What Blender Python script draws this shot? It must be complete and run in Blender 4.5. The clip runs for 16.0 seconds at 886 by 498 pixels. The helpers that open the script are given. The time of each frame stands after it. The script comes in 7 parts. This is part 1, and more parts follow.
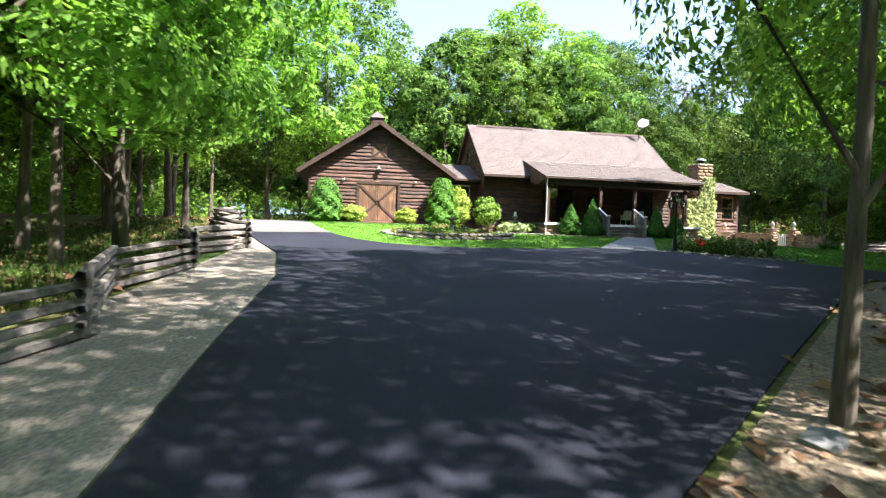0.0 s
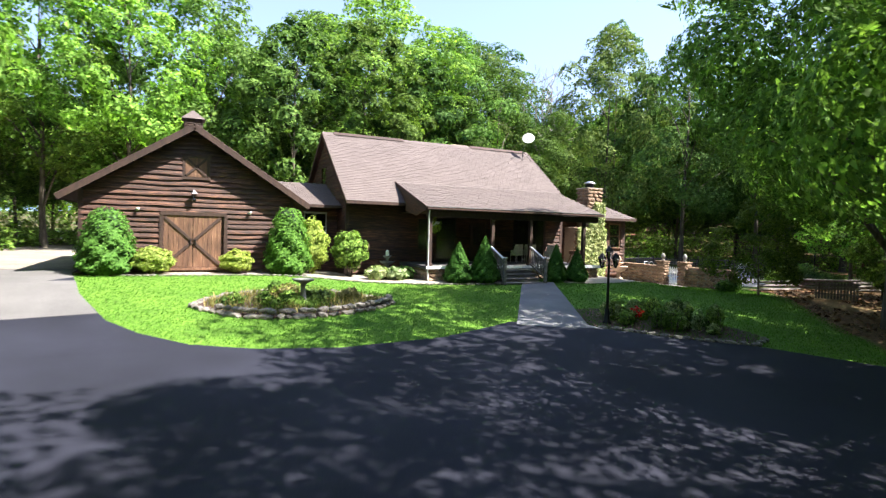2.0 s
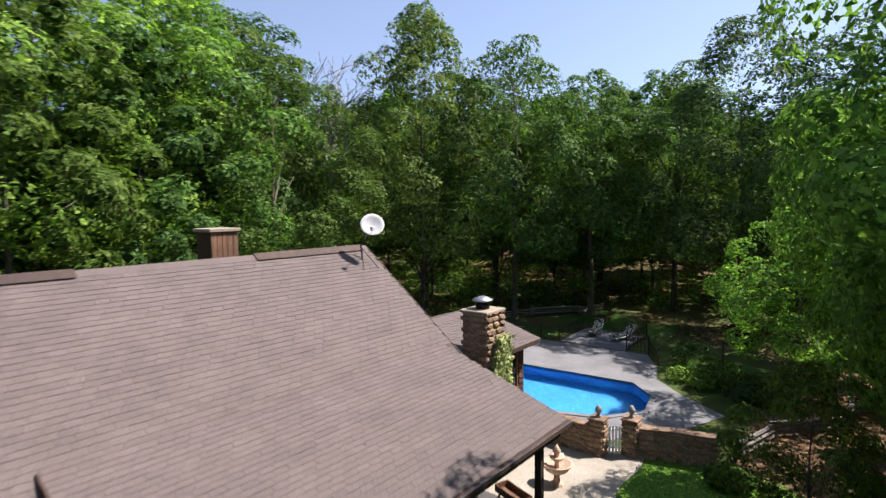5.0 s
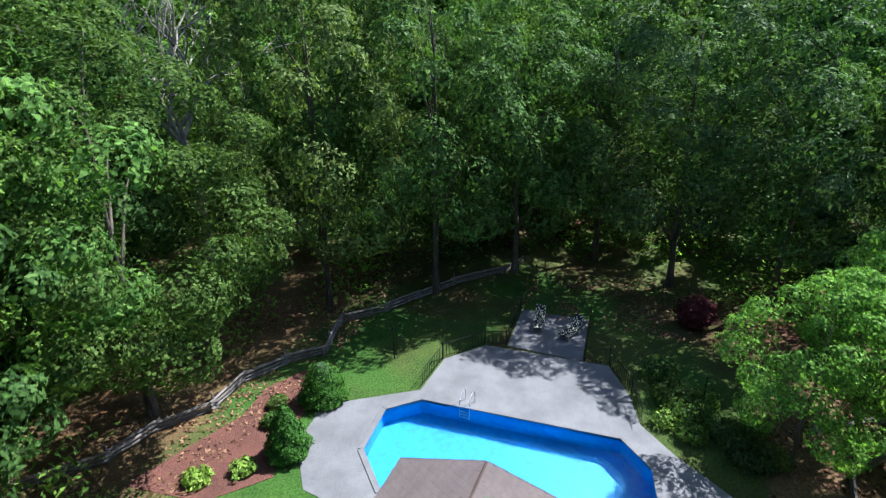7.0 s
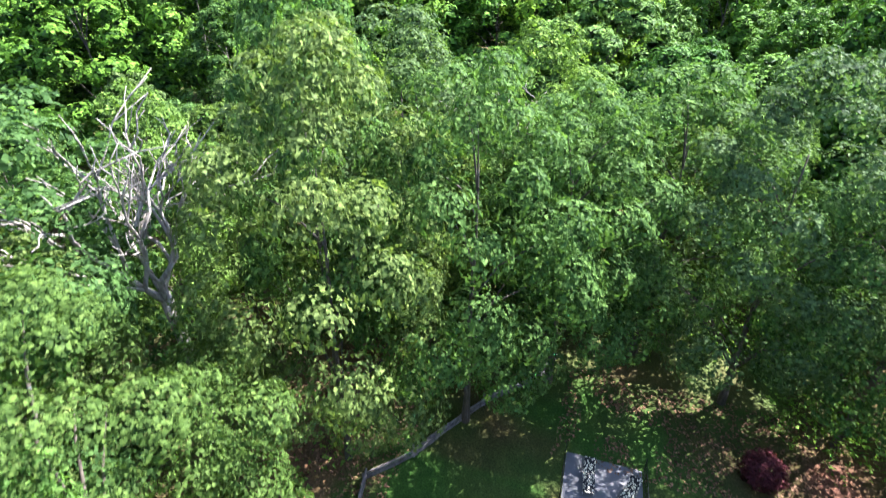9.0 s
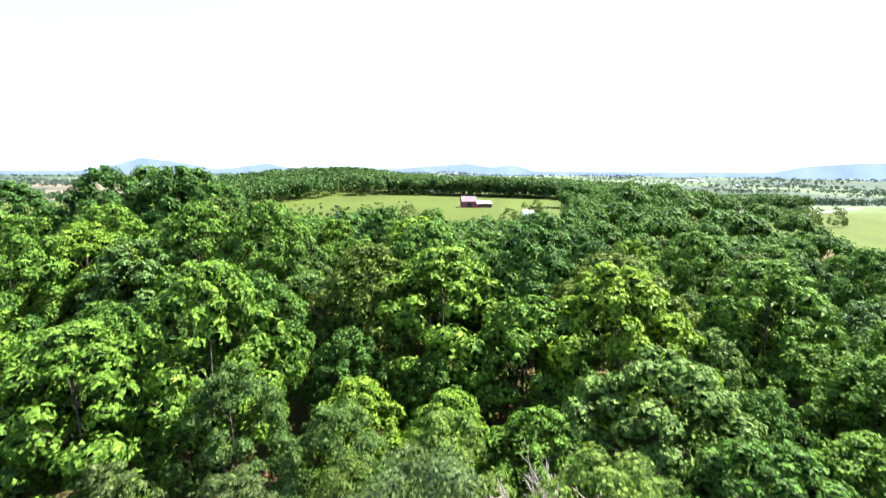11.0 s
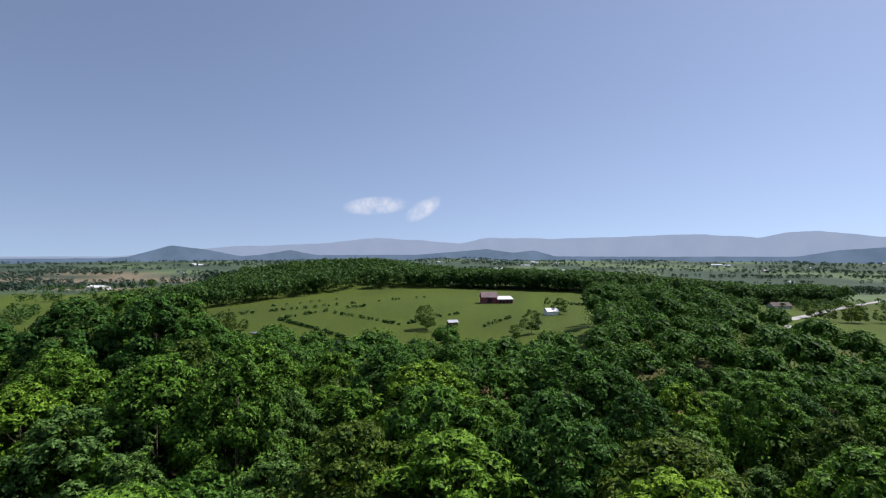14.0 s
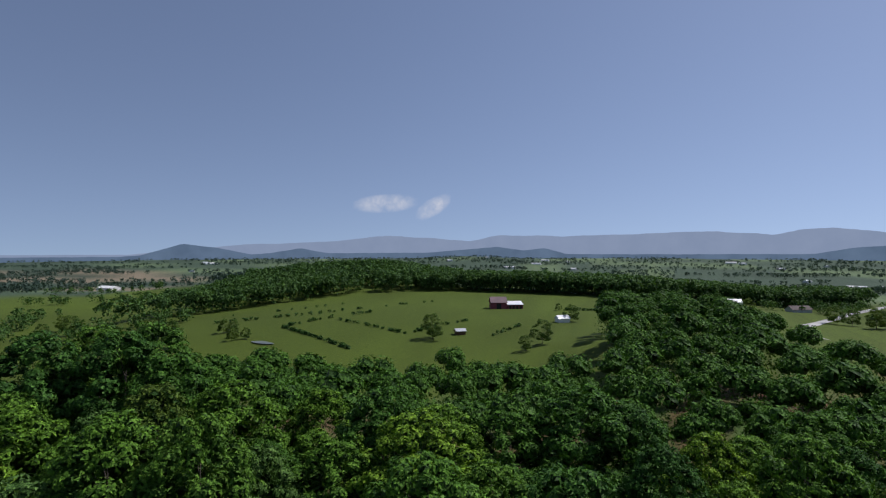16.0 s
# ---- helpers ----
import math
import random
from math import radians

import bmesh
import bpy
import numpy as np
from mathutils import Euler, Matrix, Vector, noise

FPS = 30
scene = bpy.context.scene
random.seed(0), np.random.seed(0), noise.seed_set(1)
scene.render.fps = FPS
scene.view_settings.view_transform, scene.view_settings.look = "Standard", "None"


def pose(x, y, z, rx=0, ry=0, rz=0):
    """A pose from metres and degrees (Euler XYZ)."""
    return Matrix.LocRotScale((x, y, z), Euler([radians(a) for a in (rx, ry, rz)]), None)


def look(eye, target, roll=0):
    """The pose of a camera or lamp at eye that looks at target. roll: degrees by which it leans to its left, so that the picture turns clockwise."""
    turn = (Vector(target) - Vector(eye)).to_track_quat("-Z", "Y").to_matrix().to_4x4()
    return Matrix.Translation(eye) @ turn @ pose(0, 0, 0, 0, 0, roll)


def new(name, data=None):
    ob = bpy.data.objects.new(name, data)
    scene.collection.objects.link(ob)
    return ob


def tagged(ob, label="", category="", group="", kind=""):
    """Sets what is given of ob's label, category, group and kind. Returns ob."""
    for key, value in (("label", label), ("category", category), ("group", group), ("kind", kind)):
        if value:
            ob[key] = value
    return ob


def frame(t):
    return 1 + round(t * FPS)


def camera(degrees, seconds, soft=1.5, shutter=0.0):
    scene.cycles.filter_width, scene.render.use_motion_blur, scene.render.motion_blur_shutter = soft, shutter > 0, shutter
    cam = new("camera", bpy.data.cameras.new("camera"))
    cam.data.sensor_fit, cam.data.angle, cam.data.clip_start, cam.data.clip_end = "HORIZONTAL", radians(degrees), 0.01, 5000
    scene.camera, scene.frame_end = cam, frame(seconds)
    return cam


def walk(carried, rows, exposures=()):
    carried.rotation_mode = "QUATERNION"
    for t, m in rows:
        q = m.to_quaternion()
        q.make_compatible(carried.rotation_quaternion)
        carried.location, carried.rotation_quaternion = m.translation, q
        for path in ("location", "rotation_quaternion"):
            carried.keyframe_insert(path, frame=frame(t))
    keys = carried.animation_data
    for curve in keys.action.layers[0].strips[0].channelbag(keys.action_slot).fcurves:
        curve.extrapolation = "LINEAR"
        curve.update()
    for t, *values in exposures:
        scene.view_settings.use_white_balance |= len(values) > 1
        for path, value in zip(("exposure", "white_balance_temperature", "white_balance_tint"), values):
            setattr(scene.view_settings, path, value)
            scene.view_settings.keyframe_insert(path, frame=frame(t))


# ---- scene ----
cam = camera(77.9, 16.0, soft=1.2, shutter=0.3)
# seconds, place, heading, tilt, lean
PATH = [
    (0.0, -8.27, -29.34, 0.48, -10.42, -1.89, 1.63),
    (0.5, -7.98, -27.72, 0.75, -13.91, -1.81, 1.71),
    (1.0, -7.73, -25.89, 1.20, -18.82, -1.77, 1.58),
    (1.5, -7.33, -23.97, 1.88, -22.37, -1.90, 1.60),
    (2.0, -6.84, -21.84, 2.75, -25.72, -2.04, 1.57),
    (2.5, -6.26, -19.44, 3.61, -30.22, -1.90, 1.53),
    (3.0, -5.32, -16.77, 4.47, -34.30, -1.61, 1.40),
    (3.5, -4.22, -14.06, 5.23, -38.22, -1.34, 0.75),
    (4.0, -2.84, -11.32, 6.19, -41.44, -1.87, 0.14),
    (4.5, -1.19, -8.56, 7.63, -45.36, -3.26, -0.29),
    (5.0, 0.52, -5.99, 9.07, -51.05, -4.52, -0.74),
    (5.2, 1.17, -4.96, 9.61, -53.79, -5.70, -1.06),
    (7.3, 7.79, 5.01, 19.07, -69.10, -24.79, 0.11),
    (7.5, 8.69, 5.82, 20.01, -69.33, -26.69, 0.11),
    (8.0, 10.99, 7.76, 22.37, -70.00, -30.29, 0.19),
    (8.5, 13.35, 9.53, 24.76, -70.46, -31.89, 0.29),
    (9.0, 15.70, 11.07, 27.22, -70.47, -31.49, 0.39),
    (9.5, 18.05, 12.46, 29.65, -70.24, -28.89, 0.49),
    (10.0, 20.52, 13.74, 32.22, -69.95, -23.19, 0.67),
    (10.2, 21.50, 14.25, 33.20, -69.70, -19.80, 0.60),
    (12.3, 31.50, 17.80, 40.40, -67.90, 0.85, 0.15),
    (12.5, 32.40, 18.03, 40.85, -67.60, 0.85, 0.15),
    (13.0, 34.68, 18.57, 41.99, -67.20, 0.85, 0.05),
    (13.5, 37.01, 19.11, 43.18, -67.00, 0.75, -0.05),
    (14.0, 39.36, 19.59, 44.36, -66.70, 0.75, -0.05),
    (14.5, 41.78, 20.12, 45.55, -66.30, 0.65, -0.15),
    (15.0, 44.21, 20.67, 46.83, -66.10, 0.55, -0.15),
    (15.5, 46.65, 21.25, 48.11, -65.80, 0.45, -0.15),
    (16.0, 49.06, 21.87, 49.32, -65.60, 0.45, -0.15),
]
walk(cam, [(t, pose(x, y, z, 90 + tilt, -lean, turn)) for t, x, y, z, turn, tilt, lean in PATH],
     [(0.0, 2.6, 6300, 11), (1.5, 2.35, 6350, 12), (3.0, 1.9, 6350, 14), (4.5, 1.32, 6500, 16), (5.2, 1.22, 6400, 16), (7.5, 1.62, 5500, 8), (9.0, 2.68, 5800, 16), (10.2, 3.2, 6200, 19), (11.0, 2.3, 6400, 18), (12.3, 1.1, 6700, 16), (14.0, 0.28, 6250, 16), (16.0, -0.2, 6050, 16)])

# ---- light ----
SUN = Vector((0.44, -0.38, 0.81)).normalized()
world = bpy.data.worlds.new("sky")
scene.world = world
world.use_nodes = True
wn = world.node_tree
sky = wn.nodes.new("ShaderNodeTexSky")
sky.sky_type = "NISHITA"
sky.sun_disc = False
sky.sun_elevation = math.asin(SUN.z)
sky.sun_rotation = math.atan2(SUN.x, SUN.y)
sky.air_density, sky.dust_density, sky.ozone_density = 1.0, 0.8, 2.0
sky.altitude = 900
wn.nodes["Background"].inputs["Strength"].default_value = 0.09
wt, wa, wz = wn.nodes.new("ShaderNodeTexCoord"), wn.nodes.new("ShaderNodeVectorMath"), wn.nodes.new("ShaderNodeVectorMath")
wa.operation, wz.operation = "ADD", "NORMALIZE"
wa.inputs[1].default_value = (0, 0, 0.14)
wn.links.new(wt.outputs["Generated"], wa.inputs[0])
wn.links.new(wa.outputs["Vector"], wz.inputs[0])
wn.links.new(wz.outputs["Vector"], sky.inputs["Vector"])
hazy = wn.nodes.new("ShaderNodeHueSaturation")
hazy.inputs["Saturation"].default_value, hazy.inputs["Value"].default_value = 0.82, 1.15
wn.links.new(sky.outputs["Color"], hazy.inputs["Color"])
wn.links.new(hazy.outputs["Color"], wn.nodes["Background"].inputs["Color"])
lamp = bpy.data.lights.new("sun", "SUN")
lamp.energy, lamp.angle, lamp.color = 5.0, radians(0.55), (1.0, 0.95, 0.87)
sun = new("sun", lamp)
sun.matrix_world = look(SUN * 100, (0, 0, 0))


# ---- materials ----
def ramp_of(nt, fac, stops):
    r = nt.nodes.new("ShaderNodeValToRGB")
    el = r.color_ramp.elements
    while len(el) < len(stops):
        el.new(0.5)
    for e, (p, c) in zip(el, stops):
        e.position, e.color = p, (*c, 1)
    nt.links.new(fac, r.inputs["Fac"])
    return r.outputs["Color"]


def mixed(nt, a, b, fac, kind="MIX"):
    m = nt.nodes.new("ShaderNodeMix")
    m.data_type, m.blend_type = "RGBA", kind
    for sock, val in ((m.inputs["A"], a), (m.inputs["B"], b), (m.inputs["Factor"], fac)):
        if isinstance(val, (int, float)):
            sock.default_value = val
        elif isinstance(val, tuple):
            sock.default_value = (*val, 1)
        else:
            nt.links.new(val, sock)
    return m.outputs["Result"]


def noise_of(nt, scale, detail=4, stretch=None, rough=0.6, coords="Object"):
    tc = nt.nodes.new("ShaderNodeTexCoord")
    n = nt.nodes.new("ShaderNodeTexNoise")
    n.inputs["Scale"].default_value, n.inputs["Detail"].default_value, n.inputs["Roughness"].default_value = scale, detail, rough
    src = tc.outputs[coords]
    if stretch:
        mp = nt.nodes.new("ShaderNodeMapping")
        mp.inputs["Scale"].default_value = stretch
        nt.links.new(src, mp.inputs["Vector"])
        src = mp.outputs["Vector"]
    nt.links.new(src, n.inputs["Vector"])
    return n.outputs["Fac"]


def surface(name, stops, fine=20.0, coarse=1.5, rough=0.8, bump=0.3, depth=0.01, metal=0.0, stretch=None, coat=None, patches=0.5,
            vary=0.0, island=False, coords="Object", spec=0.5):
    """A material of two scales of noise: stops colour the fine grain, broad patches darken or lighten it."""
    m = bpy.data.materials.new(name)
    m.use_nodes = True
    nt = m.node_tree
    b = nt.nodes["Principled BSDF"]
    f = noise_of(nt, fine, 5, stretch, coords=coords)
    c = noise_of(nt, coarse, 3, coords=coords)
    col = ramp_of(nt, f, stops)
    tone = ramp_of(nt, c, [(0.3, (1 - patches * 0.6,) * 3), (0.7, (1 + patches * 0.3,) * 3)])
    col = mixed(nt, col, tone, 1.0, "MULTIPLY")
    if vary:
        src = nt.nodes.new("ShaderNodeNewGeometry").outputs["Random Per Island"] if island else nt.nodes.new("ShaderNodeObjectInfo").outputs["Random"]
        col = mixed(nt, col, ramp_of(nt, src, [(0.0, (1 - vary,) * 3), (1.0, (1 + vary,) * 3)]), 1.0, "MULTIPLY")
    nt.links.new(col, b.inputs["Base Color"])
    b.inputs["Roughness"].default_value, b.inputs["Metallic"].default_value = rough, metal
    b.inputs["Specular IOR Level"].default_value = spec
    if bump:
        bp = nt.nodes.new("ShaderNodeBump")
        bp.inputs["Strength"].default_value, bp.inputs["Distance"].default_value = bump, depth
        nt.links.new(f, bp.inputs["Height"])
        nt.links.new(bp.outputs["Normal"], b.inputs["Normal"])
    return m


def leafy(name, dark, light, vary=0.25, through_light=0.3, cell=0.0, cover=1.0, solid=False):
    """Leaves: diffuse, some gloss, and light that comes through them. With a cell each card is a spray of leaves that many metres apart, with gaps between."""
    m = bpy.data.materials.new(name)
    m.use_nodes = True
    nt = m.node_tree
    b = nt.nodes["Principled BSDF"]
    geo = nt.nodes.new("ShaderNodeNewGeometry")
    col = ramp_of(nt, geo.outputs["Random Per Island"], [(0.0, tuple(c * 0.62 for c in dark)), (0.45, tuple((c + d) * 0.46 for c, d in zip(dark, light))), (1.0, light)])
    info = nt.nodes.new("ShaderNodeObjectInfo")
    col = mixed(nt, col, ramp_of(nt, info.outputs["Random"], [(0.0, (1 - vary, 1 - vary * 0.8, 1 - vary * 0.4)), (0.5, (1, 1, 1)), (1.0, (1 + vary * 1.1, 1 + vary * 0.6, 1 - vary * 0.3))]), 1.0, "MULTIPLY")
    tr = nt.nodes.new("ShaderNodeBsdfTranslucent")
    gaps = None
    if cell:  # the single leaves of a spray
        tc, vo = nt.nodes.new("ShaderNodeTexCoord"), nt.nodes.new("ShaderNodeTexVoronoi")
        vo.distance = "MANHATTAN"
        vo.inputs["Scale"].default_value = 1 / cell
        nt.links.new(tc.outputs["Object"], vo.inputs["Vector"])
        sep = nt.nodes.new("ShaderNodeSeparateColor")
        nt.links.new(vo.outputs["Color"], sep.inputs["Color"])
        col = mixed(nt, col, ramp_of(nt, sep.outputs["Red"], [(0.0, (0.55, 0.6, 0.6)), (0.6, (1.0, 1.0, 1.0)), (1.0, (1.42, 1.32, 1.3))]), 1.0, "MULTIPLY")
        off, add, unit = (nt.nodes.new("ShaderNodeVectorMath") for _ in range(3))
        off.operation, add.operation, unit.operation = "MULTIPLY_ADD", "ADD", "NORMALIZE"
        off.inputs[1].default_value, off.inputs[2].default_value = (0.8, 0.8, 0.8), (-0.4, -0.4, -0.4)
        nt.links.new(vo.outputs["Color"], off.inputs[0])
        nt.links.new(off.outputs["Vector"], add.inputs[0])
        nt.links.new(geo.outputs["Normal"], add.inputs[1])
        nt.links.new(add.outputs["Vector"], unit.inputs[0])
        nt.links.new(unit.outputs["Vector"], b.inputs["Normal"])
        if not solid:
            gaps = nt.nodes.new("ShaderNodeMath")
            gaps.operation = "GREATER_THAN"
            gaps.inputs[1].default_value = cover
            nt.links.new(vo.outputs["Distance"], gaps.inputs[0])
    nt.links.new(col, b.inputs["Base Color"])
    b.inputs["Roughness"].default_value = 0.5
    b.inputs["Specular IOR Level"].default_value = 0.05
    nt.links.new(mixed(nt, col, (1.2, 1.3, 0.62), 1.0, "MULTIPLY"), tr.inputs["Color"])
    mx = nt.nodes.new("ShaderNodeMixShader")
    mx.inputs["Fac"].default_value = through_light
    nt.links.new(b.outputs["BSDF"], mx.inputs[1])
    nt.links.new(tr.outputs["BSDF"], mx.inputs[2])
    out = mx.outputs["Shader"]
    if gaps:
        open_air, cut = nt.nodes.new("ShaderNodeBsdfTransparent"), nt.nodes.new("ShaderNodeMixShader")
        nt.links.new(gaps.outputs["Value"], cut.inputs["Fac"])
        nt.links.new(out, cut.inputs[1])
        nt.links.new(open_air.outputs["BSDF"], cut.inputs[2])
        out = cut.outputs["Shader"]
    nt.links.new(out, nt.nodes["Material Output"].inputs["Surface"])
    return m


# Darkened leaf tone for the crown lumps: shade between clumps put into colour.
CORE_SHADE = leafy("dark shade inside a crown", (0.0280, 0.0700, 0.0140), (0.0700, 0.1470, 0.0280), 0.2, 0.05, cell=0.16, solid=True)
BARK = surface("bark", [(0.3, (0.035, 0.026, 0.02)), (0.55, (0.10, 0.08, 0.06)), (0.8, (0.20, 0.17, 0.14))], 9, 0.8, 0.95, 0.9, 0.03, stretch=(1, 1, 0.18), vary=0.3)
DEADWOOD = surface("grey dead wood", [(0.3, (0.15, 0.12, 0.10)), (0.7, (0.38, 0.34, 0.30))], 9, 0.8, 0.95, 0.6, 0.02, stretch=(1, 1, 0.2))
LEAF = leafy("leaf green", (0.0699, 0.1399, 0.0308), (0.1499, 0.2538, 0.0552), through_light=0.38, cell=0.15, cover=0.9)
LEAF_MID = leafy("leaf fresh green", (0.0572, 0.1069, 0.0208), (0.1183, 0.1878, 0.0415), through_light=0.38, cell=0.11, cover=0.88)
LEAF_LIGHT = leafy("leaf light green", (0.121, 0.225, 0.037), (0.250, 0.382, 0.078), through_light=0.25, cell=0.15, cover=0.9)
# Two thin-leaf copies with sunshine put into their brighter base colour.
SUNLIT_MAPLE = leafy("thin maple leaf painted sunlit", (0.1476, 0.3000, 0.0495), (0.3321, 0.5550, 0.1023), through_light=0.5, cell=0.17, cover=0.9)
SUNLIT_LEAF = leafy("thin leaf painted sunlit", (0.1001, 0.2145, 0.0429), (0.2360, 0.3932, 0.0829), through_light=0.5, cell=0.16, cover=0.9)
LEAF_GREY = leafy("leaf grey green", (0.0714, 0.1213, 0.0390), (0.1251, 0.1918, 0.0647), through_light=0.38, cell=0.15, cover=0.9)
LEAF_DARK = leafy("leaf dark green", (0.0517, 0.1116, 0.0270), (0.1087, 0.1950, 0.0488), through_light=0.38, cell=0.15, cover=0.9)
NEEDLE = leafy("spruce needles", (0.036, 0.105, 0.018), (0.080, 0.185, 0.032), 0.1, 0.2)
FRESH_NEEDLE = leafy("fresh evergreen sprays", (0.065, 0.16, 0.03), (0.13, 0.27, 0.05), 0.1, 0.25)
GOLD_LEAF = leafy("yellow green shrub leaf", (0.19, 0.26, 0.05), (0.44, 0.52, 0.13), 0.1, 0.4)
PALE_LEAF = leafy("variegated pale leaf", (0.08, 0.16, 0.04), (0.45, 0.50, 0.28), 0.1, 0.35)
# Canopy greens toned down, putting some of the treetops' shade into colour.
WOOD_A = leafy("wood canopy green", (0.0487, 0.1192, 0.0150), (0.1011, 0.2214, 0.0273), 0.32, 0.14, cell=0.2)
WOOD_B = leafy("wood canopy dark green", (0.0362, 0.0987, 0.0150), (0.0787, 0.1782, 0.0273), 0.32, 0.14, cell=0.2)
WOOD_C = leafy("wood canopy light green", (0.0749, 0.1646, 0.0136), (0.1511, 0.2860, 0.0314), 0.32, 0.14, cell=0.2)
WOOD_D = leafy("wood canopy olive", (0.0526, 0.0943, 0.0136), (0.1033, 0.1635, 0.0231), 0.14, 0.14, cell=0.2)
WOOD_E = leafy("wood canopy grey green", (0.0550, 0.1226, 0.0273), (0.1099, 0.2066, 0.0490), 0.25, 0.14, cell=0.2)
ROCK = surface("grey field rock", [(0.25, (0.06, 0.052, 0.042)), (0.5, (0.14, 0.125, 0.105)), (0.8, (0.29, 0.26, 0.22))], 7, 1.7, 0.9, 0.7, 0.02, vary=0.4)
PORCH_WOOD = surface("dark porch boards", [(0.3, (0.0450, 0.0408, 0.0390)), (0.7, (0.0900, 0.0840, 0.0780))], 10, 1.0, 0.75, 0.3, 0.004, stretch=(1, 0.1, 1))
FAR_LEAF = leafy("far wood leaf", (0.035, 0.085, 0.023), (0.088, 0.166, 0.044), 0.1, 0.25, cell=0.9, solid=True)
# Blue-grey leaf tone: distance haze painted into the far hedgerows.
HAZY_HEDGE = leafy("haze-blue hedgerow leaf", (0.050, 0.082, 0.062), (0.082, 0.122, 0.094), 0.1, 0.25)
ASPHALT = surface("asphalt sealed", [(0.3, (0.0085, 0.0095, 0.0162)), (0.7, (0.0252, 0.0261, 0.0389))], 60, 0.25, 0.8, 0.35, 0.006, patches=0.7, spec=0.2)
# Paler copy of the asphalt: the sunlit stretch is put into its colour.
SUNLIT_ASPHALT = surface("asphalt painted as sunlit", [(0.3, (0.075, 0.070, 0.068)), (0.7, (0.15, 0.142, 0.138))], 40, 0.35, 0.85, 0.3, 0.006, patches=0.5)
GRAVEL = surface("gravel", [(0.3, (0.1105, 0.08925, 0.07225)), (0.7, (0.34, 0.2848, 0.238))], 22, 0.5, 0.95, 0.8, 0.03, patches=0.4)
MULCH = surface("red brown mulch", [(0.3, (0.0238, 0.0136, 0.0102)), (0.7, (0.0935, 0.0476, 0.034))], 18, 0.6, 0.95, 0.9, 0.04)
RED_MULCH = surface("fresh red mulch", [(0.3, (0.05525, 0.0187, 0.0136)), (0.7, (0.17, 0.0663, 0.0442))], 16, 0.7, 0.95, 0.9, 0.04)
LITTER = surface("dry leaf litter", [(0.3, (0.0739, 0.0493, 0.0320)), (0.5, (0.1725, 0.1232, 0.0813)), (0.75, (0.3697, 0.2896, 0.2095))], 16, 0.6, 0.95, 0.9, 0.04)
CONCRETE = surface("concrete slab", [(0.3, (0.115, 0.113, 0.120)), (0.7, (0.185, 0.182, 0.185))], 30, 0.7, 0.85, 0.2, 0.004, patches=0.45)
PATIO = surface("pale patio", [(0.3, (0.2091, 0.1812, 0.1464)), (0.7, (0.3346, 0.2997, 0.2439))], 14, 0.6, 0.85, 0.25, 0.006, patches=0.4)
SHINGLE = surface("brown shingle", [(0.3, (0.0729, 0.0558, 0.0515)), (0.7, (0.1330, 0.1047, 0.0961))], 45, 1.1, 0.9, 0.5, 0.006, patches=0.25, vary=0.08, island=True)
LOG = surface("brown stained plank", [(0.28, (0.0128, 0.0048, 0.0032)), (0.5, (0.0560, 0.0208, 0.0112)), (0.78, (0.2080, 0.0920, 0.0464))], 8, 0.9, 0.7, 0.8, 0.016, stretch=(0.25, 1, 3), patches=0.8, vary=0.4)
BEAM = surface("dark brown beam", [(0.3, (0.0229, 0.0102, 0.0066)), (0.75, (0.0663, 0.0331, 0.0204))], 10, 1.0, 0.75, 0.5, 0.01, stretch=(1, 1, 0.2), vary=0.15)
WEATHERED = surface("weathered brown door wood", [(0.25, (0.055, 0.025, 0.014)), (0.55, (0.16, 0.078, 0.042)), (0.8, (0.34, 0.20, 0.12))], 7, 1.2, 0.75, 0.5, 0.008, stretch=(3, 1, 0.22), vary=0.15)
DARK_INSIDE = surface("dark interior", [(0.3, (0.02, 0.016, 0.014)), (0.7, (0.035, 0.03, 0.026))], 4, 1, 0.9, 0)
STONE = surface("brown field stone", [(0.25, (0.095, 0.052, 0.030)), (0.5, (0.22, 0.135, 0.082)), (0.8, (0.40, 0.30, 0.21))], 6, 1.7, 0.9, 0.7, 0.02, vary=0.35)
MORTAR = surface("mortar", [(0.3, (0.20, 0.16, 0.12)), (0.7, (0.36, 0.30, 0.23))], 25, 1, 0.95, 0.4)
WHITE = surface("white paint", [(0.3, (0.70, 0.69, 0.67)), (0.7, (0.82, 0.82, 0.80))], 20, 1.2, 0.5, 0.1, 0.002, patches=0.15)
GREY_PAINT = surface("grey paint", [(0.3, (0.42, 0.42, 0.43)), (0.7, (0.55, 0.55, 0.55))], 20, 1.2, 0.45, 0.1, 0.002, patches=0.2)
RAIL = surface("grey weathered rail", [(0.3, (0.07225, 0.0612, 0.05525)), (0.7, (0.2465, 0.2167, 0.1997))], 9, 1, 0.95, 0.7, 0.012, stretch=(0.15, 1, 1), vary=0.2)
BLACK_METAL = surface("black metal", [(0.3, (0.010, 0.010, 0.011)), (0.7, (0.022, 0.022, 0.024))], 30, 2, 0.45, 0.1, 0.001, metal=0.6)
METAL = surface("galvanised metal", [(0.3, (0.45, 0.46, 0.48)), (0.7, (0.62, 0.63, 0.65))], 25, 2, 0.38, 0.1, 0.001, metal=0.9)
LINER = surface("blue pool liner", [(0.35, (0.020, 0.165, 0.42)), (0.7, (0.036, 0.250, 0.51))], 3, 0.8, 0.5, 0, patches=0.2)
RED = surface("red barn paint", [(0.3, (0.16, 0.035, 0.045)), (0.7, (0.26, 0.06, 0.07))], 6, 0.4, 0.8, 0.1, patches=0.3)
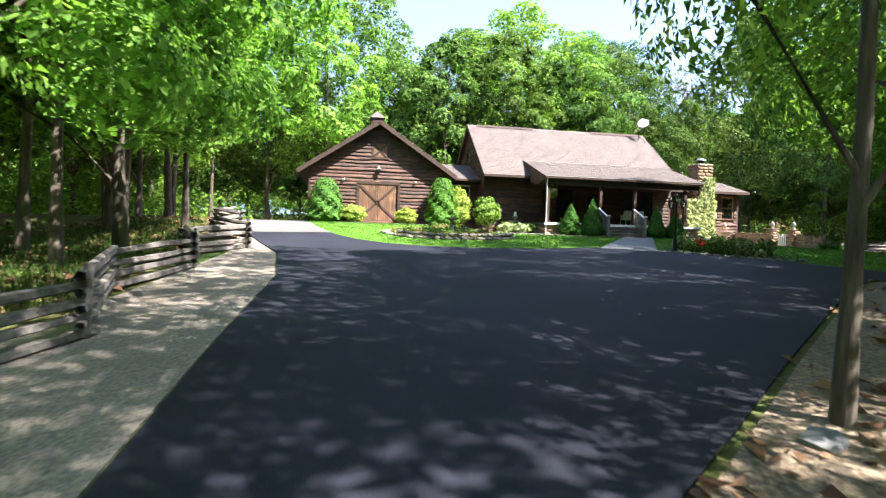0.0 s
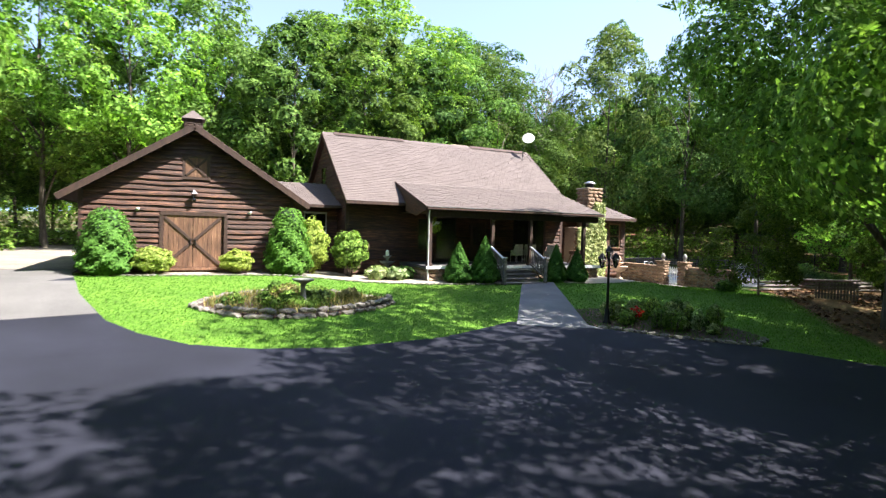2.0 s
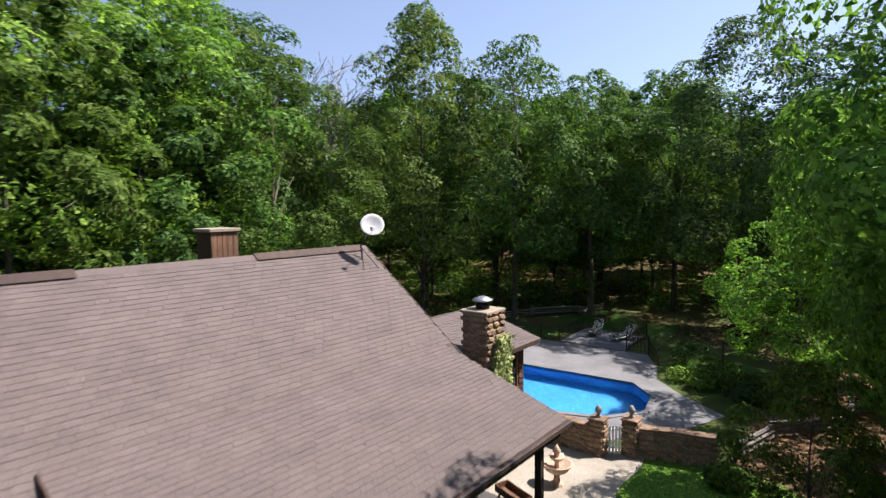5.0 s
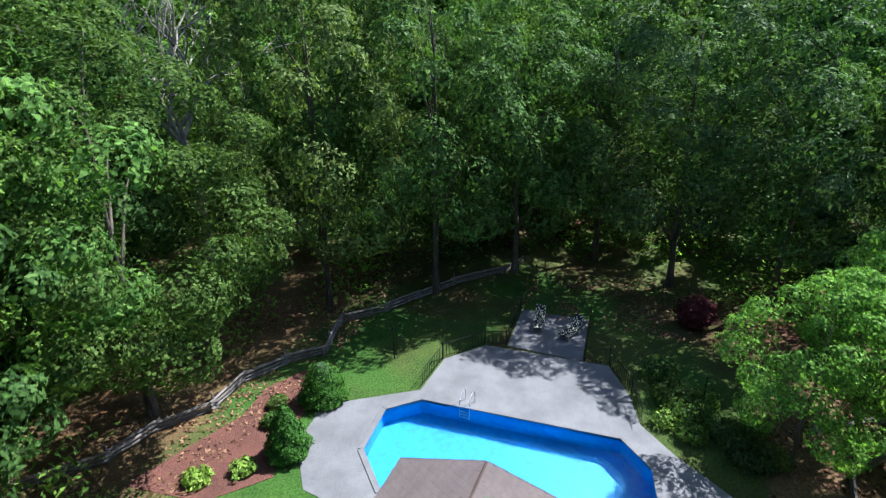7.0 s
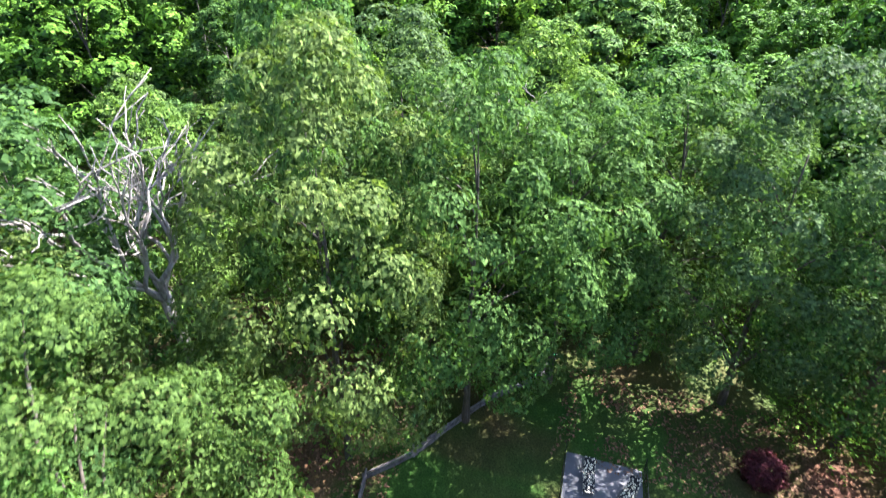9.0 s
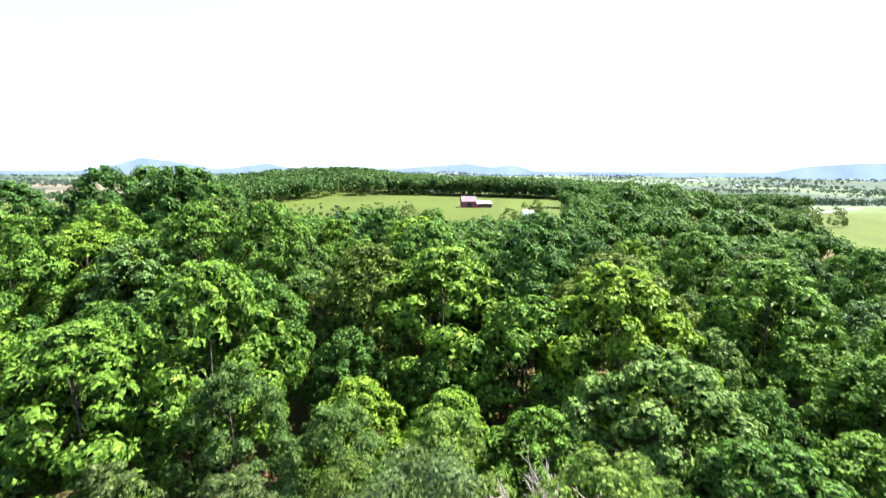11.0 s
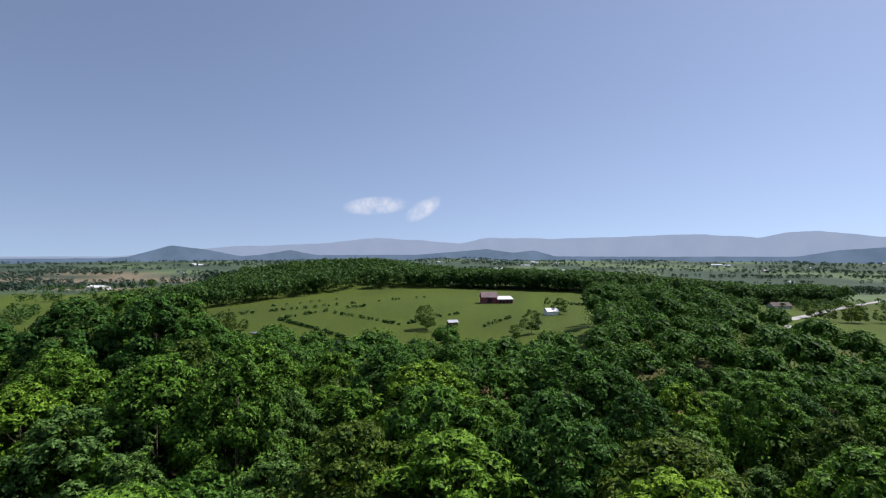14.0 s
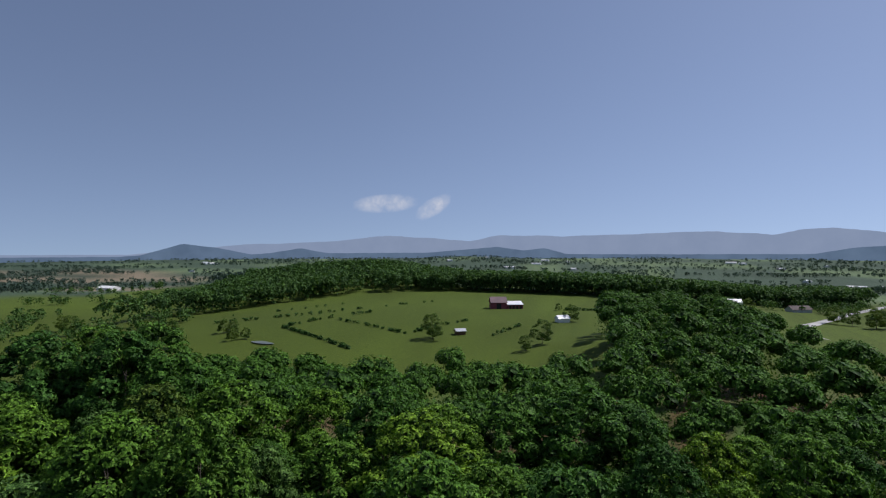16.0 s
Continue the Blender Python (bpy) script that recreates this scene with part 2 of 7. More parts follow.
BRIGHT_ROOF = surface("bright metal roof", [(0.3, (0.62, 0.62, 0.64)), (0.7, (0.74, 0.74, 0.76))], 3, 0.2, 0.5, 0, patches=0.2)
CAST = surface("grey cast stone", [(0.3, (0.17, 0.16, 0.14)), (0.7, (0.32, 0.31, 0.28))], 14, 2, 0.9, 0.4, 0.006)
TERRACOTTA = surface("pale terracotta", [(0.3, (0.38, 0.25, 0.17)), (0.7, (0.55, 0.40, 0.30))], 14, 2, 0.85, 0.3, 0.005)


def glass_of(name, tint, rough=0.03):
    m = bpy.data.materials.new(name)
    m.use_nodes = True
    b = m.node_tree.nodes["Principled BSDF"]
    b.inputs["Base Color"].default_value = (*tint, 1)
    b.inputs["Roughness"].default_value = rough
    b.inputs["Transmission Weight"].default_value = 1.0
    b.inputs["IOR"].default_value = 1.45
    return m


GLASS = glass_of("window glass", (0.85, 0.9, 0.9))
WATER = glass_of("pool water", (0.55, 0.85, 0.97), 0.02)
WATER.node_tree.nodes["Principled BSDF"].inputs["IOR"].default_value = 1.33


# ---- mesh helpers ----
def mesh_of(name, verts, faces, material, smooth=False):
    me = bpy.data.meshes.new(name)
    me.from_pydata([tuple(v) for v in verts], [], [tuple(f) for f in faces])
    me.materials.append(material)
    if smooth:
        me.polygons.foreach_set("use_smooth", [True] * len(me.polygons))
    me.update()
    return me


def bm_mesh(name, bm, material, smooth=False):
    bmesh.ops.recalc_face_normals(bm, faces=bm.faces)
    me = bpy.data.meshes.new(name)
    bm.to_mesh(me)
    bm.free()
    me.materials.append(material)
    if smooth:
        me.polygons.foreach_set("use_smooth", [True] * len(me.polygons))
    return me


def part(name, bm, material, parent, label="", smooth=False, kind=""):
    """One mesh object under a thing or a part, from a bmesh or a mesh, in the parent's own coordinates."""
    me = bm if isinstance(bm, bpy.types.Mesh) else bm_mesh(name, bm, material, smooth)
    ob = new(name, me)
    ob.parent = parent
    return tagged(ob, label, kind=kind)


def thing(name, label, category, at=(0, 0, 0), turn=0, group="", kind=""):
    ob = new(name)
    ob.empty_display_size = 0.2
    ob.matrix_basis = pose(*at, 0, 0, turn)
    return tagged(ob, label, category, group, kind)


def add_box(bm, x0, x1, y0, y1, z0, z1, bevel=0.0, m=None):
    r = bmesh.ops.create_cube(bm, size=1, matrix=(m or Matrix()) @ Matrix.Translation(((x0 + x1) / 2, (y0 + y1) / 2, (z0 + z1) / 2)) @ Matrix.Diagonal((x1 - x0, y1 - y0, z1 - z0, 1)))
    if bevel:
        es = list({e for v in r["verts"] for e in v.link_edges})
        bmesh.ops.bevel(bm, geom=es, offset=bevel, segments=1, affect="EDGES")
    return bm


def box(x0, x1, y0, y1, z0, z1, bevel=0.006):
    return add_box(bmesh.new(), x0, x1, y0, y1, z0, z1, bevel)


def add_bar(bm, a, b, w, h=None, bevel=0.0):
    """A squared bar from a to b."""
    a, b = Vector(a), Vector(b)
    d = b - a
    m = Matrix.Translation((a + b) / 2) @ d.to_track_quat("X", "Z").to_matrix().to_4x4()
    return add_box(bm, -d.length / 2, d.length / 2, -w / 2, w / 2, -(h or w) / 2, (h or w) / 2, bevel, m)


def bar(a, b, w, h=None, bevel=0.006):
    return add_bar(bmesh.new(), a, b, w, h, bevel)


def lathe(profile, n=16, bm=None, at=(0, 0, 0)):
    """A turned form from (radius, height) pairs."""
    bm = bm or bmesh.new()
    rings = []
    for r, z in profile:
        rings.append([bm.verts.new((at[0] + r * math.cos(2 * math.pi * i / n), at[1] + r * math.sin(2 * math.pi * i / n), at[2] + z)) for i in range(n)])
    for p, q in zip(rings, rings[1:]):
        for i in range(n):
            bm.faces.new((p[i], p[(i + 1) % n], q[(i + 1) % n], q[i]))
    bm.faces.new(rings[0][::-1])
    bm.faces.new(rings[-1])
    return bm


def tubes(paths, n=6):
    """Vertices and faces of round tapered limbs; each path is a list of (x, y, z, radius)."""
    V, F = [], []
    for path in paths:
        base = len(V)
        pts = [Vector(p[:3]) for p in path]
        for k, p in enumerate(path):
            d = (pts[min(k + 1, len(pts) - 1)] - pts[max(k - 1, 0)]).normalized()
            u = d.orthogonal().normalized()
            v = d.cross(u)
            for i in range(n):
                a = 2 * math.pi * i / n
                V.append(pts[k] + (u * math.cos(a) + v * math.sin(a)) * p[3])
        for k in range(len(path) - 1):
            for i in range(n):
                a, b = base + k * n + i, base + k * n + (i + 1) % n
                F.append((a, b, b + n, a + n))
        F.append([base + (len(path) - 1) * n + i for i in range(n)])
    return V, F


def step(a, b, x):
    u = min(1.0, max(0.0, (x - a) / (b - a)))
    return u * u * (3 - 2 * u)


# ---- ground ----
AX, AY, OX, OY = 0.9265, 0.376, 31.5, 17.8  # the way over the valley, and where it starts


def valley(x, y):
    """Metres along the valley view and to its right."""
    return (x - OX) * AX + (y - OY) * AY, (x - OX) * AY - (y - OY) * AX


def from_valley(u, v):
    return OX + u * AX + v * AY, OY + u * AY - v * AX


def height(x, y):
    z = 0.45 + 0.066 * max(-60, min(y, 0.0)) + 0.3 * step(1, -4, x) * step(-9, 0.5, y)
    z += (-0.21 - z) * step(12.5, 20, x) * step(-9, -1, y)
    u, v = valley(x, y)
    if u > 14:
        z += step(14, 90, u) * (9.5 * step(95, -50, v) + 0.5) * (1 - step(105, 215, u))
        z += 10.0 * step(90, 200, u) * step(320, 255, u) * step(15, 70, v) * step(240, 150, v)
        z += (10.5 * step(180, 400, u) + 2.8 * step(400, 540, u)) * (1 - step(60, 330, abs(v - 20)))
        z += 17 * step(450, 700, u) * step(1150, 760, u) * step(250, 60, abs(v + 215))
        z -= 2.5 * step(110, 260, v) * step(150, 330, u) + 20 * step(620, 1150, u) - 38 * step(1300, 3400, u)
    return z


def inside(x, y, poly):
    hit = False
    for (x0, y0), (x1, y1) in zip(poly, poly[1:] + poly[:1]):
        if (y0 > y) != (y1 > y) and x < (x1 - x0) * (y - y0) / (y1 - y0) + x0:
            hit = not hit
    return hit


def curve_through(points, n=6):
    """A closed smooth outline through the points."""
    out, k = [], len(points)
    for i in range(k):
        p0, p1, p2, p3 = (np.array(points[(i + j - 1) % k], float) for j in range(4))
        for s in range(n):
            t = s / n
            q = 0.5 * (2 * p1 + (p2 - p0) * t + (2 * p0 - 5 * p1 + 4 * p2 - p3) * t * t + (3 * p1 - p0 - 3 * p2 + p3) * t ** 3)
            out.append((float(q[0]), float(q[1])))
    return out


DRIVE = [(-9.8, -70), (-9.8, -40), (-9.8, -22), (-9.7, -16.5), (-10.2, -12), (-12.0, -6), (-13.4, 0), (-14.2, 9), (-14.5, 30), (-10.6, 30), (-10.4, 9), (-10.35, 2.0), (-9.5, -2.5), (-8.5, -5.6),
         (-7.7, -6.9), (-6.6, -8.1), (-5.2, -8.8), (-3.3, -9.15), (-0.6, -8.9), (1.2, -8.2), (2.36, -7.68), (4.5, -8.8), (6.2, -10.6), (7.9, -11.9), (9.6, -14.4), (9.3, -15.6), (6.3, -16.4), (1.7, -19.8), (-2.5, -23.2), (-4.9, -25.2), (-6.0, -26.1), (-6.4, -28), (-6.4, -70)]
ISLAND = curve_through([(-6.4, -4.4), (-5.6, -5.5), (-4.2, -6.1), (-2.2, -5.8), (-0.5, -4.7), (-0.4, -3.9), (-1.8, -2.9), (-3.3, -2.6), (-5.4, -3.2)])
POOL = [(27.58, 13.65), (28.26, 3.84), (26.75, 2.35), (24.6, 1.95), (22.8, 3.2), (21.6, 6.5), (21.3, 12.8), (23.2, 14.75), (26.15, 15.1)]
DECK = [(20.4, 2.6), (22.2, 0.6), (24.3, -0.2), (26.1, -0.9), (27.9, 1.5), (29.5, 3.1), (31.7, 3.8), (33.95, 5.1), (33.55, 12.1), (31.35, 13.9), (28.2, 14.0), (25.3, 18.1), (22.5, 17.7), (20.3, 15.8), (19.6, 10.0), (19.6, 4.8)]
PATIO_LINE = curve_through([(9.4, -0.9), (11.4, -1.5), (13.5, -1.2), (16.5, 0.2), (19.4, 0.4), (20.3, 1.0), (19.6, 3.4), (19.6, 5.0), (16.0, 5.2), (13.0, 4.0), (12.8, 0.6), (10.5, 0.2)], 4)
LAWN = [(-11, 2.0), (-11, 0), (-9.9, -3.5), (-7.6, -8.8), (-3.3, -10.2), (2.0, -9.6), (8, -13.5), (10.5, -14.6), (13.0, -11.6), (17.3, -7.2), (20.3, -4.2), (22, -1.0), (20, 2), (12, 1), (3, 0.5)]


def grid_lines(lo, hi, fine, reach):
    mid = list(np.arange(lo, hi + 0.01, fine))
    out, d = [], fine
    p = hi
    while p < reach:
        d *= 1.16
        p += d
        out.append(p)
    low, d, p = [], fine, lo
    while p > -reach:
        d *= 1.16
        p -= d
        low.append(p)
    return low[::-1] + mid + out


def zone_colour(x, y):
    """lawn, woodland floor, pasture and crop colours, by place."""
    n = noise.noise(Vector((x * 0.11, y * 0.11, 3))) * 0.5 + noise.noise(Vector((x * 0.4, y * 0.4, 7))) * 0.25
    lawn, grass2 = (0.068, 0.150, 0.018), (0.040, 0.092, 0.016)
    floor, leafs = (0.115, 0.052, 0.036), (0.055, 0.105, 0.024)
    if inside(x, y, LAWN):
        return tuple(a + (b - a) * (0.5 + n) for a, b in zip(lawn, (0.105, 0.198, 0.028)))
    u, v = valley(x, y)[0], valley(x, y)[1]
    if u > 190:
        crop = noise.noise(Vector((u * 0.0045, v * 0.0028, 1)))
        green = (0.070, 0.103, 0.012)
        tan = (0.19, 0.155, 0.11)
        # Beyond here the greens are greyed and blued, distance haze put into colour.
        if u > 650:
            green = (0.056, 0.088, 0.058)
        if 900 < u < 1900 and v < -0.42 * u and crop > -0.1:
            return tan
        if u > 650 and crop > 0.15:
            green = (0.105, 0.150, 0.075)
        k = 0.85 + 0.5 * n + 0.25 * crop
        return tuple(c * k for c in green)
    k = min(1, max(0, 0.5 + 1.6 * n))
    if x > 10 and -16 < y < -1.5 and x < 36:
        floor, k = (0.16, 0.088, 0.056), k * 0.3
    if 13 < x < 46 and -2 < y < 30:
        # Red-brown floor, painted darker here in place of missing tree shade.
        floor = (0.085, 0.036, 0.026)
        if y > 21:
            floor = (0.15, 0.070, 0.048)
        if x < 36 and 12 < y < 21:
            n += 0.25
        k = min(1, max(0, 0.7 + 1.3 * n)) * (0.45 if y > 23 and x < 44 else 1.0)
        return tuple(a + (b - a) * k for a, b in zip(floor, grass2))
    return tuple(a + (b - a) * k for a, b in zip(floor, leafs))


def ground_sheet():
    xs, ys = grid_lines(-30, 56, 0.6, 5200), grid_lines(-36, 34, 0.6, 5200)
    V = [(x, y, height(x, y)) for y in ys for x in xs]
    nx, F = len(xs), []
    hole = [((x - 24.8) * 1.09 + 24.8, (y - 8.4) * 1.06 + 8.4) for x, y in POOL]
    for j in range(len(ys) - 1):
        for i in range(nx - 1):
            if inside((xs[i] + xs[i + 1]) / 2, (ys[j] + ys[j + 1]) / 2, hole):
                continue
            F.append((j * nx + i, j * nx + i + 1, (j + 1) * nx + i + 1, (j + 1) * nx + i))
    m = bpy.data.materials.new("grass and woodland floor")
    m.use_nodes = True
    nt = m.node_tree
    at = nt.nodes.new("ShaderNodeAttribute")
    at.attribute_name = "zone"
    f, c = noise_of(nt, 9, 6), noise_of(nt, 0.8, 4)
    col = mixed(nt, at.outputs["Color"], ramp_of(nt, f, [(0.3, (0.45, 0.5, 0.45)), (0.7, (1.5, 1.45, 1.4))]), 1.0, "MULTIPLY")
    col = mixed(nt, col, ramp_of(nt, c, [(0.3, (0.75, 0.8, 0.8)), (0.7, (1.2, 1.15, 1.1))]), 1.0, "MULTIPLY")
    b = nt.nodes["Principled BSDF"]
    nt.links.new(col, b.inputs["Base Color"])
    b.inputs["Roughness"].default_value, b.inputs["Specular IOR Level"].default_value = 0.95, 0.15
    bp = nt.nodes.new("ShaderNodeBump")
    bp.inputs["Strength"].default_value, bp.inputs["Distance"].default_value = 0.8, 0.05
    nt.links.new(f, bp.inputs["Height"])
    nt.links.new(bp.outputs["Normal"], b.inputs["Normal"])
    me = mesh_of("ground", V, F, m, True)
    layer = me.color_attributes.new("zone", "FLOAT_COLOR", "POINT")
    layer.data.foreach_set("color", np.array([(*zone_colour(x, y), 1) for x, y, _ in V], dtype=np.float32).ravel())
    return tagged(new("ground", me), "mown lawn, leaf-strewn woodland floor and pasture", "ground", kind="structure")


def slab(name, outline, material, label, up=0.03, thick=0.12, hole=None, kind="structure", category="pavement", cell=1.5):
    """A sheet with thickness laid over the ground along an outline."""
    bm = bmesh.new()
    edges = []
    for line in [outline] + ([hole] if hole else []):
        vs = [bm.verts.new((x, y, 0)) for x, y in line]
        edges += [bm.edges.new((vs[i], vs[(i + 1) % len(vs)])) for i in range(len(vs))]
    bmesh.ops.triangle_fill(bm, use_beauty=True, use_dissolve=False, edges=edges)
    if hole:
        bmesh.ops.delete(bm, geom=[f for f in bm.faces if inside(*f.calc_center_median()[:2], hole)], context="FACES")
    xs, ys = [p[0] for p in outline], [p[1] for p in outline]
    for axis, lo, hi in ((0, min(xs), max(xs)), (1, min(ys), max(ys))):
        c = lo + cell
        while c < hi:
            co, no = [0, 0, 0], [0, 0, 0]
            co[axis], no[axis] = c, 1
            bmesh.ops.bisect_plane(bm, geom=bm.verts[:] + bm.edges[:] + bm.faces[:], plane_co=co, plane_no=no)
            c += cell
    for v in bm.verts:
        v.co.z = height(v.co.x, v.co.y) + up
    r = bmesh.ops.extrude_face_region(bm, geom=bm.faces[:])
    for v in r["geom"]:
        if isinstance(v, bmesh.types.BMVert):
            v.co.z -= thick
    return tagged(new(name, bm_mesh(name, bm, material)), label, category, kind=kind)


ground_sheet()
slab("road", DRIVE, ASPHALT, "freshly sealed black asphalt driveway", 0.035, 0.15)
slab("gravel_verge", [(-9.84, -60), (-9.84, -22), (-9.75, -16.5), (-10.25, -12), (-12.04, -6), (-13.44, 0), (-13.9, 4), (-15.2, 4), (-13.2, -5), (-11.6, -12), (-11.9, -17), (-12.6, -26), (-13.5, -60)], GRAVEL, "pale gravel strip beside the driveway", 0.02, 0.1, category="gravel")
# Pale slab painted where the sun falls on the drive by the garage.
slab("road", [(-11.9, -5.4), (-8.75, -4.9), (-9.5, -2.5), (-10.35, 2.0), (-10.4, 4.0), (-13.8, 4.0), (-13.3, -0.4)], SUNLIT_ASPHALT, "pale asphalt by the garage, sunlight in its colour", 0.045, 0.12)
slab("gravel_court", [(-13.9, 3.9), (-10.45, 3.9), (-10.5, 26), (-15.5, 27), (-18.0, 16), (-17.0, 8)], GRAVEL, "pale gravel court beside the garage", 0.055, 0.15, category="gravel")
WALK = [(7.3, -0.95), (2.5, -7.85), (2.3, -8.1), (3.4, -8.7), (4.7, -9.1), (4.6, -8.6), (8.95, -1.1)]
slab("walkway", WALK, CONCRETE, "grey concrete front walk", 0.05, 0.15, category="pavement")
BED = [(-10.0, 1.15), (-6.0, 0.75), (-2.3, 0.55), (0.2, 0.0), (2.8, -0.75), (5.3, -1.0), (7.2, -1.15), (7.2, 0.4), (3.0, 0.5), (2.7, 3.3), (0.4, 3.4), (-0.1, 5.2), (-2.3, 5.2), (-2.4, 2.1), (-10.0, 2.1)]
slab("planting_bed", BED, PATIO, "pale gravel bed along the house front", 0.03, 0.1, category="bed")
slab("patio", PATIO_LINE, PATIO, "pale exposed patio beside the chimney", 0.035, 0.1)
slab("pool_deck", DECK, CONCRETE, "pale concrete deck round the pool", 0.02, 0.3, hole=POOL)
slab("mulch_bed", [(17.6, 22.9), (20.2, 22.3), (23.0, 21.4), (25.4, 21.7), (27.6, 20.7), (28.7, 19.6), (27.2, 18.6), (25.4, 18.7), (22.6, 18.5), (20.4, 17.4), (18.2, 19.2)], RED_MULCH, "red mulch bed along the split-rail fence", 0.025, 0.1, category="bed")
slab("lounger_deck", [(33.9, 10.9), (33.9, 6.5), (38.7, 6.85), (38.6, 11.15)], CONCRETE, "grey concrete pad for loungers", 0.045, 0.3)
slab("mulch_bed", [(4.75, -8.7), (6.3, -10.5), (7.9, -11.75), (9.3, -11.0), (9.6, -8.5), (8.0, -6.6), (5.6, -6.4), (4.4, -7.3)], MULCH, "dark mulch flower bed edged with rocks", 0.03, 0.1, category="bed")


slab("leaf_litter", [(9.5, -14.6), (9.2, -15.7), (6.3, -16.5), (1.75, -19.9), (-2.45, -23.3), (-4.85, -25.3), (-5.95, -26.2), (-6.3, -28), (-6.3, -40), (-2.0, -40), (-1.5, -27), (3.5, -21.5), (8, -18), (13, -15.5), (12, -13.8)], LITTER, "dry brown leaf litter and mulch beside the driveway", 0.02, 0.1, category="litter")


def island_bed():
    slab("island_bed", ISLAND, MULCH, "oval lawn bed of grasses edged with stones", 0.06, 0.12, category="bed")


island_bed()


def swimming_pool():
    t = thing("swimming_pool", "blue lined in-ground pool with angled corners", "pool")
    bm = bmesh.new()
    z = -0.21
    top = [bm.verts.new((x, y, z + 0.004)) for x, y in POOL]
    bot = [bm.verts.new((x, y, z - 1.5)) for x, y in POOL]
    n = len(POOL)
    for i in range(n):
        bm.faces.new((top[i], top[(i + 1) % n], bot[(i + 1) % n], bot[i]))
    bm.faces.new(bot)
    part("basin", bm, LINER, t)
    bm = bmesh.new()
    cx, cy = sum(p[0] for p in POOL) / n, sum(p[1] for p in POOL) / n
    ins = [((x - cx) * 0.999 + cx, (y - cy) * 0.999 + cy) for x, y in POOL]
    bm.faces.new([bm.verts.new((x, y, z - 0.12)) for x, y in ins])
    wm = part("water", bm, WATER, t, "clear blue water")
    wm.visible_shadow = False
    for i in range(n):
        (x0, y0), (x1, y1) = POOL[i], POOL[(i + 1) % n]
        part("coping", bar((x0, y0, z + 0.03), (x1, y1, z + 0.03), 0.28, 0.07, 0.015), CONCRETE, t)
    return t


swimming_pool()


# ---- trees ----
def kites(points, normals, sizes, rng):
    """Pointed leaf cards."""
    n = len(points)
    a = rng.normal(size=(n, 3))
    d = np.cross(normals, a)
    d /= np.linalg.norm(d, axis=1, keepdims=True) + 1e-9
    e = np.cross(normals, d)
    s = sizes[:, None]
    tip = points + d * s * 0.66
    l, r = points + e * s * 0.38 - d * s * 0.4, points - e * s * 0.38 - d * s * 0.4
    V = np.stack([l, r, tip], 1).reshape(-1, 3)
    F = np.arange(3 * n).reshape(n, 3)
    return V, F


def quick_mesh(name, V, F, material, second=None, first_second=0):
    """A mesh from arrays; faces from first_second on wear the second material."""
    me = bpy.data.meshes.new(name)
    nv, nf, k = len(V), len(F), F.shape[1]
    me.vertices.add(nv)
    me.vertices.foreach_set("co", np.asarray(V, np.float32).ravel())
    me.loops.add(nf * k)
    me.loops.foreach_set("vertex_index", F.astype(np.int32).ravel())
    me.polygons.add(nf)
    me.polygons.foreach_set("loop_start", np.arange(0, nf * k, k, dtype=np.int32))
    me.update(calc_edges=True)
    me.materials.append(material)
    if second:
        me.materials.append(second)
        me.polygons.foreach_set("material_index", (np.arange(nf) >= first_second).astype(np.int32))
    return me


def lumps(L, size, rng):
    """A rough twenty-sided lump inside every clump, added to keep a crown's gaps dark."""
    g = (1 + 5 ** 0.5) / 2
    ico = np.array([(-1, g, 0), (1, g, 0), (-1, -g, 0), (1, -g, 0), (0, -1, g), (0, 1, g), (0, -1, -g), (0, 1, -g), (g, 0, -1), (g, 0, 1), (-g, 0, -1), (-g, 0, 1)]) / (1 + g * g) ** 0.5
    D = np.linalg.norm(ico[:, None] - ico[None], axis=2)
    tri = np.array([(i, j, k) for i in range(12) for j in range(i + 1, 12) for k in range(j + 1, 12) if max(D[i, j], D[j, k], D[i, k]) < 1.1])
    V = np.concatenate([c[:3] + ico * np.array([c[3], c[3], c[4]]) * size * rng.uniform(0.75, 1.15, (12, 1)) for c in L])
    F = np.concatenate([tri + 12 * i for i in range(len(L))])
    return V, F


def lobes_of(rng, h, r, base, n, wide, fine=1.0):
    """Clumps of the crown: centre and radii, narrower to the top."""
    out = []
    for i in range(n):
        f = (i + 0.5) / n
        z = base + (h - base) * (0.08 + 0.86 * f)
        span = r * math.sin(math.pi * min(1, 0.16 + 0.80 * f) ** wide) + 0.12 * r
        a = i * 2.4 + rng.uniform(-0.6, 0.6)
        d = span * (rng.uniform(0.25, 0.85) if fine > 0.9 else rng.uniform(0.55, 1.0))
        s = r * fine * rng.uniform(0.30, 0.50) * (1.0 - 0.35 * f)
        out.append((d * math.cos(a), d * math.sin(a), z, s, s * rng.uniform(0.6, 0.9)))
    return out


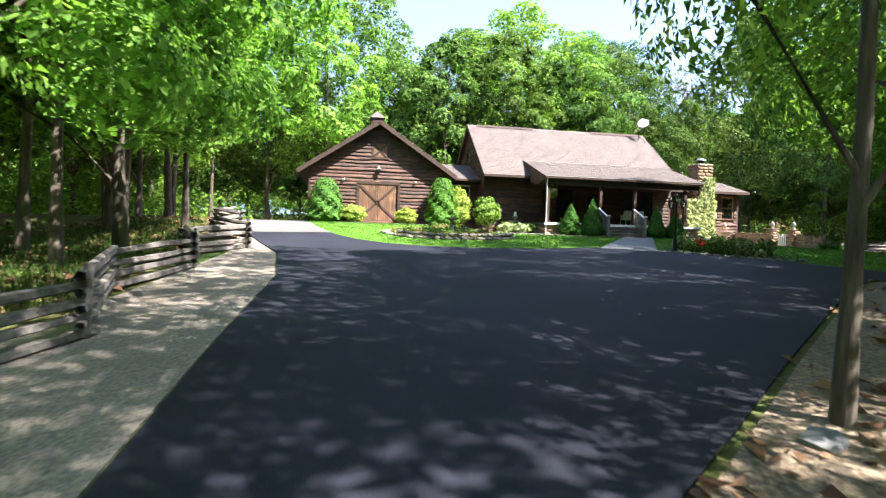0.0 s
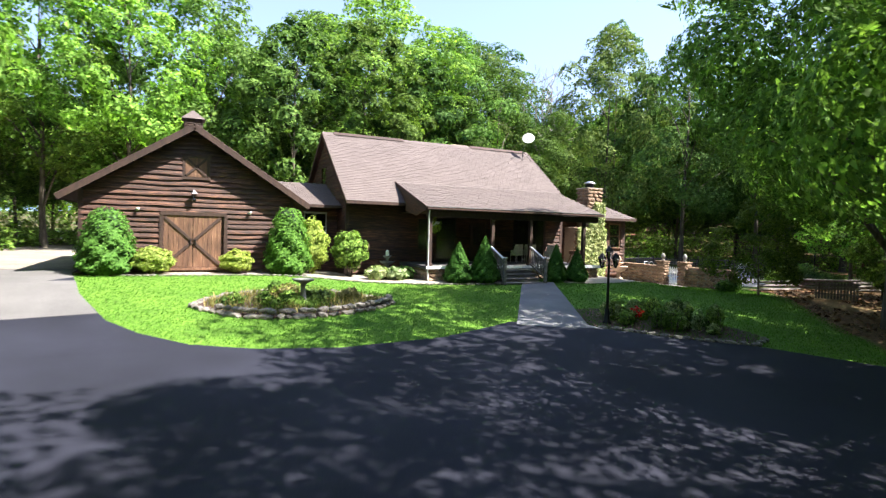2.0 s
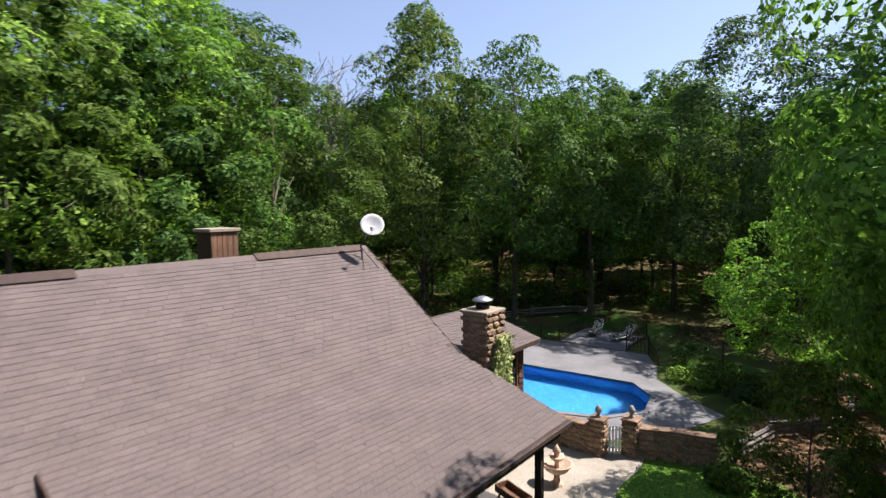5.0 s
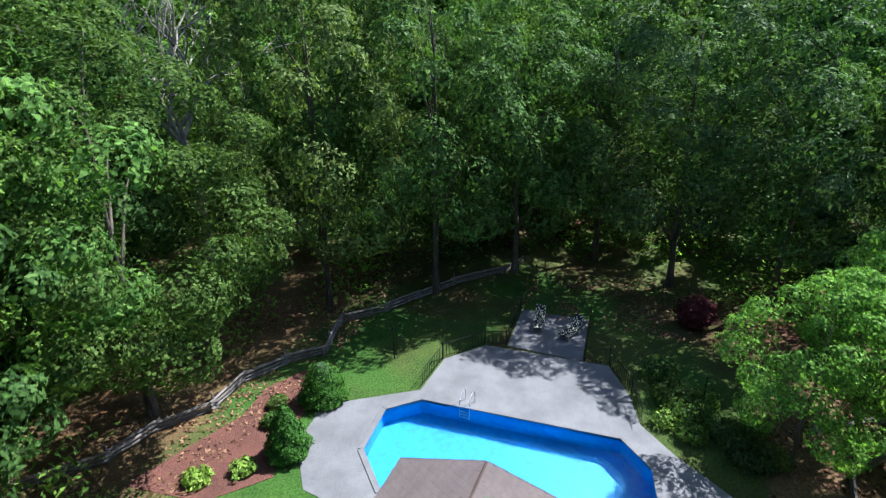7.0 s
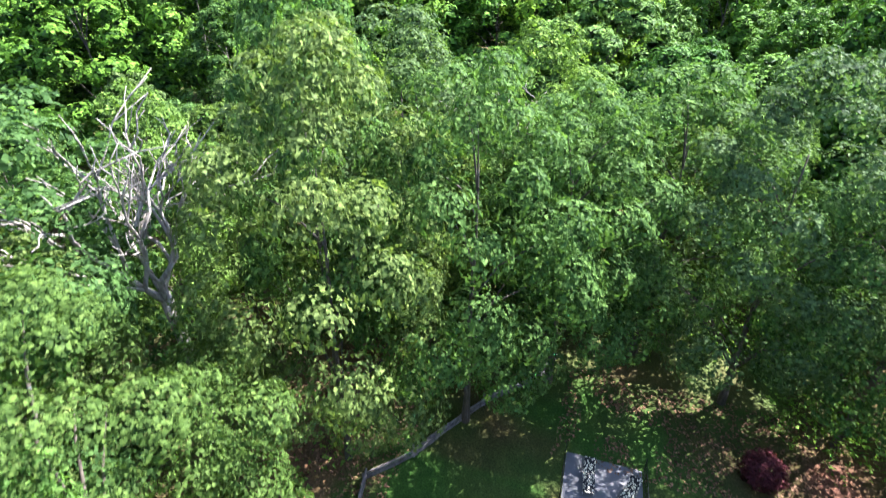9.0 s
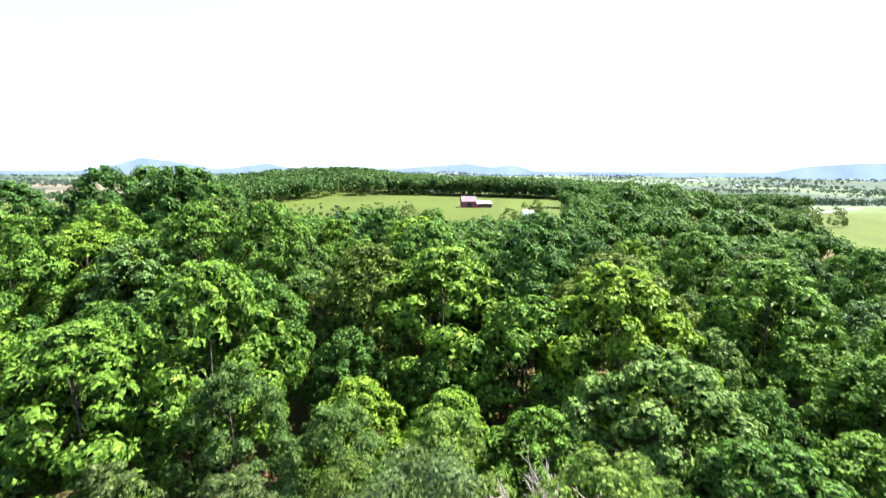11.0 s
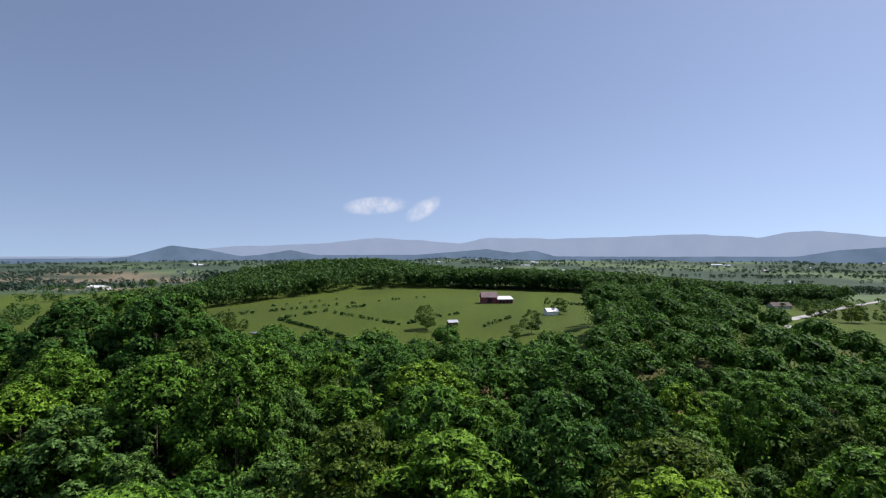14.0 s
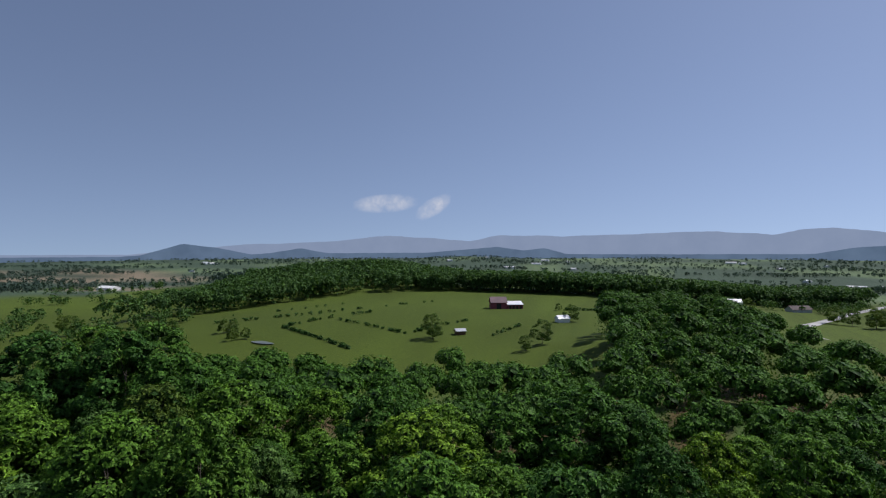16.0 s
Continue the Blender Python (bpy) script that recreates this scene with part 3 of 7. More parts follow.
def crown_mesh(name, seed, h, r, base, leaves, size, material, lobes=26, wide=0.85, fine=1.0, core=0.0):
    rng = np.random.default_rng(seed)
    L = np.array(lobes_of(rng, h, r, base, lobes, wide, fine))
    w = L[:, 3] ** 2
    pick = rng.choice(len(L), leaves, p=w / w.sum())
    c = L[pick]
    away = c[:, :3] - np.array([0, 0, base + (h - base) * 0.38])
    away /= np.linalg.norm(away, axis=1, keepdims=True) + 1e-9
    d = rng.normal(size=(leaves, 3)) + away * 0.85
    d[:, 2] += 0.25
    d /= np.linalg.norm(d, axis=1, keepdims=True)
    rad = rng.uniform(0.45 if fine > 0.9 else 0.66, 1.0, leaves) ** 0.5 * (1 + 0.16 * np.sin(5 * d[:, 0] + pick) * np.cos(4 * d[:, 1] + 2 * pick))
    P = c[:, :3] + d * np.stack([c[:, 3], c[:, 3], c[:, 4]], 1) * rad[:, None]
    N = d + rng.normal(size=(leaves, 3)) * 0.28 + np.array([0, 0, 0.2])
    N /= np.linalg.norm(N, axis=1, keepdims=True)
    V, F = kites(P, N, rng.uniform(0.6, 1.3, leaves) * size, rng)
    if not core:
        return quick_mesh(name, V, F, material), L
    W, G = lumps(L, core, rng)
    return quick_mesh(name, np.concatenate([V, W]), np.concatenate([F, G + len(V)]), material, CORE_SHADE, len(F)), L


def trunk_mesh(name, seed, h, base, L, r0, material, limbs=9):
    rng = np.random.default_rng(seed + 99)
    lean = rng.uniform(-0.03, 0.03, 2)
    top = base + (h - base) * 0.7
    axis = [(lean[0] * z + 0.06 * math.sin(z * 0.7 + seed), lean[1] * z + 0.06 * math.cos(z * 0.6 + seed), z, r0 * (1.35 if k == 0 else 1) * (1 - 0.85 * z / top)) for k, z in enumerate(np.linspace(0, top, 9))]
    axis[0] = (*axis[0][:2], -0.25, axis[0][3])
    paths = [axis]
    for i in rng.choice(len(L), min(limbs, len(L)), replace=False):
        x, y, z = L[i][:3]
        z0 = max(base * 0.65, z - math.hypot(x, y) * rng.uniform(0.8, 1.3))
        z0 = min(z0, top * 0.92)
        ax, ay = lean * z0
        k = r0 * 0.45 * (1 - 0.6 * z0 / h)
        paths.append([(ax, ay, z0, k), (ax + (x - ax) * 0.4, ay + (y - ay) * 0.4, z0 + (z - z0) * 0.55, k * 0.6), (x, y, z, k * 0.2)])
    V, F = tubes(paths, 7)
    return mesh_of(name, V, F, material, True)


KINDS = {}


def tree_kind(key, seed, h, r, base, leaves, size, material, r0=0.2, lobes=26, wide=0.85, fine=1.0, core=0.0):
    cm, L = crown_mesh("crown", seed, h, r, base, leaves, size, material, lobes, wide, fine, core)
    tm = trunk_mesh("trunk", seed, h, base, L, r0, BARK)
    KINDS[key] = (tm, cm, h)


def plant(key, x, y, h, label, group="trees round the clearing", spread=1.0, turn=None, name="tree"):
    tm, cm, h0 = KINDS[key]
    t = thing(name, label, "tree", (x, y, height(x, y)), random.uniform(0, 360) if turn is None else turn, group)
    k = h / h0
    t.scale = (k * spread, k * spread, k)
    part("trunk", tm, BARK, t)
    part("crown", cm, LEAF, t)
    return t


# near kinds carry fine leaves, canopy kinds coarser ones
tree_kind("maple", 1, 18, 5.0, 3.2, 13500, 0.325, SUNLIT_MAPLE, 0.19, 62, 0.9, 0.84)
tree_kind("oak", 2, 20, 5.8, 3.8, 16500, 0.325, LEAF_DARK, 0.24, 66, 0.9, 0.84)
tree_kind("ash", 3, 21, 4.8, 4.0, 16000, 0.312, LEAF, 0.20, 64, 0.95, 0.84)
tree_kind("poplar", 4, 22, 4.2, 5.0, 11200, 0.362, LEAF, 0.18, 60, 0.95, 0.84)
tree_kind("locust", 5, 20, 5.2, 4.0, 18000, 0.281, LEAF_GREY, 0.2, 70, 0.9, 0.84)
tree_kind("near_maple", 8, 15, 4.6, 2.6, 20000, 0.225, SUNLIT_MAPLE, 0.17, 64, 0.9, 0.78)
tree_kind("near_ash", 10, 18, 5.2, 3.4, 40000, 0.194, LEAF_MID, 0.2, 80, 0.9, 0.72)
tree_kind("near_oak", 9, 19, 6.0, 3.8, 36000, 0.237, SUNLIT_LEAF, 0.24, 80, 0.9, 0.78)
for i, (key, mat) in enumerate((("wood_maple", LEAF_MID), ("wood_ash", LEAF), ("wood_oak", LEAF_DARK), ("wood_locust", LEAF_GREY))):
    tree_kind(key, 40 + i, 19, 4.6, 3.4, 8000, 0.43, mat, 0.18, 64, 0.92, 0.76, 0.45)
tree_kind("shade_oak", 31, 24, 6.4, 9.5, 7000, 0.388, SUNLIT_LEAF, 0.26, 44, 0.8)
tree_kind("great_maple", 2, 20, 5.8, 3.8, 26000, 0.263, SUNLIT_LEAF, 0.26, 80, 0.9, 0.72)
tree_kind("fine_maple", 12, 15, 4.6, 3.0, 24000, 0.144, SUNLIT_LEAF, 0.12, 40, 0.9)
tree_kind("slim_maple", 33, 17, 3.8, 6.0, 8000, 0.312, SUNLIT_MAPLE, 0.15, 44, 0.9, 0.78)
tree_kind("young", 6, 8, 3.2, 0.9, 8000, 0.250, LEAF_MID, 0.07, 22, 0.9)
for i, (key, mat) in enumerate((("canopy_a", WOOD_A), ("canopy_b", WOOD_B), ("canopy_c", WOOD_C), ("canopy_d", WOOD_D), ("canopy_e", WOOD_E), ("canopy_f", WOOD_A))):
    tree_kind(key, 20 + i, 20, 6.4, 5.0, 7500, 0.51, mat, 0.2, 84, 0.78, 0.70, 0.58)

TAGS = {"slim_maple": "slim forest maple with a bare lower trunk", "great_maple": "great light green maple behind the house", "fine_maple": "bright green maple hanging over the drive", "shade_oak": "tall high-crowned oak added to shade the drive", "maple": "bright green maple with a full summer crown", "oak": "dark green oak with a broad crown", "ash": "tall green ash in full leaf", "poplar": "tall slender tulip poplar in full leaf",
        "locust": "grey-green feathery locust tree", "near_maple": "bright green maple with low spreading branches", "near_ash": "light green ash with a full rounded crown", "near_oak": "broad green oak with low spreading branches", "young": "young slender tree under the wood's edge"}
CLEAR = [(-13.4, -60), (-13.0, -12), (-15.5, 0), (-16, 30), (-8, 21), (2, 19), (14, 20), (19, 26), (30, 25), (41, 20), (49, 12), (47, 1), (38, -5), (27, -8), (20, -13), (12, -18), (2, -24), (-3, -28), (-3.5, -60)]
random.seed(5)
PLACED = []


def stand(rows):
    for key, x, y, h, spread in rows:
        plant(key, x, y, h, TAGS[key], spread=spread)
        PLACED.append((x, y))


# behind the house
stand([("great_maple", 10.0, 28.0, 24.5, 1.2), ("great_maple", 16.8, 28.5, 23.0, 1.05), ("locust", 3.5, 26.5, 20.5, 0.9), ("ash", -1.5, 25.5, 17.0, 0.95), ("ash", -5.8, 23.0, 22.5, 1.0), ("maple", -10.5, 25.0, 23.0, 1.0), ("ash", -15.0, 23.0, 22.0, 1.0), ("oak", 5.5, 34.0, 24.0, 1.0), ("ash", 12.5, 35.5, 25.0, 1.1), ("oak", 26.0, 35.5, 25.5, 1.05), ("poplar", 37.0, 25.4, 27.0, 0.75),
       ("ash", 37.5, 36.5, 20.0, 0.9), ("ash", 17.5, 34.0, 23.5, 1.1), ("locust", 21.5, 33.0, 24.0, 1.0)])
# round the pool
stand([("near_ash", 21.6, 25.6, 20.0, 1.1), ("locust", 33.8, 23.2, 24.8, 0.85), ("oak", 38.8, 17.6, 22.8, 0.85), ("oak", 44.0, 13.2, 20.5, 0.95), ("locust", 46.0, 2.2, 22.9, 1.0), ("oak", 49.0, 8.0, 21.0, 1.1), ("locust", 48.5, 26.0, 23.0, 1.1), ("ash", 55.5, 17.5, 21.5, 1.1), ("oak", 44.5, -4.0, 20.5, 1.0), ("near_maple", 32.0, -6.0, 10.5, 0.9), ("near_maple", 29.2, -3.1, 9.3, 1.05)])
# by the lawn and the drive
# The shade_oaks are added, mostly out of view, to shade drive and lawn.
stand([("near_oak", 15.5, -11.5, 20.0, 0.98), ("shade_oak", 1.2, -34.0, 24.0, 1.05), ("shade_oak", -2.2, -32.2, 21.0, 0.8), ("near_oak", 3.6, -21.2, 19.0, 0.85), ("shade_oak", 0.2, -24.4, 23.5, 1.05), ("shade_oak", 10.4, -15.9, 24.0, 1.2), ("ash", 11.8, -19.0, 18.0, 1.0), ("ash", 4.6, -26.0, 18.5, 1.0), ("near_oak", 23.0, -10.5, 18.0, 1.05), ("near_oak", 18.6, -11.4, 19.5, 1.0), ("ash", 21.0, -18.0, 19.0, 1.1), ("ash", 14.5, -24.0, 19.0, 1.2), ("fine_maple", -3.7, -25.15, 15.0, 0.74), ("ash", 8.5, -31.0, 19.0, 1.1)])
stand([("near_maple", -14.4, -19.5, 14.5, 1.0), ("near_maple", -14.3, -12.8, 15.5, 1.05), ("maple", -17.0, -6.5, 17.0, 1.0), ("ash", -17.0, 0.5, 17.5, 1.0), ("maple", -20.4, 6.6, 18.0, 1.0), ("ash", -21.0, 14.2, 18.5, 1.0), ("maple", -15.2, -27.0, 14.0, 1.0), ("young", 18.6, -4.6, 4.6, 1.15), ("young", 23.5, -7.4, 5.0, 1.0), ("young", 26.5, -9.6, 6.2, 1.0), ("young", 20.8, -14.2, 6.5, 1.1), ("young", 29.0, -12.0, 7.0, 1.1), ("young", 17.0, -16.4, 5.6, 1.1)])

stand([("slim_maple", x, y, h, 1.0) for x, y, h in ((-14.6, -15.6, 15.5), (-15.3, -9.8, 16.5), (-14.9, -4.2, 16.0), (-16.4, -13.4, 17.0), (-17.4, 3.0, 17.0), (-17.8, -17.2, 16.0), (-18.8, -2.2, 17.5), (-19.6, 10.6, 17.5), (-18.9, 18.5, 18.0), (-9.8, 18.8, 18.5))])


def free(x, y, gap):
    return all((x - a) ** 2 + (y - b) ** 2 > gap * gap for a, b in PLACED)


PLACED += [(31.0, 28.5), (32.0, 31.2), (28.5, 30.0), (35.0, 33.0)]
for u, v in ((100, -50), (106, -58), (98, -62), (112, -52)):
    PLACED.append(from_valley(u, v))
    plant("canopy_b", *PLACED[-1], 28, "tall dark tree above the wood canopy", "wood canopy", 0.95)


def forest():
    """The wood round the clearing, then the canopy that the camera rises over."""
    names, count, tries = ["wood_maple", "wood_ash", "wood_ash", "wood_oak", "wood_locust"], 0, 0
    while count < 92 and tries < 9000:
        tries += 1
        x, y = random.uniform(-38, 62), random.uniform(-34, 52)
        if inside(x, y, CLEAR) or not free(x, y, 5.2):
            continue
        PLACED.append((x, y))
        count += 1
        k = random.choice(names)
        plant(k, x, y, random.uniform(14.5, 19.5), TAGS[k[5:]])
    count = tries = 0
    far_rows = []
    while count < 500 and tries < 24000:
        tries += 1
        u, v = random.uniform(14, 300), random.uniform(-175, 175)
        x, y = from_valley(u, v)
        edge = 150 + 165 * step(30, 88, v) + 14 * math.sin(v * 0.11) + 10 * math.sin(v * 0.043 + 1) - 45 * step(-40, -110, v)
        if u > edge or (u > 110 and v > 108 + 6 * math.sin(u * 0.09)) or abs(v) > 24 + 0.84 * u or (x < 60 and -34 < y < 52) or not free(x, y, 8.3):
            continue
        PLACED.append((x, y))
        count += 1
        if u < 110:
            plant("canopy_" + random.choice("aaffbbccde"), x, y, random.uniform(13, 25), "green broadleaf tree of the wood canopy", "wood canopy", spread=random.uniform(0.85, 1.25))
        else:
            far_rows.append((x, y, random.uniform(17, 23)))
    return far_rows


def clump_stuff(name, rows, per, size, material, label, radius=0.27, seed=3, low=0.35, core=0.0):
    """Many crowns as one mesh: each a heap of leaf clumps with a rounded uneven top."""
    rng = np.random.default_rng(seed)
    VS, FS, WS, GS, base, more = [], [], [], [], 0, 0
    for x, y, h in rows:
        r = h * radius * rng.uniform(0.85, 1.2)
        lob = rng.normal(size=(18, 3))
        lob[:, 2] = np.abs(lob[:, 2]) - 0.2
        lob *= np.array([0.62, 0.62, 0.5]) * r / np.linalg.norm(lob, axis=1, keepdims=True)
        pick = rng.integers(0, 18, per)
        d = rng.normal(size=(per, 3))
        d[:, 2] = np.abs(d[:, 2]) * 0.9 - 0.25
        d /= np.linalg.norm(d, axis=1, keepdims=True)
        z0 = height(x, y)
        P = lob[pick] + d * r * 0.36 * rng.uniform(0.85, 1.03, per)[:, None] + np.array([x, y, z0 + h - r * 0.95])
        drop = rng.random(per) < low
        P[drop, 2] -= rng.uniform(0, max(0.1, h * 0.55), drop.sum())
        N = d * 0.9 + rng.normal(size=(per, 3)) * 0.3 + np.array([0, 0, 0.3])
        N /= np.linalg.norm(N, axis=1, keepdims=True)
        V, F = kites(P, N, rng.uniform(0.65, 1.3, per) * size, rng)
        VS.append(V)
        FS.append(F + base)
        base += len(V)
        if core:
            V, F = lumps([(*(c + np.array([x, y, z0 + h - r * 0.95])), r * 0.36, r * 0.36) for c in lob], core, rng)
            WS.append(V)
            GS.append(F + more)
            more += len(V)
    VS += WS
    me = quick_mesh(name, np.concatenate(VS), np.concatenate(FS + [g + base for g in GS]), material, CORE_SHADE if core else None, sum(len(f) for f in FS))
    return tagged(new(name, me), label, "woods", kind="stuff")


def backing_woods():
    """Woods further back on all sides of the clearing."""
    rng = random.Random(14)
    rows = []
    while len(rows) < 330:
        x, y = rng.uniform(-95, 110), rng.uniform(-95, 105)
        if -37 < x < 62 and -36 < y < 52 or (valley(x, y)[0] > 14 and y > -60 and abs(valley(x, y)[1]) < 24 + 0.84 * valley(x, y)[0]):
            continue
        rows.append((x, y, rng.uniform(13, 19)))
    clump_stuff("backing_woods", rows, 560, 1.05, SUNLIT_LEAF, "dense green woods behind the clearing", 0.3, 15, 0.6)


def thicket():
    """Dense low growth deep in the wood beside the drive."""
    rng = random.Random(41)
    rows = [(rng.uniform(-46, -27), rng.uniform(-34, 60), rng.uniform(5.5, 9.0)) for _ in range(110)]
    clump_stuff("thicket", rows, 330, 0.55, SUNLIT_LEAF, "dense green thicket under the wood", 0.55, 19, 0.75)


thicket()
backing_woods()
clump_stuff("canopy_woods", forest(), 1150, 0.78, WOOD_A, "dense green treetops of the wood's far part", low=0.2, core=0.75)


def far_woods():
    rng = random.Random(9)
    rows = []
    line = [(-236, 368), (-226, 372), (-210, 410), (-178, 432), (-146, 468), (-87, 512), (-46, 524), (-4, 540), (48, 525), (96, 503), (131, 487), (176, 520), (260, 560), (420, 590)]

    def edge(v):
        for (a, ua), (b, ub) in zip(line, line[1:]):
            if a <= v <= b:
                return ua + (ub - ua) * (v - a) / (b - a)
        return 400
    for _ in range(2600):
        v = rng.uniform(-236, 420)
        deep = 70 + 190 * step(20, -120, v)
        u = edge(v) + rng.uniform(0, deep)
        rows.append((*from_valley(u, v), rng.uniform(13, 21)))
    clump_stuff("far_woods", rows, 100, 2.3, FAR_LEAF, "dark belt of woods beyond the pasture", 0.38, 4, 0.18)
    rows = []
    for _ in range(26000):
        u = rng.uniform(700, 3300)
        v = rng.uniform(-0.95, 0.95) * u
        if noise.noise(Vector((u * 0.011, v * 0.0026, 5))) < 0.16 or len(rows) > 4600:
            continue
        rows.append((*from_valley(u, v), rng.uniform(9, 15)))
    near = []
    for a, b in (((300, -260), (430, -330)), ((380, -190), (300, -215)), ((520, -420), (560, -250)), ((700, -520), (640, -330)), ((430, 330), (620, 330)), ((520, 210), (560, 420)), ((690, 100), (780, 500))):
        for k in range(26):
            f = rng.random()
            near.append((*from_valley(a[0] + (b[0] - a[0]) * f + rng.uniform(-14, 14), a[1] + (b[1] - a[1]) * f + rng.uniform(-14, 14)), rng.uniform(6, 12)))
    clump_stuff("hedgerow_trees", rows, 26, 3.6, HAZY_HEDGE, "hedgerows and tree lines across the valley", 0.45, 6, 0.5)
    clump_stuff("hedgerow_trees", near, 80, 1.5, FAR_LEAF, "hedgerow trees between the nearer fields", 0.45, 16, 0.5)


far_woods()


def undergrowth():
    """Saplings and low leaves under the trees."""
    rng = np.random.default_rng(12)
    P = []
    while len(P) < 76000:
        x, y = rng.uniform(-34, 60), rng.uniform(-32, 48)
        if inside(x, y, CLEAR) or noise.noise(Vector((x * 0.16, y * 0.16, 2))) < -0.12 or (-19 < x < -12 and -24 < y < 18):
            continue
        top = (1.0 + 3.0 * max(0, noise.noise(Vector((x * 0.25, y * 0.25, 8))) + 0.25)) * (2.0 if x > 20 else 1.3)
        for _ in range(4):
            P.append((x + rng.normal() * 0.5, y + rng.normal() * 0.5, height(x, y) + top * rng.random() ** 1.4))
    P = np.array(P)
    N = rng.normal(size=P.shape) * 0.6 + np.array([0.2, -0.2, 0.8])
    N /= np.linalg.norm(N, axis=1, keepdims=True)
    V, F = kites(P, N, rng.uniform(0.18, 0.45, len(P)), rng)
    tagged(new("undergrowth", quick_mesh("undergrowth", V, F, SUNLIT_LEAF)), "green saplings and low plants under trees", "undergrowth", kind="stuff")


undergrowth()


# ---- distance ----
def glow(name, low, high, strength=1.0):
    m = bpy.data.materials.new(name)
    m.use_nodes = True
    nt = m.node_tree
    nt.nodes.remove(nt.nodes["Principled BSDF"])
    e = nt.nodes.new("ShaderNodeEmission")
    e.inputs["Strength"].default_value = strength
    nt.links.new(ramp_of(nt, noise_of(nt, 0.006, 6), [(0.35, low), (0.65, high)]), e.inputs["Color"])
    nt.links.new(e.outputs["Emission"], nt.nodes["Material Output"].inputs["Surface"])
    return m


def ridge(name, dist, base, profile, material, label, rough=0.03):
    """A far skyline: the profile gives heights by the angle to the right in degrees."""
    V, F = [], []
    for i, a in enumerate(np.arange(-75, 75.01, 0.4)):
        h = float(np.interp(a, [p[0] for p in profile], [p[1] for p in profile]))
        h += rough * h * (noise.noise(Vector((a * 0.45, 1, dist))) + 0.5 * noise.noise(Vector((a * 1.7, 4, dist))))
        for d, z in ((dist, base), (dist + 60, base + h), (dist + 140, base)):
            x, y = from_valley(d * math.cos(radians(a)), d * math.sin(radians(a)))
            V.append((x, y, z))
        if i:
            k = 3 * i
            F += [(k - 3, k, k + 1, k - 2), (k - 2, k + 1, k + 2, k - 1)]
    tagged(new(name, mesh_of(name, V, F, material)), label, "mountains", kind="structure")


# Both ranges glow by themselves; distance haze is painted into their blue-grey colours.
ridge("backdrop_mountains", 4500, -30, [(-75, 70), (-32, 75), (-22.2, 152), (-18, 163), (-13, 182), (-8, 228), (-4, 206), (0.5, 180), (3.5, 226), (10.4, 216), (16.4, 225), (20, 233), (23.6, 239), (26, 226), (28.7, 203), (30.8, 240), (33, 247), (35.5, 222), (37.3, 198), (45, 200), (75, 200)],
      glow("mountains glowing haze blue", (0.255, 0.315, 0.42), (0.275, 0.335, 0.44)), "hazy blue mountain range on the horizon")
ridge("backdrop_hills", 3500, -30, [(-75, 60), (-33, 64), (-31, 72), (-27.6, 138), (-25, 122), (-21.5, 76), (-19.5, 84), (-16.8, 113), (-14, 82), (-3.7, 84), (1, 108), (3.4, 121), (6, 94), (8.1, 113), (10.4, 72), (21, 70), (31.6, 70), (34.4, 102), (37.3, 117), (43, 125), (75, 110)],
      glow("hills glowing haze blue", (0.105, 0.155, 0.22), (0.135, 0.195, 0.27)), "hazy dark wooded hills before the mountains", 0.04)


def cloud():
    """A small pair of white clouds far over the mountains."""
    m = bpy.data.materials.new("glowing white cloud")
    m.use_nodes = True
    nt = m.node_tree
    nt.nodes.remove(nt.nodes["Principled BSDF"])
    e, tr, mx = nt.nodes.new("ShaderNodeEmission"), nt.nodes.new("ShaderNodeBsdfTransparent"), nt.nodes.new("ShaderNodeMixShader")
    # Sunlit white is put in as emission; the sun lamp doesn't light it.
    e.inputs["Color"].default_value, e.inputs["Strength"].default_value = (0.95, 0.97, 1.0, 1), 0.72
    at = nt.nodes.new("ShaderNodeAttribute")
    at.attribute_name = "veil"
    f = noise_of(nt, 0.009, 8)
    mul = nt.nodes.new("ShaderNodeMath")
    mul.operation = "MULTIPLY"
    nt.links.new(ramp_of(nt, f, [(0.30, (0, 0, 0)), (0.70, (1, 1, 1))]), mul.inputs[0])
    nt.links.new(at.outputs["Fac"], mul.inputs[1])
    nt.links.new(mul.outputs["Value"], mx.inputs["Fac"])
    nt.links.new(tr.outputs["BSDF"], mx.inputs[1])
    nt.links.new(e.outputs["Emission"], mx.inputs[2])
    nt.links.new(mx.outputs["Shader"], nt.nodes["Material Output"].inputs["Surface"])
    V, F, C = [], [], []
    for a0, z0, w, h in ((-8.2, 470, 3.4, 80), (-3.3, 440, 1.9, 85)):
        k, n = len(V), 16
        for j in range(n + 1):
            for i in range(n + 1):
                s, q = i / n * 2 - 1, j / n * 2 - 1
                a = a0 + s * w
                x, y = from_valley(4650 * math.cos(radians(a)), 4650 * math.sin(radians(a)))
                V.append((x, y, z0 + q * h + s * (15 if w > 3 else 70)))
                C.append(max(0, 1 - s * s - q * q) ** 0.7)
        F += [(k + j * (n + 1) + i, k + j * (n + 1) + i + 1, k + (j + 1) * (n + 1) + i + 1, k + (j + 1) * (n + 1) + i) for j in range(n) for i in range(n)]
    me = mesh_of("backdrop_cloud", V, F, m)
    me.color_attributes.new("veil", "FLOAT_COLOR", "POINT").data.foreach_set("color", np.array([(c, c, c, 1) for c in C], np.float32).ravel())
    tagged(new("backdrop_cloud", me), "small white clouds over the far mountains", "cloud", kind="structure")


cloud()


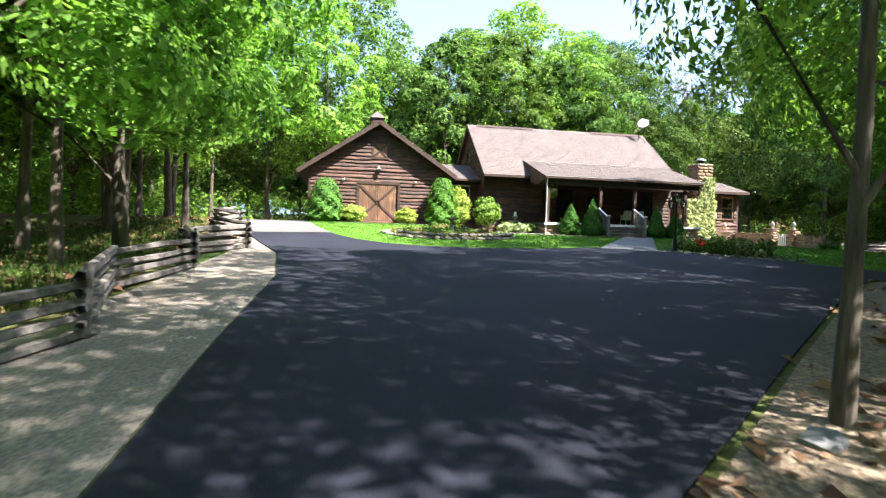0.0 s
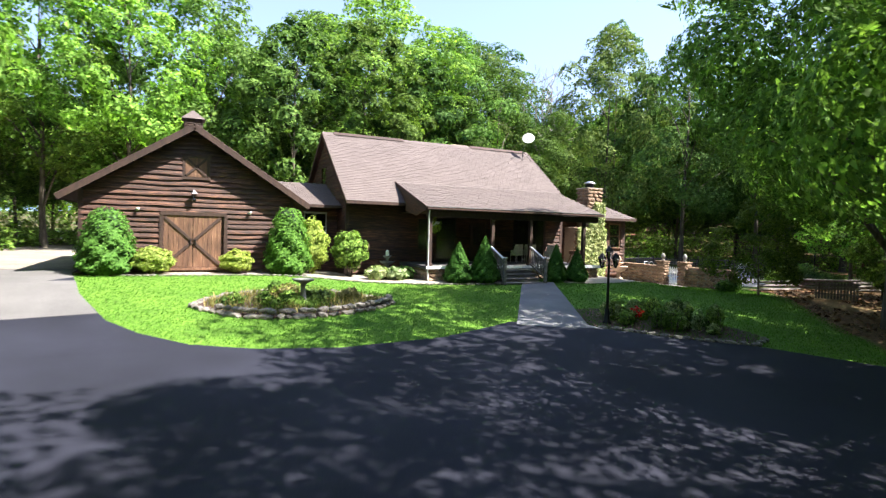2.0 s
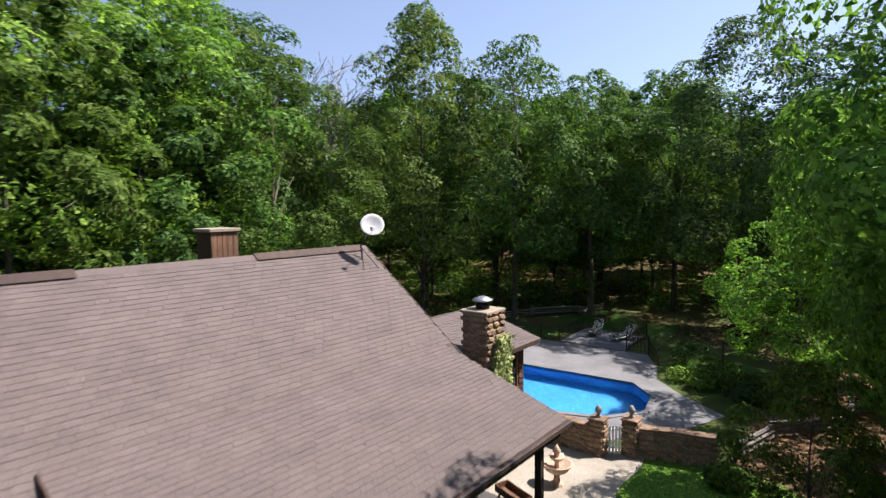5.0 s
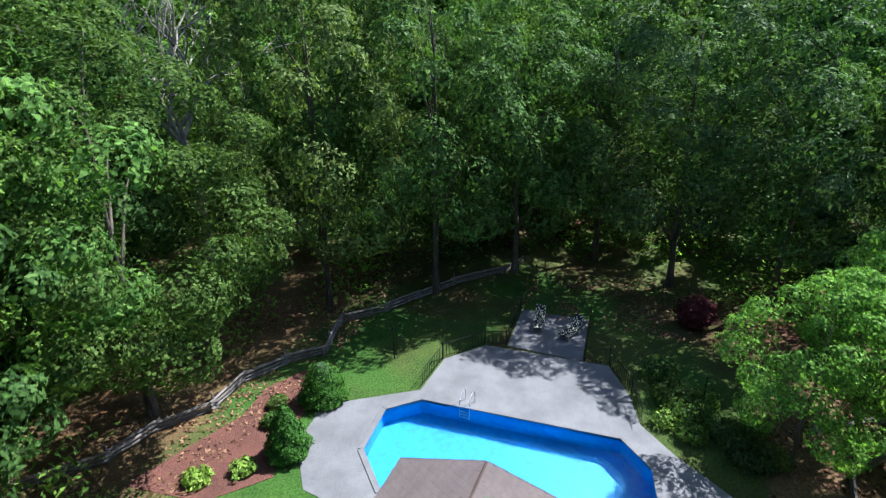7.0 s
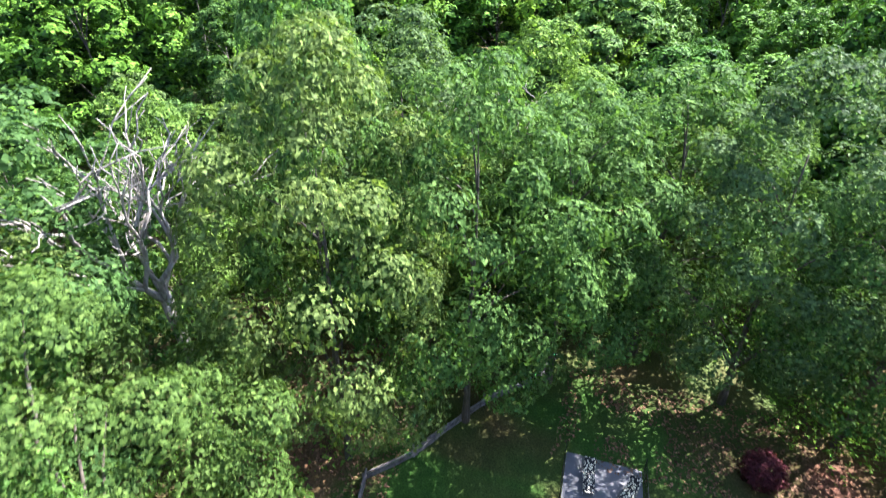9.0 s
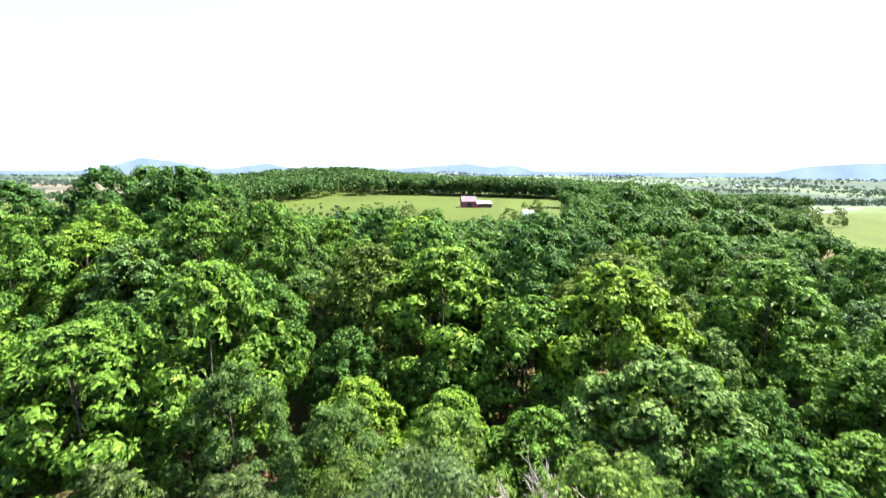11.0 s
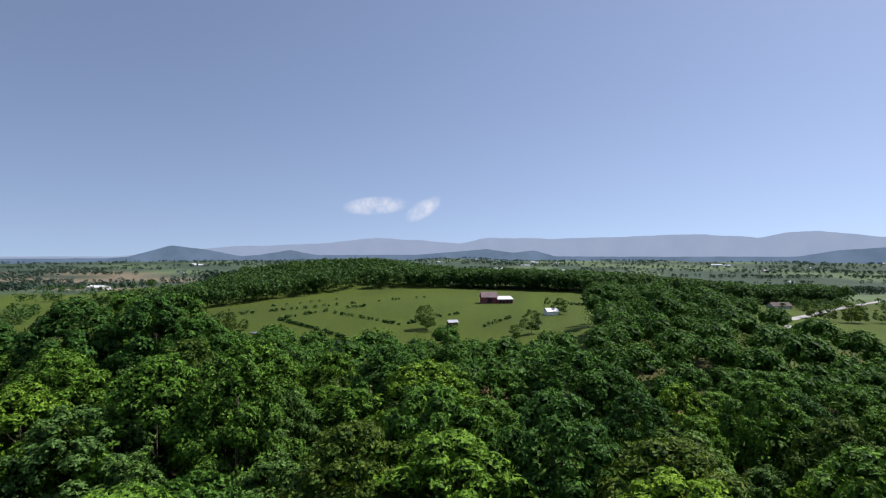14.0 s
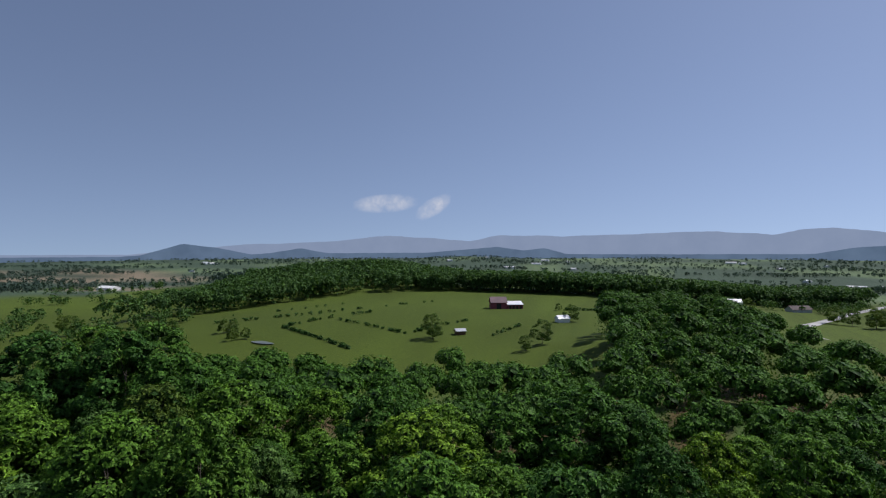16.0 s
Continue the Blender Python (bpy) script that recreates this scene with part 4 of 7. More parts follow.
# ---- building helpers ----
def prism(pts, a0, a1, axis="x"):
    """A solid from an outline in the other two axes, along x or y."""
    bm = bmesh.new()
    put = (lambda p, a: (a, p[0], p[1])) if axis == "x" else (lambda p, a: (p[0], a, p[1]))
    a = [bm.verts.new(put(p, a0)) for p in pts]
    b = [bm.verts.new(put(p, a1)) for p in pts]
    bm.faces.new(a)
    bm.faces.new(b[::-1])
    for i in range(len(pts)):
        j = (i + 1) % len(pts)
        bm.faces.new((a[i], a[j], b[j], b[i]))
    return bm


def siding(wall, origin, along, out, length, z0, z1, span=None, holes=(), course=0.205, material=None):
    """Lapped planks on a wall, each its own piece. span(z) gives the free stretch of the wall at that height; holes are (s0, s1, z0, z1)."""
    along, out, up = Vector(along), Vector(out), Vector((0, 0, 1))
    z, k = z0, 0
    while z < z1 - 0.04:
        zt = min(z + course, z1)
        s0, s1 = span((z + zt) / 2) if span else (0, length)
        runs = [(s0, s1)]
        for h0, h1, hz0, hz1 in holes:
            if zt > hz0 + 0.03 and z < hz1 - 0.03:
                runs = [q for a, b in runs for q in ((a, min(b, h0)), (max(a, h1), b)) if q[1] - q[0] > 0.05]
        for a, b in runs:
            if b - a < 0.08:
                continue
            w = 0.012 * math.sin(k * 2.3 + a)
            n = max(1, int((b - a) / 0.6))
            V, F = [], []
            for j in range(n + 1):
                s = a + (b - a) * j / n
                e = 0.05 * noise.noise(Vector((s * 1.3, z * 7, k)))
                q = 0.02 * noise.noise(Vector((s * 0.9, z * 5, k + 40)))
                V += [Vector(origin) + along * s + out * o + up * h for o, h in ((0.0, z - 0.01), (0.105 + w + q, z - 0.03 + e), (0.090 + w + q, z + 0.045 + e), (0.020, zt + 0.02), (0.0, zt + 0.02))]
                if j:
                    F += [(5 * j - 5 + i, 5 * j - 5 + (i + 1) % 5, 5 * j + (i + 1) % 5, 5 * j + i) for i in range(5)]
            F += [(4, 3, 2, 1, 0), tuple(5 * n + i for i in range(5))]
            part("plank", mesh_of("plank", V, F, material or LOG), None, wall)
            k += 1
        z = zt


SHINGLE_ONE = surface("brown shingle piece", [(0.3, (0.0729, 0.0558, 0.0515)), (0.7, (0.1330, 0.1047, 0.0961))], 45, 1.1, 0.9, 0.5, 0.006, patches=0.25, vary=0.08)


def shingled(roof, corner, along, slope, width, length, pieces=0, keep=None):
    """Courses of shingle tabs on a roof plane: the first ones as pieces, the rest joined."""
    along, slope, corner = Vector(along).normalized(), Vector(slope).normalized(), Vector(corner)
    n = along.cross(slope).normalized()
    if n.z < 0:
        n = -n
    tab, show, made = 0.30, 0.145, 0
    one = [(0.003, 0, 0.0), (tab - 0.004, 0, 0.0), (tab - 0.002, 0, 0.016), (0.002, 0, 0.016), (0.003, show * 1.15, 0.0), (tab - 0.004, show * 1.15, 0.0), (tab - 0.004, show * 1.15, 0.004), (0.003, show * 1.15, 0.004)]
    quads = [(0, 1, 2, 3), (3, 2, 6, 7), (1, 5, 6, 2), (4, 0, 3, 7)]
    frame_of = Matrix((along, slope, n)).transposed().to_4x4()
    mesh = mesh_of("shingle", one, quads, SHINGLE_ONE) if pieces else None
    V, F = [], []
    rng = random.Random(int(width * 100))
    for r in range(int(length / show)):
        shift = (r % 3) * 0.1 - 0.1
        for c in range(-1, int(width / tab) + 1):
            s0, s1 = max(0.0, c * tab + shift), min(width, (c + 1) * tab + shift)
            if s1 - s0 < 0.06 or (keep and not keep((s0 + s1) / 2, (r + 0.5) * show)):
                continue
            lift = rng.uniform(0.0, 0.005)
            at = corner + along * s0 + slope * (r * show + rng.uniform(-0.006, 0.006)) + n * (0.004 + lift)
            k = (s1 - s0) / tab
            if made < pieces:
                ob = new("shingle", mesh)
                ob.parent = roof
                ob.matrix_basis = Matrix.Translation(at) @ frame_of @ Matrix.Diagonal((k, 1, 1, 1))
                made += 1
            else:
                base = len(V)
                V += [at + along * (x * k) + slope * y + n * z for x, y, z in one]
                F += [tuple(base + i for i in q) for q in quads]
    if V:
        part("shingles", mesh_of("shingles", V, F, SHINGLE), None, roof, "brown asphalt shingle courses", kind="stuff")


def rolled(bm_name, a, b, w, h, parent, material, label=""):
    return part(bm_name, bar(a, b, w, h), material, parent, label)


def window_in(parent, x0, x1, z0, z1, y, out=-1, frame_mat=None, cross=True, name="window"):
    """A window in a wall along x: frame of four bars, panes and what is dark behind."""
    fm = frame_mat or BEAM
    w = part(name, box(x0 - 0.07, x1 + 0.07, y + out * 0.005, y + out * 0.07, z1, z1 + 0.09), fm, parent)
    for bx in ((x0 - 0.07, x0), (x1, x1 + 0.07)):
        part("jamb", box(bx[0], bx[1], y + out * 0.005, y + out * 0.07, z0, z1), fm, w)
    part("sill", box(x0 - 0.1, x1 + 0.1, y + out * 0.005, y + out * 0.11, z0 - 0.07, z0), fm, w)
    part("pane", box(x0, x1, y + out * 0.028, y + out * 0.034, z0, z1, 0), GLASS, w)
    if cross:
        zm = (z0 + z1) / 2
        part("sash_bar", box(x0, x1, y + out * 0.02, y + out * 0.055, zm - 0.025, zm + 0.025), fm, w)
    part("backing", box(x0, x1, y - out * 0.001, y + out * 0.012, z0, z1, 0), DARK_INSIDE, w)
    return w


def stone_mesh(seed):
    bm = bmesh.new()
    bmesh.ops.create_icosphere(bm, subdivisions=1, radius=0.5)
    for v in bm.verts:
        m = max(abs(c) for c in v.co)
        v.co = v.co * (0.72 + 0.28 * 0.5 / max(m, 0.01)) * (1 + 0.16 * noise.noise(v.co * 2.3 + Vector((seed * 3.1, 0, 0))))
    return bm_mesh("stone", bm, STONE)


STONES = [stone_mesh(i) for i in range(6)]


def stone_at(parent, p, sx, sy, sz, turn=0, kinds=None):
    ob = new("stone", random.choice(kinds or STONES))
    ob.parent = parent
    ob.matrix_basis = pose(*p, random.uniform(-12, 12), random.uniform(-12, 12), turn) @ Matrix.Diagonal((sx, sy, sz, 1))
    return ob


def stone_face(parent, a, b, z0, z1, out, size=0.3):
    """Laid stones over a wall face from a to b."""
    a, b = Vector((*a, 0)), Vector((*b, 0))
    d = b - a
    turn = math.degrees(math.atan2(d.y, d.x))
    z, r = z0, 0
    while z < z1 - 0.05:
        hgt = min(size * random.uniform(0.55, 0.85), z1 - z)
        s = -0.5 * size * (r % 2)
        while s < d.length:
            w = size * random.uniform(0.8, 1.5)
            m = min(max(s + w / 2, w * 0.3), d.length - w * 0.3)
            p = a + d.normalized() * m + Vector(out) * 0.01
            stone_at(parent, (p.x, p.y, z + hgt / 2), w * 1.02, random.uniform(0.10, 0.17), hgt * 1.08, turn)
            s += w
        z += hgt
        r += 1


# ---- house ----
def house():
    t = thing("house", "dark brown plank-sided house with a shingled roof and porch", "house")
    # walls
    front = part("wall", box(0.3, 12.7, 3.4, 3.62, 0.2, 3.95, 0), LOG, t)
    siding(front, (0.3, 3.4, 0), (1, 0, 0), (0, -1, 0), 12.4, 0.62, 3.95, holes=((4.6, 5.75, 1.1, 3.35), (9.2, 11.35, 1.1, 3.42), (3.6, 4.35, 1.7, 3.3), (6.5, 7.5, 1.1, 3.25)))
    for x, out in ((0.3, -1), (12.7, 1)):
        w = part("gable_wall", prism([(3.4, 0.2), (11.6, 0.2), (11.6, 4.5), (7.5, 7.55), (3.4, 4.5)], x, x - out * 0.22), LOG, t)
        siding(w, (x, 3.4, 0), (0, 1, 0), (out, 0, 0), 8.2, 0.62, 7.4, span=lambda z: (max(0, (z - 4.55) / 0.745), 8.2 - max(0, (z - 4.55) / 0.745)), holes=((4.1, 5.0, 4.95, 5.95),) if out < 0 else ())
    gw = part("gable_window", box(0.22, 0.27, 7.4, 8.5, 5.95, 6.05), BEAM, t)
    part("jamb", box(0.22, 0.27, 7.4, 7.5, 4.95, 5.95), BEAM, gw)
    part("jamb", box(0.22, 0.27, 8.4, 8.5, 4.95, 5.95), BEAM, gw)
    part("pane", box(0.245, 0.25, 7.5, 8.4, 4.95, 5.95, 0), GLASS, gw)
    part("back_wall", box(0.3, 12.7, 11.4, 11.6, 0.2, 3.95, 0), LOG, t)
    for x in (0.28, 12.72):
        part("corner_board", box(x - 0.09, x + 0.09, 3.31, 3.47, 0.5, 3.95), BEAM, t)
    part("foundation", box(0.32, 12.68, 3.42, 11.58, -0.3, 0.62, 0), MORTAR, t)
    part("ceiling_floor", box(0.5, 12.5, 3.62, 11.4, 0.95, 1.1, 0), DARK_INSIDE, t)
    # main roof
    rf = part("roof", prism([(2.52, 3.97), (2.52, 3.83), (7.5, 7.60), (12.48, 3.83), (12.48, 3.97), (7.5, 7.75)], 0, 13.05), BEAM, t)
    k = math.hypot(4.98, 3.78)
    shingled(rf, (0, 2.5, 3.955), (1, 0, 0), (0, 4.98, 3.78), 13.05, k, keep=lambda s, d: not (s > 2.95 and d < 1.7))
    shingled(rf, (13.05, 12.5, 3.955), (-1, 0, 0), (0, -4.98, 3.78), 13.05, k)
    part("ridge_cap", prism([(7.32, 7.635), (7.5, 7.79), (7.68, 7.635), (7.5, 7.75)], 0, 13.05), SHINGLE_ONE, rf)
    for x0, x1 in ((0.6, 4.6), (8.9, 12.8)):
        part("ridge_vent", prism([(7.28, 7.66), (7.5, 7.83), (7.72, 7.66), (7.5, 7.79)], x0, x1), BEAM, rf, "raised ridge vent strip")
    for x in (-0.02, 13.07):
        for y0 in (2.5, 12.5):
            part("barge_board", bar((x, y0, 3.86), (x, 7.5, 7.65), 0.04, 0.2), BEAM, rf)
    part("gutter", box(0, 2.95, 2.44, 2.52, 3.82, 3.94), BEAM, rf)
    # porch
    pr = part("porch_roof", prism([(0, 3.74), (0, 3.60), (3.95, 4.9), (3.95, 5.06)], 2.87, 12.75), BEAM, t)
    kp = math.hypot(3.98, 1.34)
    shingled(pr, (2.87, -0.02, 3.735), (1, 0, 0), (0, 3.98, 1.34), 9.88, kp, pieces=300)
    part("fascia", box(2.87, 12.75, -0.05, -0.01, 3.58, 3.74), BEAM, pr)
    part("gutter", box(2.87, 12.75, -0.14, -0.055, 3.62, 3.73), BEAM, pr, "brown metal eave gutter")
    part("drip_edge", box(2.87, 12.75, -0.152, -0.141, 3.722, 3.742, 0), METAL, pr, "thin bright metal drip edge")
    part("cheek", prism([(0.0, 3.60), (2.5, 4.37), (4.08, 5.0), (2.5, 3.9), (2.5, 3.6), (1.2, 3.35)], 2.87, 2.95), LOG, pr)
    part("barge_board", bar((2.85, -0.04, 3.66), (2.85, 3.95, 4.99), 0.05, 0.2), BEAM, pr)
    part("header_beam", box(3.0, 12.6, 0.12, 0.34, 3.3, 3.58), BEAM, t)
    part("porch_ceiling", box(3.0, 12.6, 0.34, 3.4, 3.5, 3.54, 0), BEAM, t)
    pf = part("porch_floor", box(2.95, 12.65, 0.0, 3.4, 0.98, 1.12), PORCH_WOOD, t, "dark grey painted porch floor")
    part("edge_board", box(2.9, 12.7, -0.05, 0.0, 1.0, 1.13), WHITE, pf)
    pb = part("porch_base", box(3.05, 12.6, 0.12, 3.4, -0.3, 0.98, 0), MORTAR, t)
    stone_face(pb, (3.05, 0.12), (6.1, 0.12), 0.2, 0.98, (0, -1, 0))
    stone_face(pb, (8.5, 0.12), (12.6, 0.12), 0.1, 0.98, (0, -1, 0))
    stone_face(pb, (3.05, 3.3), (3.05, 0.12), 0.2, 0.98, (-1, 0, 0))
    stone_face(pb, (12.6, 0.12), (12.6, 3.3), 0.0, 0.98, (1, 0, 0))
    for x in (3.15, 6.35, 8.5, 11.75):
        p = part("porch_post", box(x - 0.085, x + 0.085, 0.15, 0.32, 1.12, 3.3, 0.012), BEAM, t)
        part("base_block", box(x - 0.12, x + 0.12, 0.12, 0.35, 1.12, 1.25, 0.01), BEAM, p)
    V, F = tubes([[(3.02, -0.02, 3.6, 0.035), (3.03, 0.08, 3.35, 0.035), (3.03, 0.08, 0.5, 0.035), (3.0, -0.1, 0.4, 0.035)]], 8)
    part("downspout", mesh_of("downspout", V, F, GREY_PAINT, True), None, t, "pale grey downspout on the porch post")
    # porch openings
    dr = part("door", box(6.85, 7.75, 3.33, 3.39, 1.12, 3.15), BEAM, t)
    part("door_frame", box(6.75, 7.85, 3.34, 3.385, 3.15, 3.27), LOG, dr)
    part("glass", box(7.05, 7.55, 3.318, 3.328, 2.0, 2.95, 0), GLASS, dr)
    window_in(t, 4.95, 6.0, 1.2, 3.3, 3.4)
    window_in(t, 3.95, 4.6, 1.75, 3.25, 3.4)
    for x in (9.55, 10.6):
        window_in(t, x, x + 0.95, 1.16, 3.38, 3.4, cross=False, name="glass_door")
    # steps
    st = part("front_steps", box(6.25, 8.25, -0.15, 0.1, 0.1, 0.96), MORTAR, t, "weathered wooden porch steps")
    for i in range(4):
        z, y = 1.12 - 0.165 * (i + 1), -0.02 - 0.31 * i
        part("tread", box(6.2, 8.3, y - 0.34, y, z - 0.05, z, 0.012), RAIL, st)
        part("riser", box(6.25, 8.25, y - 0.30, y - 0.27, z - 0.165, z - 0.05), RAIL, st)
    for x in (6.15, 8.35):
        rl = part("railing", bar((x, -0.02, 2.04), (x, -1.22, 1.5), 0.11, 0.045, 0.01), WHITE, t, "wooden stair railing with a white handrail")
        part("newel_post", box(x - 0.065, x + 0.065, -1.34, -1.21, 0.35, 1.56, 0.012), RAIL, rl)
        part("newel_cap", box(x - 0.085, x + 0.085, -1.36, -1.19, 1.56, 1.6, 0.01), WHITE, rl)
        part("bottom_rail", bar((x, -0.02, 1.22), (x, -1.22, 0.68), 0.05, 0.07), RAIL, rl)
        for i in range(9):
            y = -0.12 - i * 0.125
            part("baluster", box(x - 0.02, x + 0.02, y - 0.02, y + 0.02, 1.2 + 0.45 * y, 2.03 + 0.45 * y, 0), RAIL, rl)
    for x0, x1 in ((8.6, 8.75),):
        part("baluster", box(x0, x1, 0.2, 0.26, 1.12, 1.95), RAIL, t)
    # link to the garage
    lk = part("link_wall", box(-2.5, 0.3, 5.0, 5.2, 0.2, 3.8, 0), LOG, t)
    siding(lk, (-2.5, 5.0, 0), (1, 0, 0), (0, -1, 0), 2.8, 0.62, 3.75, holes=((1.1, 2.2, 2.05, 3.4),))
    window_in(t, -1.35, -0.35, 2.1, 3.35, 5.0, frame_mat=GREY_PAINT)
    lr = part("link_roof", prism([(4.2, 3.76), (4.2, 3.64), (7.5, 4.88), (10.8, 3.64), (10.8, 3.76), (7.5, 5.0)], -4.4, 0.28), BEAM, t)
    kl = math.hypot(3.3, 1.24)
    shingled(lr, (-4.4, 4.18, 3.755), (1, 0, 0), (0, 3.3, 1.24), 4.66, kl)
    shingled(lr, (0.26, 10.82, 3.755), (-1, 0, 0), (0, -3.3, 1.24), 4.66, kl)
    part("gutter", box(-2.3, 0.25, 4.1, 4.19, 3.63, 3.75), BEAM, lr)
    V, F = tubes([[(-2.15, 3.2, 3.75, 0.04), (-2.25, 3.4, 3.55, 0.04), (-2.42, 3.4, 3.3, 0.04), (-2.42, 3.4, 0.7, 0.04)]], 8)
    part("downspout", mesh_of("downspout", V, F, BEAM, True), None, t)
    # wing
    wg = part("wing_wall", box(12.92, 19.2, 5.2, 5.42, -0.4, 3.75, 0), LOG, t)
    siding(wg, (12.92, 5.2, 0), (1, 0, 0), (0, -1, 0), 6.28, 0.2, 3.7, holes=((5.0, 6.0, 1.8, 3.4),))
    window_in(t, 18.0, 18.8, 1.9, 3.35, 5.2, frame_mat=WEATHERED)
    wr = part("wing_wall", prism([(5.2, -0.4), (10.2, -0.4), (10.2, 3.7), (7.7, 4.5), (5.2, 3.7)], 19.0, 19.2), LOG, t)
    siding(wr, (19.2, 5.2, 0), (0, 1, 0), (1, 0, 0), 5.0, 0.2, 4.4, span=lambda z: (max(0, (z - 3.7) / 0.32), 5.0 - max(0, (z - 3.7) / 0.32)))
    part("corner_board", box(19.12, 19.28, 5.12, 5.28, -0.1, 3.7), BEAM, t)
    part("back_wall", box(12.92, 19.2, 10.0, 10.2, -0.4, 3.7, 0), LOG, t)
    wroof = part("wing_roof", prism([(4.6, 3.74), (4.6, 3.62), (7.7, 4.56), (10.8, 3.62), (10.8, 3.74), (7.7, 4.68)], 12.93, 19.65), BEAM, t)
    kw = math.hypot(3.1, 0.94)
    shingled(wroof, (12.93, 4.58, 3.735), (1, 0, 0), (0, 3.1, 0.94), 6.72, kw)
    shingled(wroof, (19.65, 10.82, 3.735), (-1, 0, 0), (0, -3.1, 0.94), 6.72, kw)
    part("fascia", box(12.93, 19.65, 4.55, 4.595, 3.58, 3.75), BEAM, wroof)
    for y0 in (4.58, 10.82):
        part("barge_board", bar((19.67, y0, 3.66), (19.67, 7.7, 4.6), 0.04, 0.18), BEAM, wroof)
    # stone chimney
    ch = part("stone_chimney", box(15.35, 16.38, 4.22, 5.2, -0.3, 5.45, 0.02), MORTAR, t, "field stone chimney grown over with ivy")
    part("chimney_foot", box(14.4, 16.55, 4.16, 5.3, -0.3, 3.1, 0.02), MORTAR, ch)
    stone_face(ch, (14.4, 4.15), (16.55, 4.15), 0.0, 3.1, (0, -1, 0), 0.34)
    stone_face(ch, (16.55, 4.16), (16.55, 5.2), 0.0, 3.1, (1, 0, 0), 0.34)
    stone_face(ch, (15.35, 4.21), (16.38, 4.21), 3.1, 5.5, (0, -1, 0), 0.34)
    stone_face(ch, (16.38, 4.22), (16.38, 5.2), 3.1, 5.5, (1, 0, 0), 0.34)
    stone_face(ch, (15.35, 5.2), (15.35, 4.22), 3.1, 5.5, (-1, 0, 0), 0.34)
    part("chimney_cap", box(15.28, 16.45, 4.15, 5.27, 5.42, 5.52, 0.02), MORTAR, ch)
    part("flue", lathe([(0.24, 5.5), (0.24, 5.78), (0.2, 5.78)], 14, at=(15.87, 4.72, 0)), BLACK_METAL, ch, smooth=True)
    part("flue_cap", lathe([(0.36, 5.80), (0.36, 5.84), (0.12, 5.95)], 14, at=(15.87, 4.72, 0)), METAL, ch, "bright metal flue cap", smooth=True)
    # boxed flue behind the ridge
    fl = part("boxed_flue", box(9.55, 10.5, 11.0, 11.9, 4.0, 8.3), BEAM, t, "plank-clad boxed flue")
    for i in range(5):
        part("plank", box(9.56 + i * 0.19, 9.56 + i * 0.19 + 0.175, 10.97, 11.0, 5.5, 8.28), WEATHERED, fl)
    part("flue_lid", box(9.47, 10.58, 10.9, 12.0, 8.3, 8.42, 0.02), MORTAR, fl)
    return t


house()


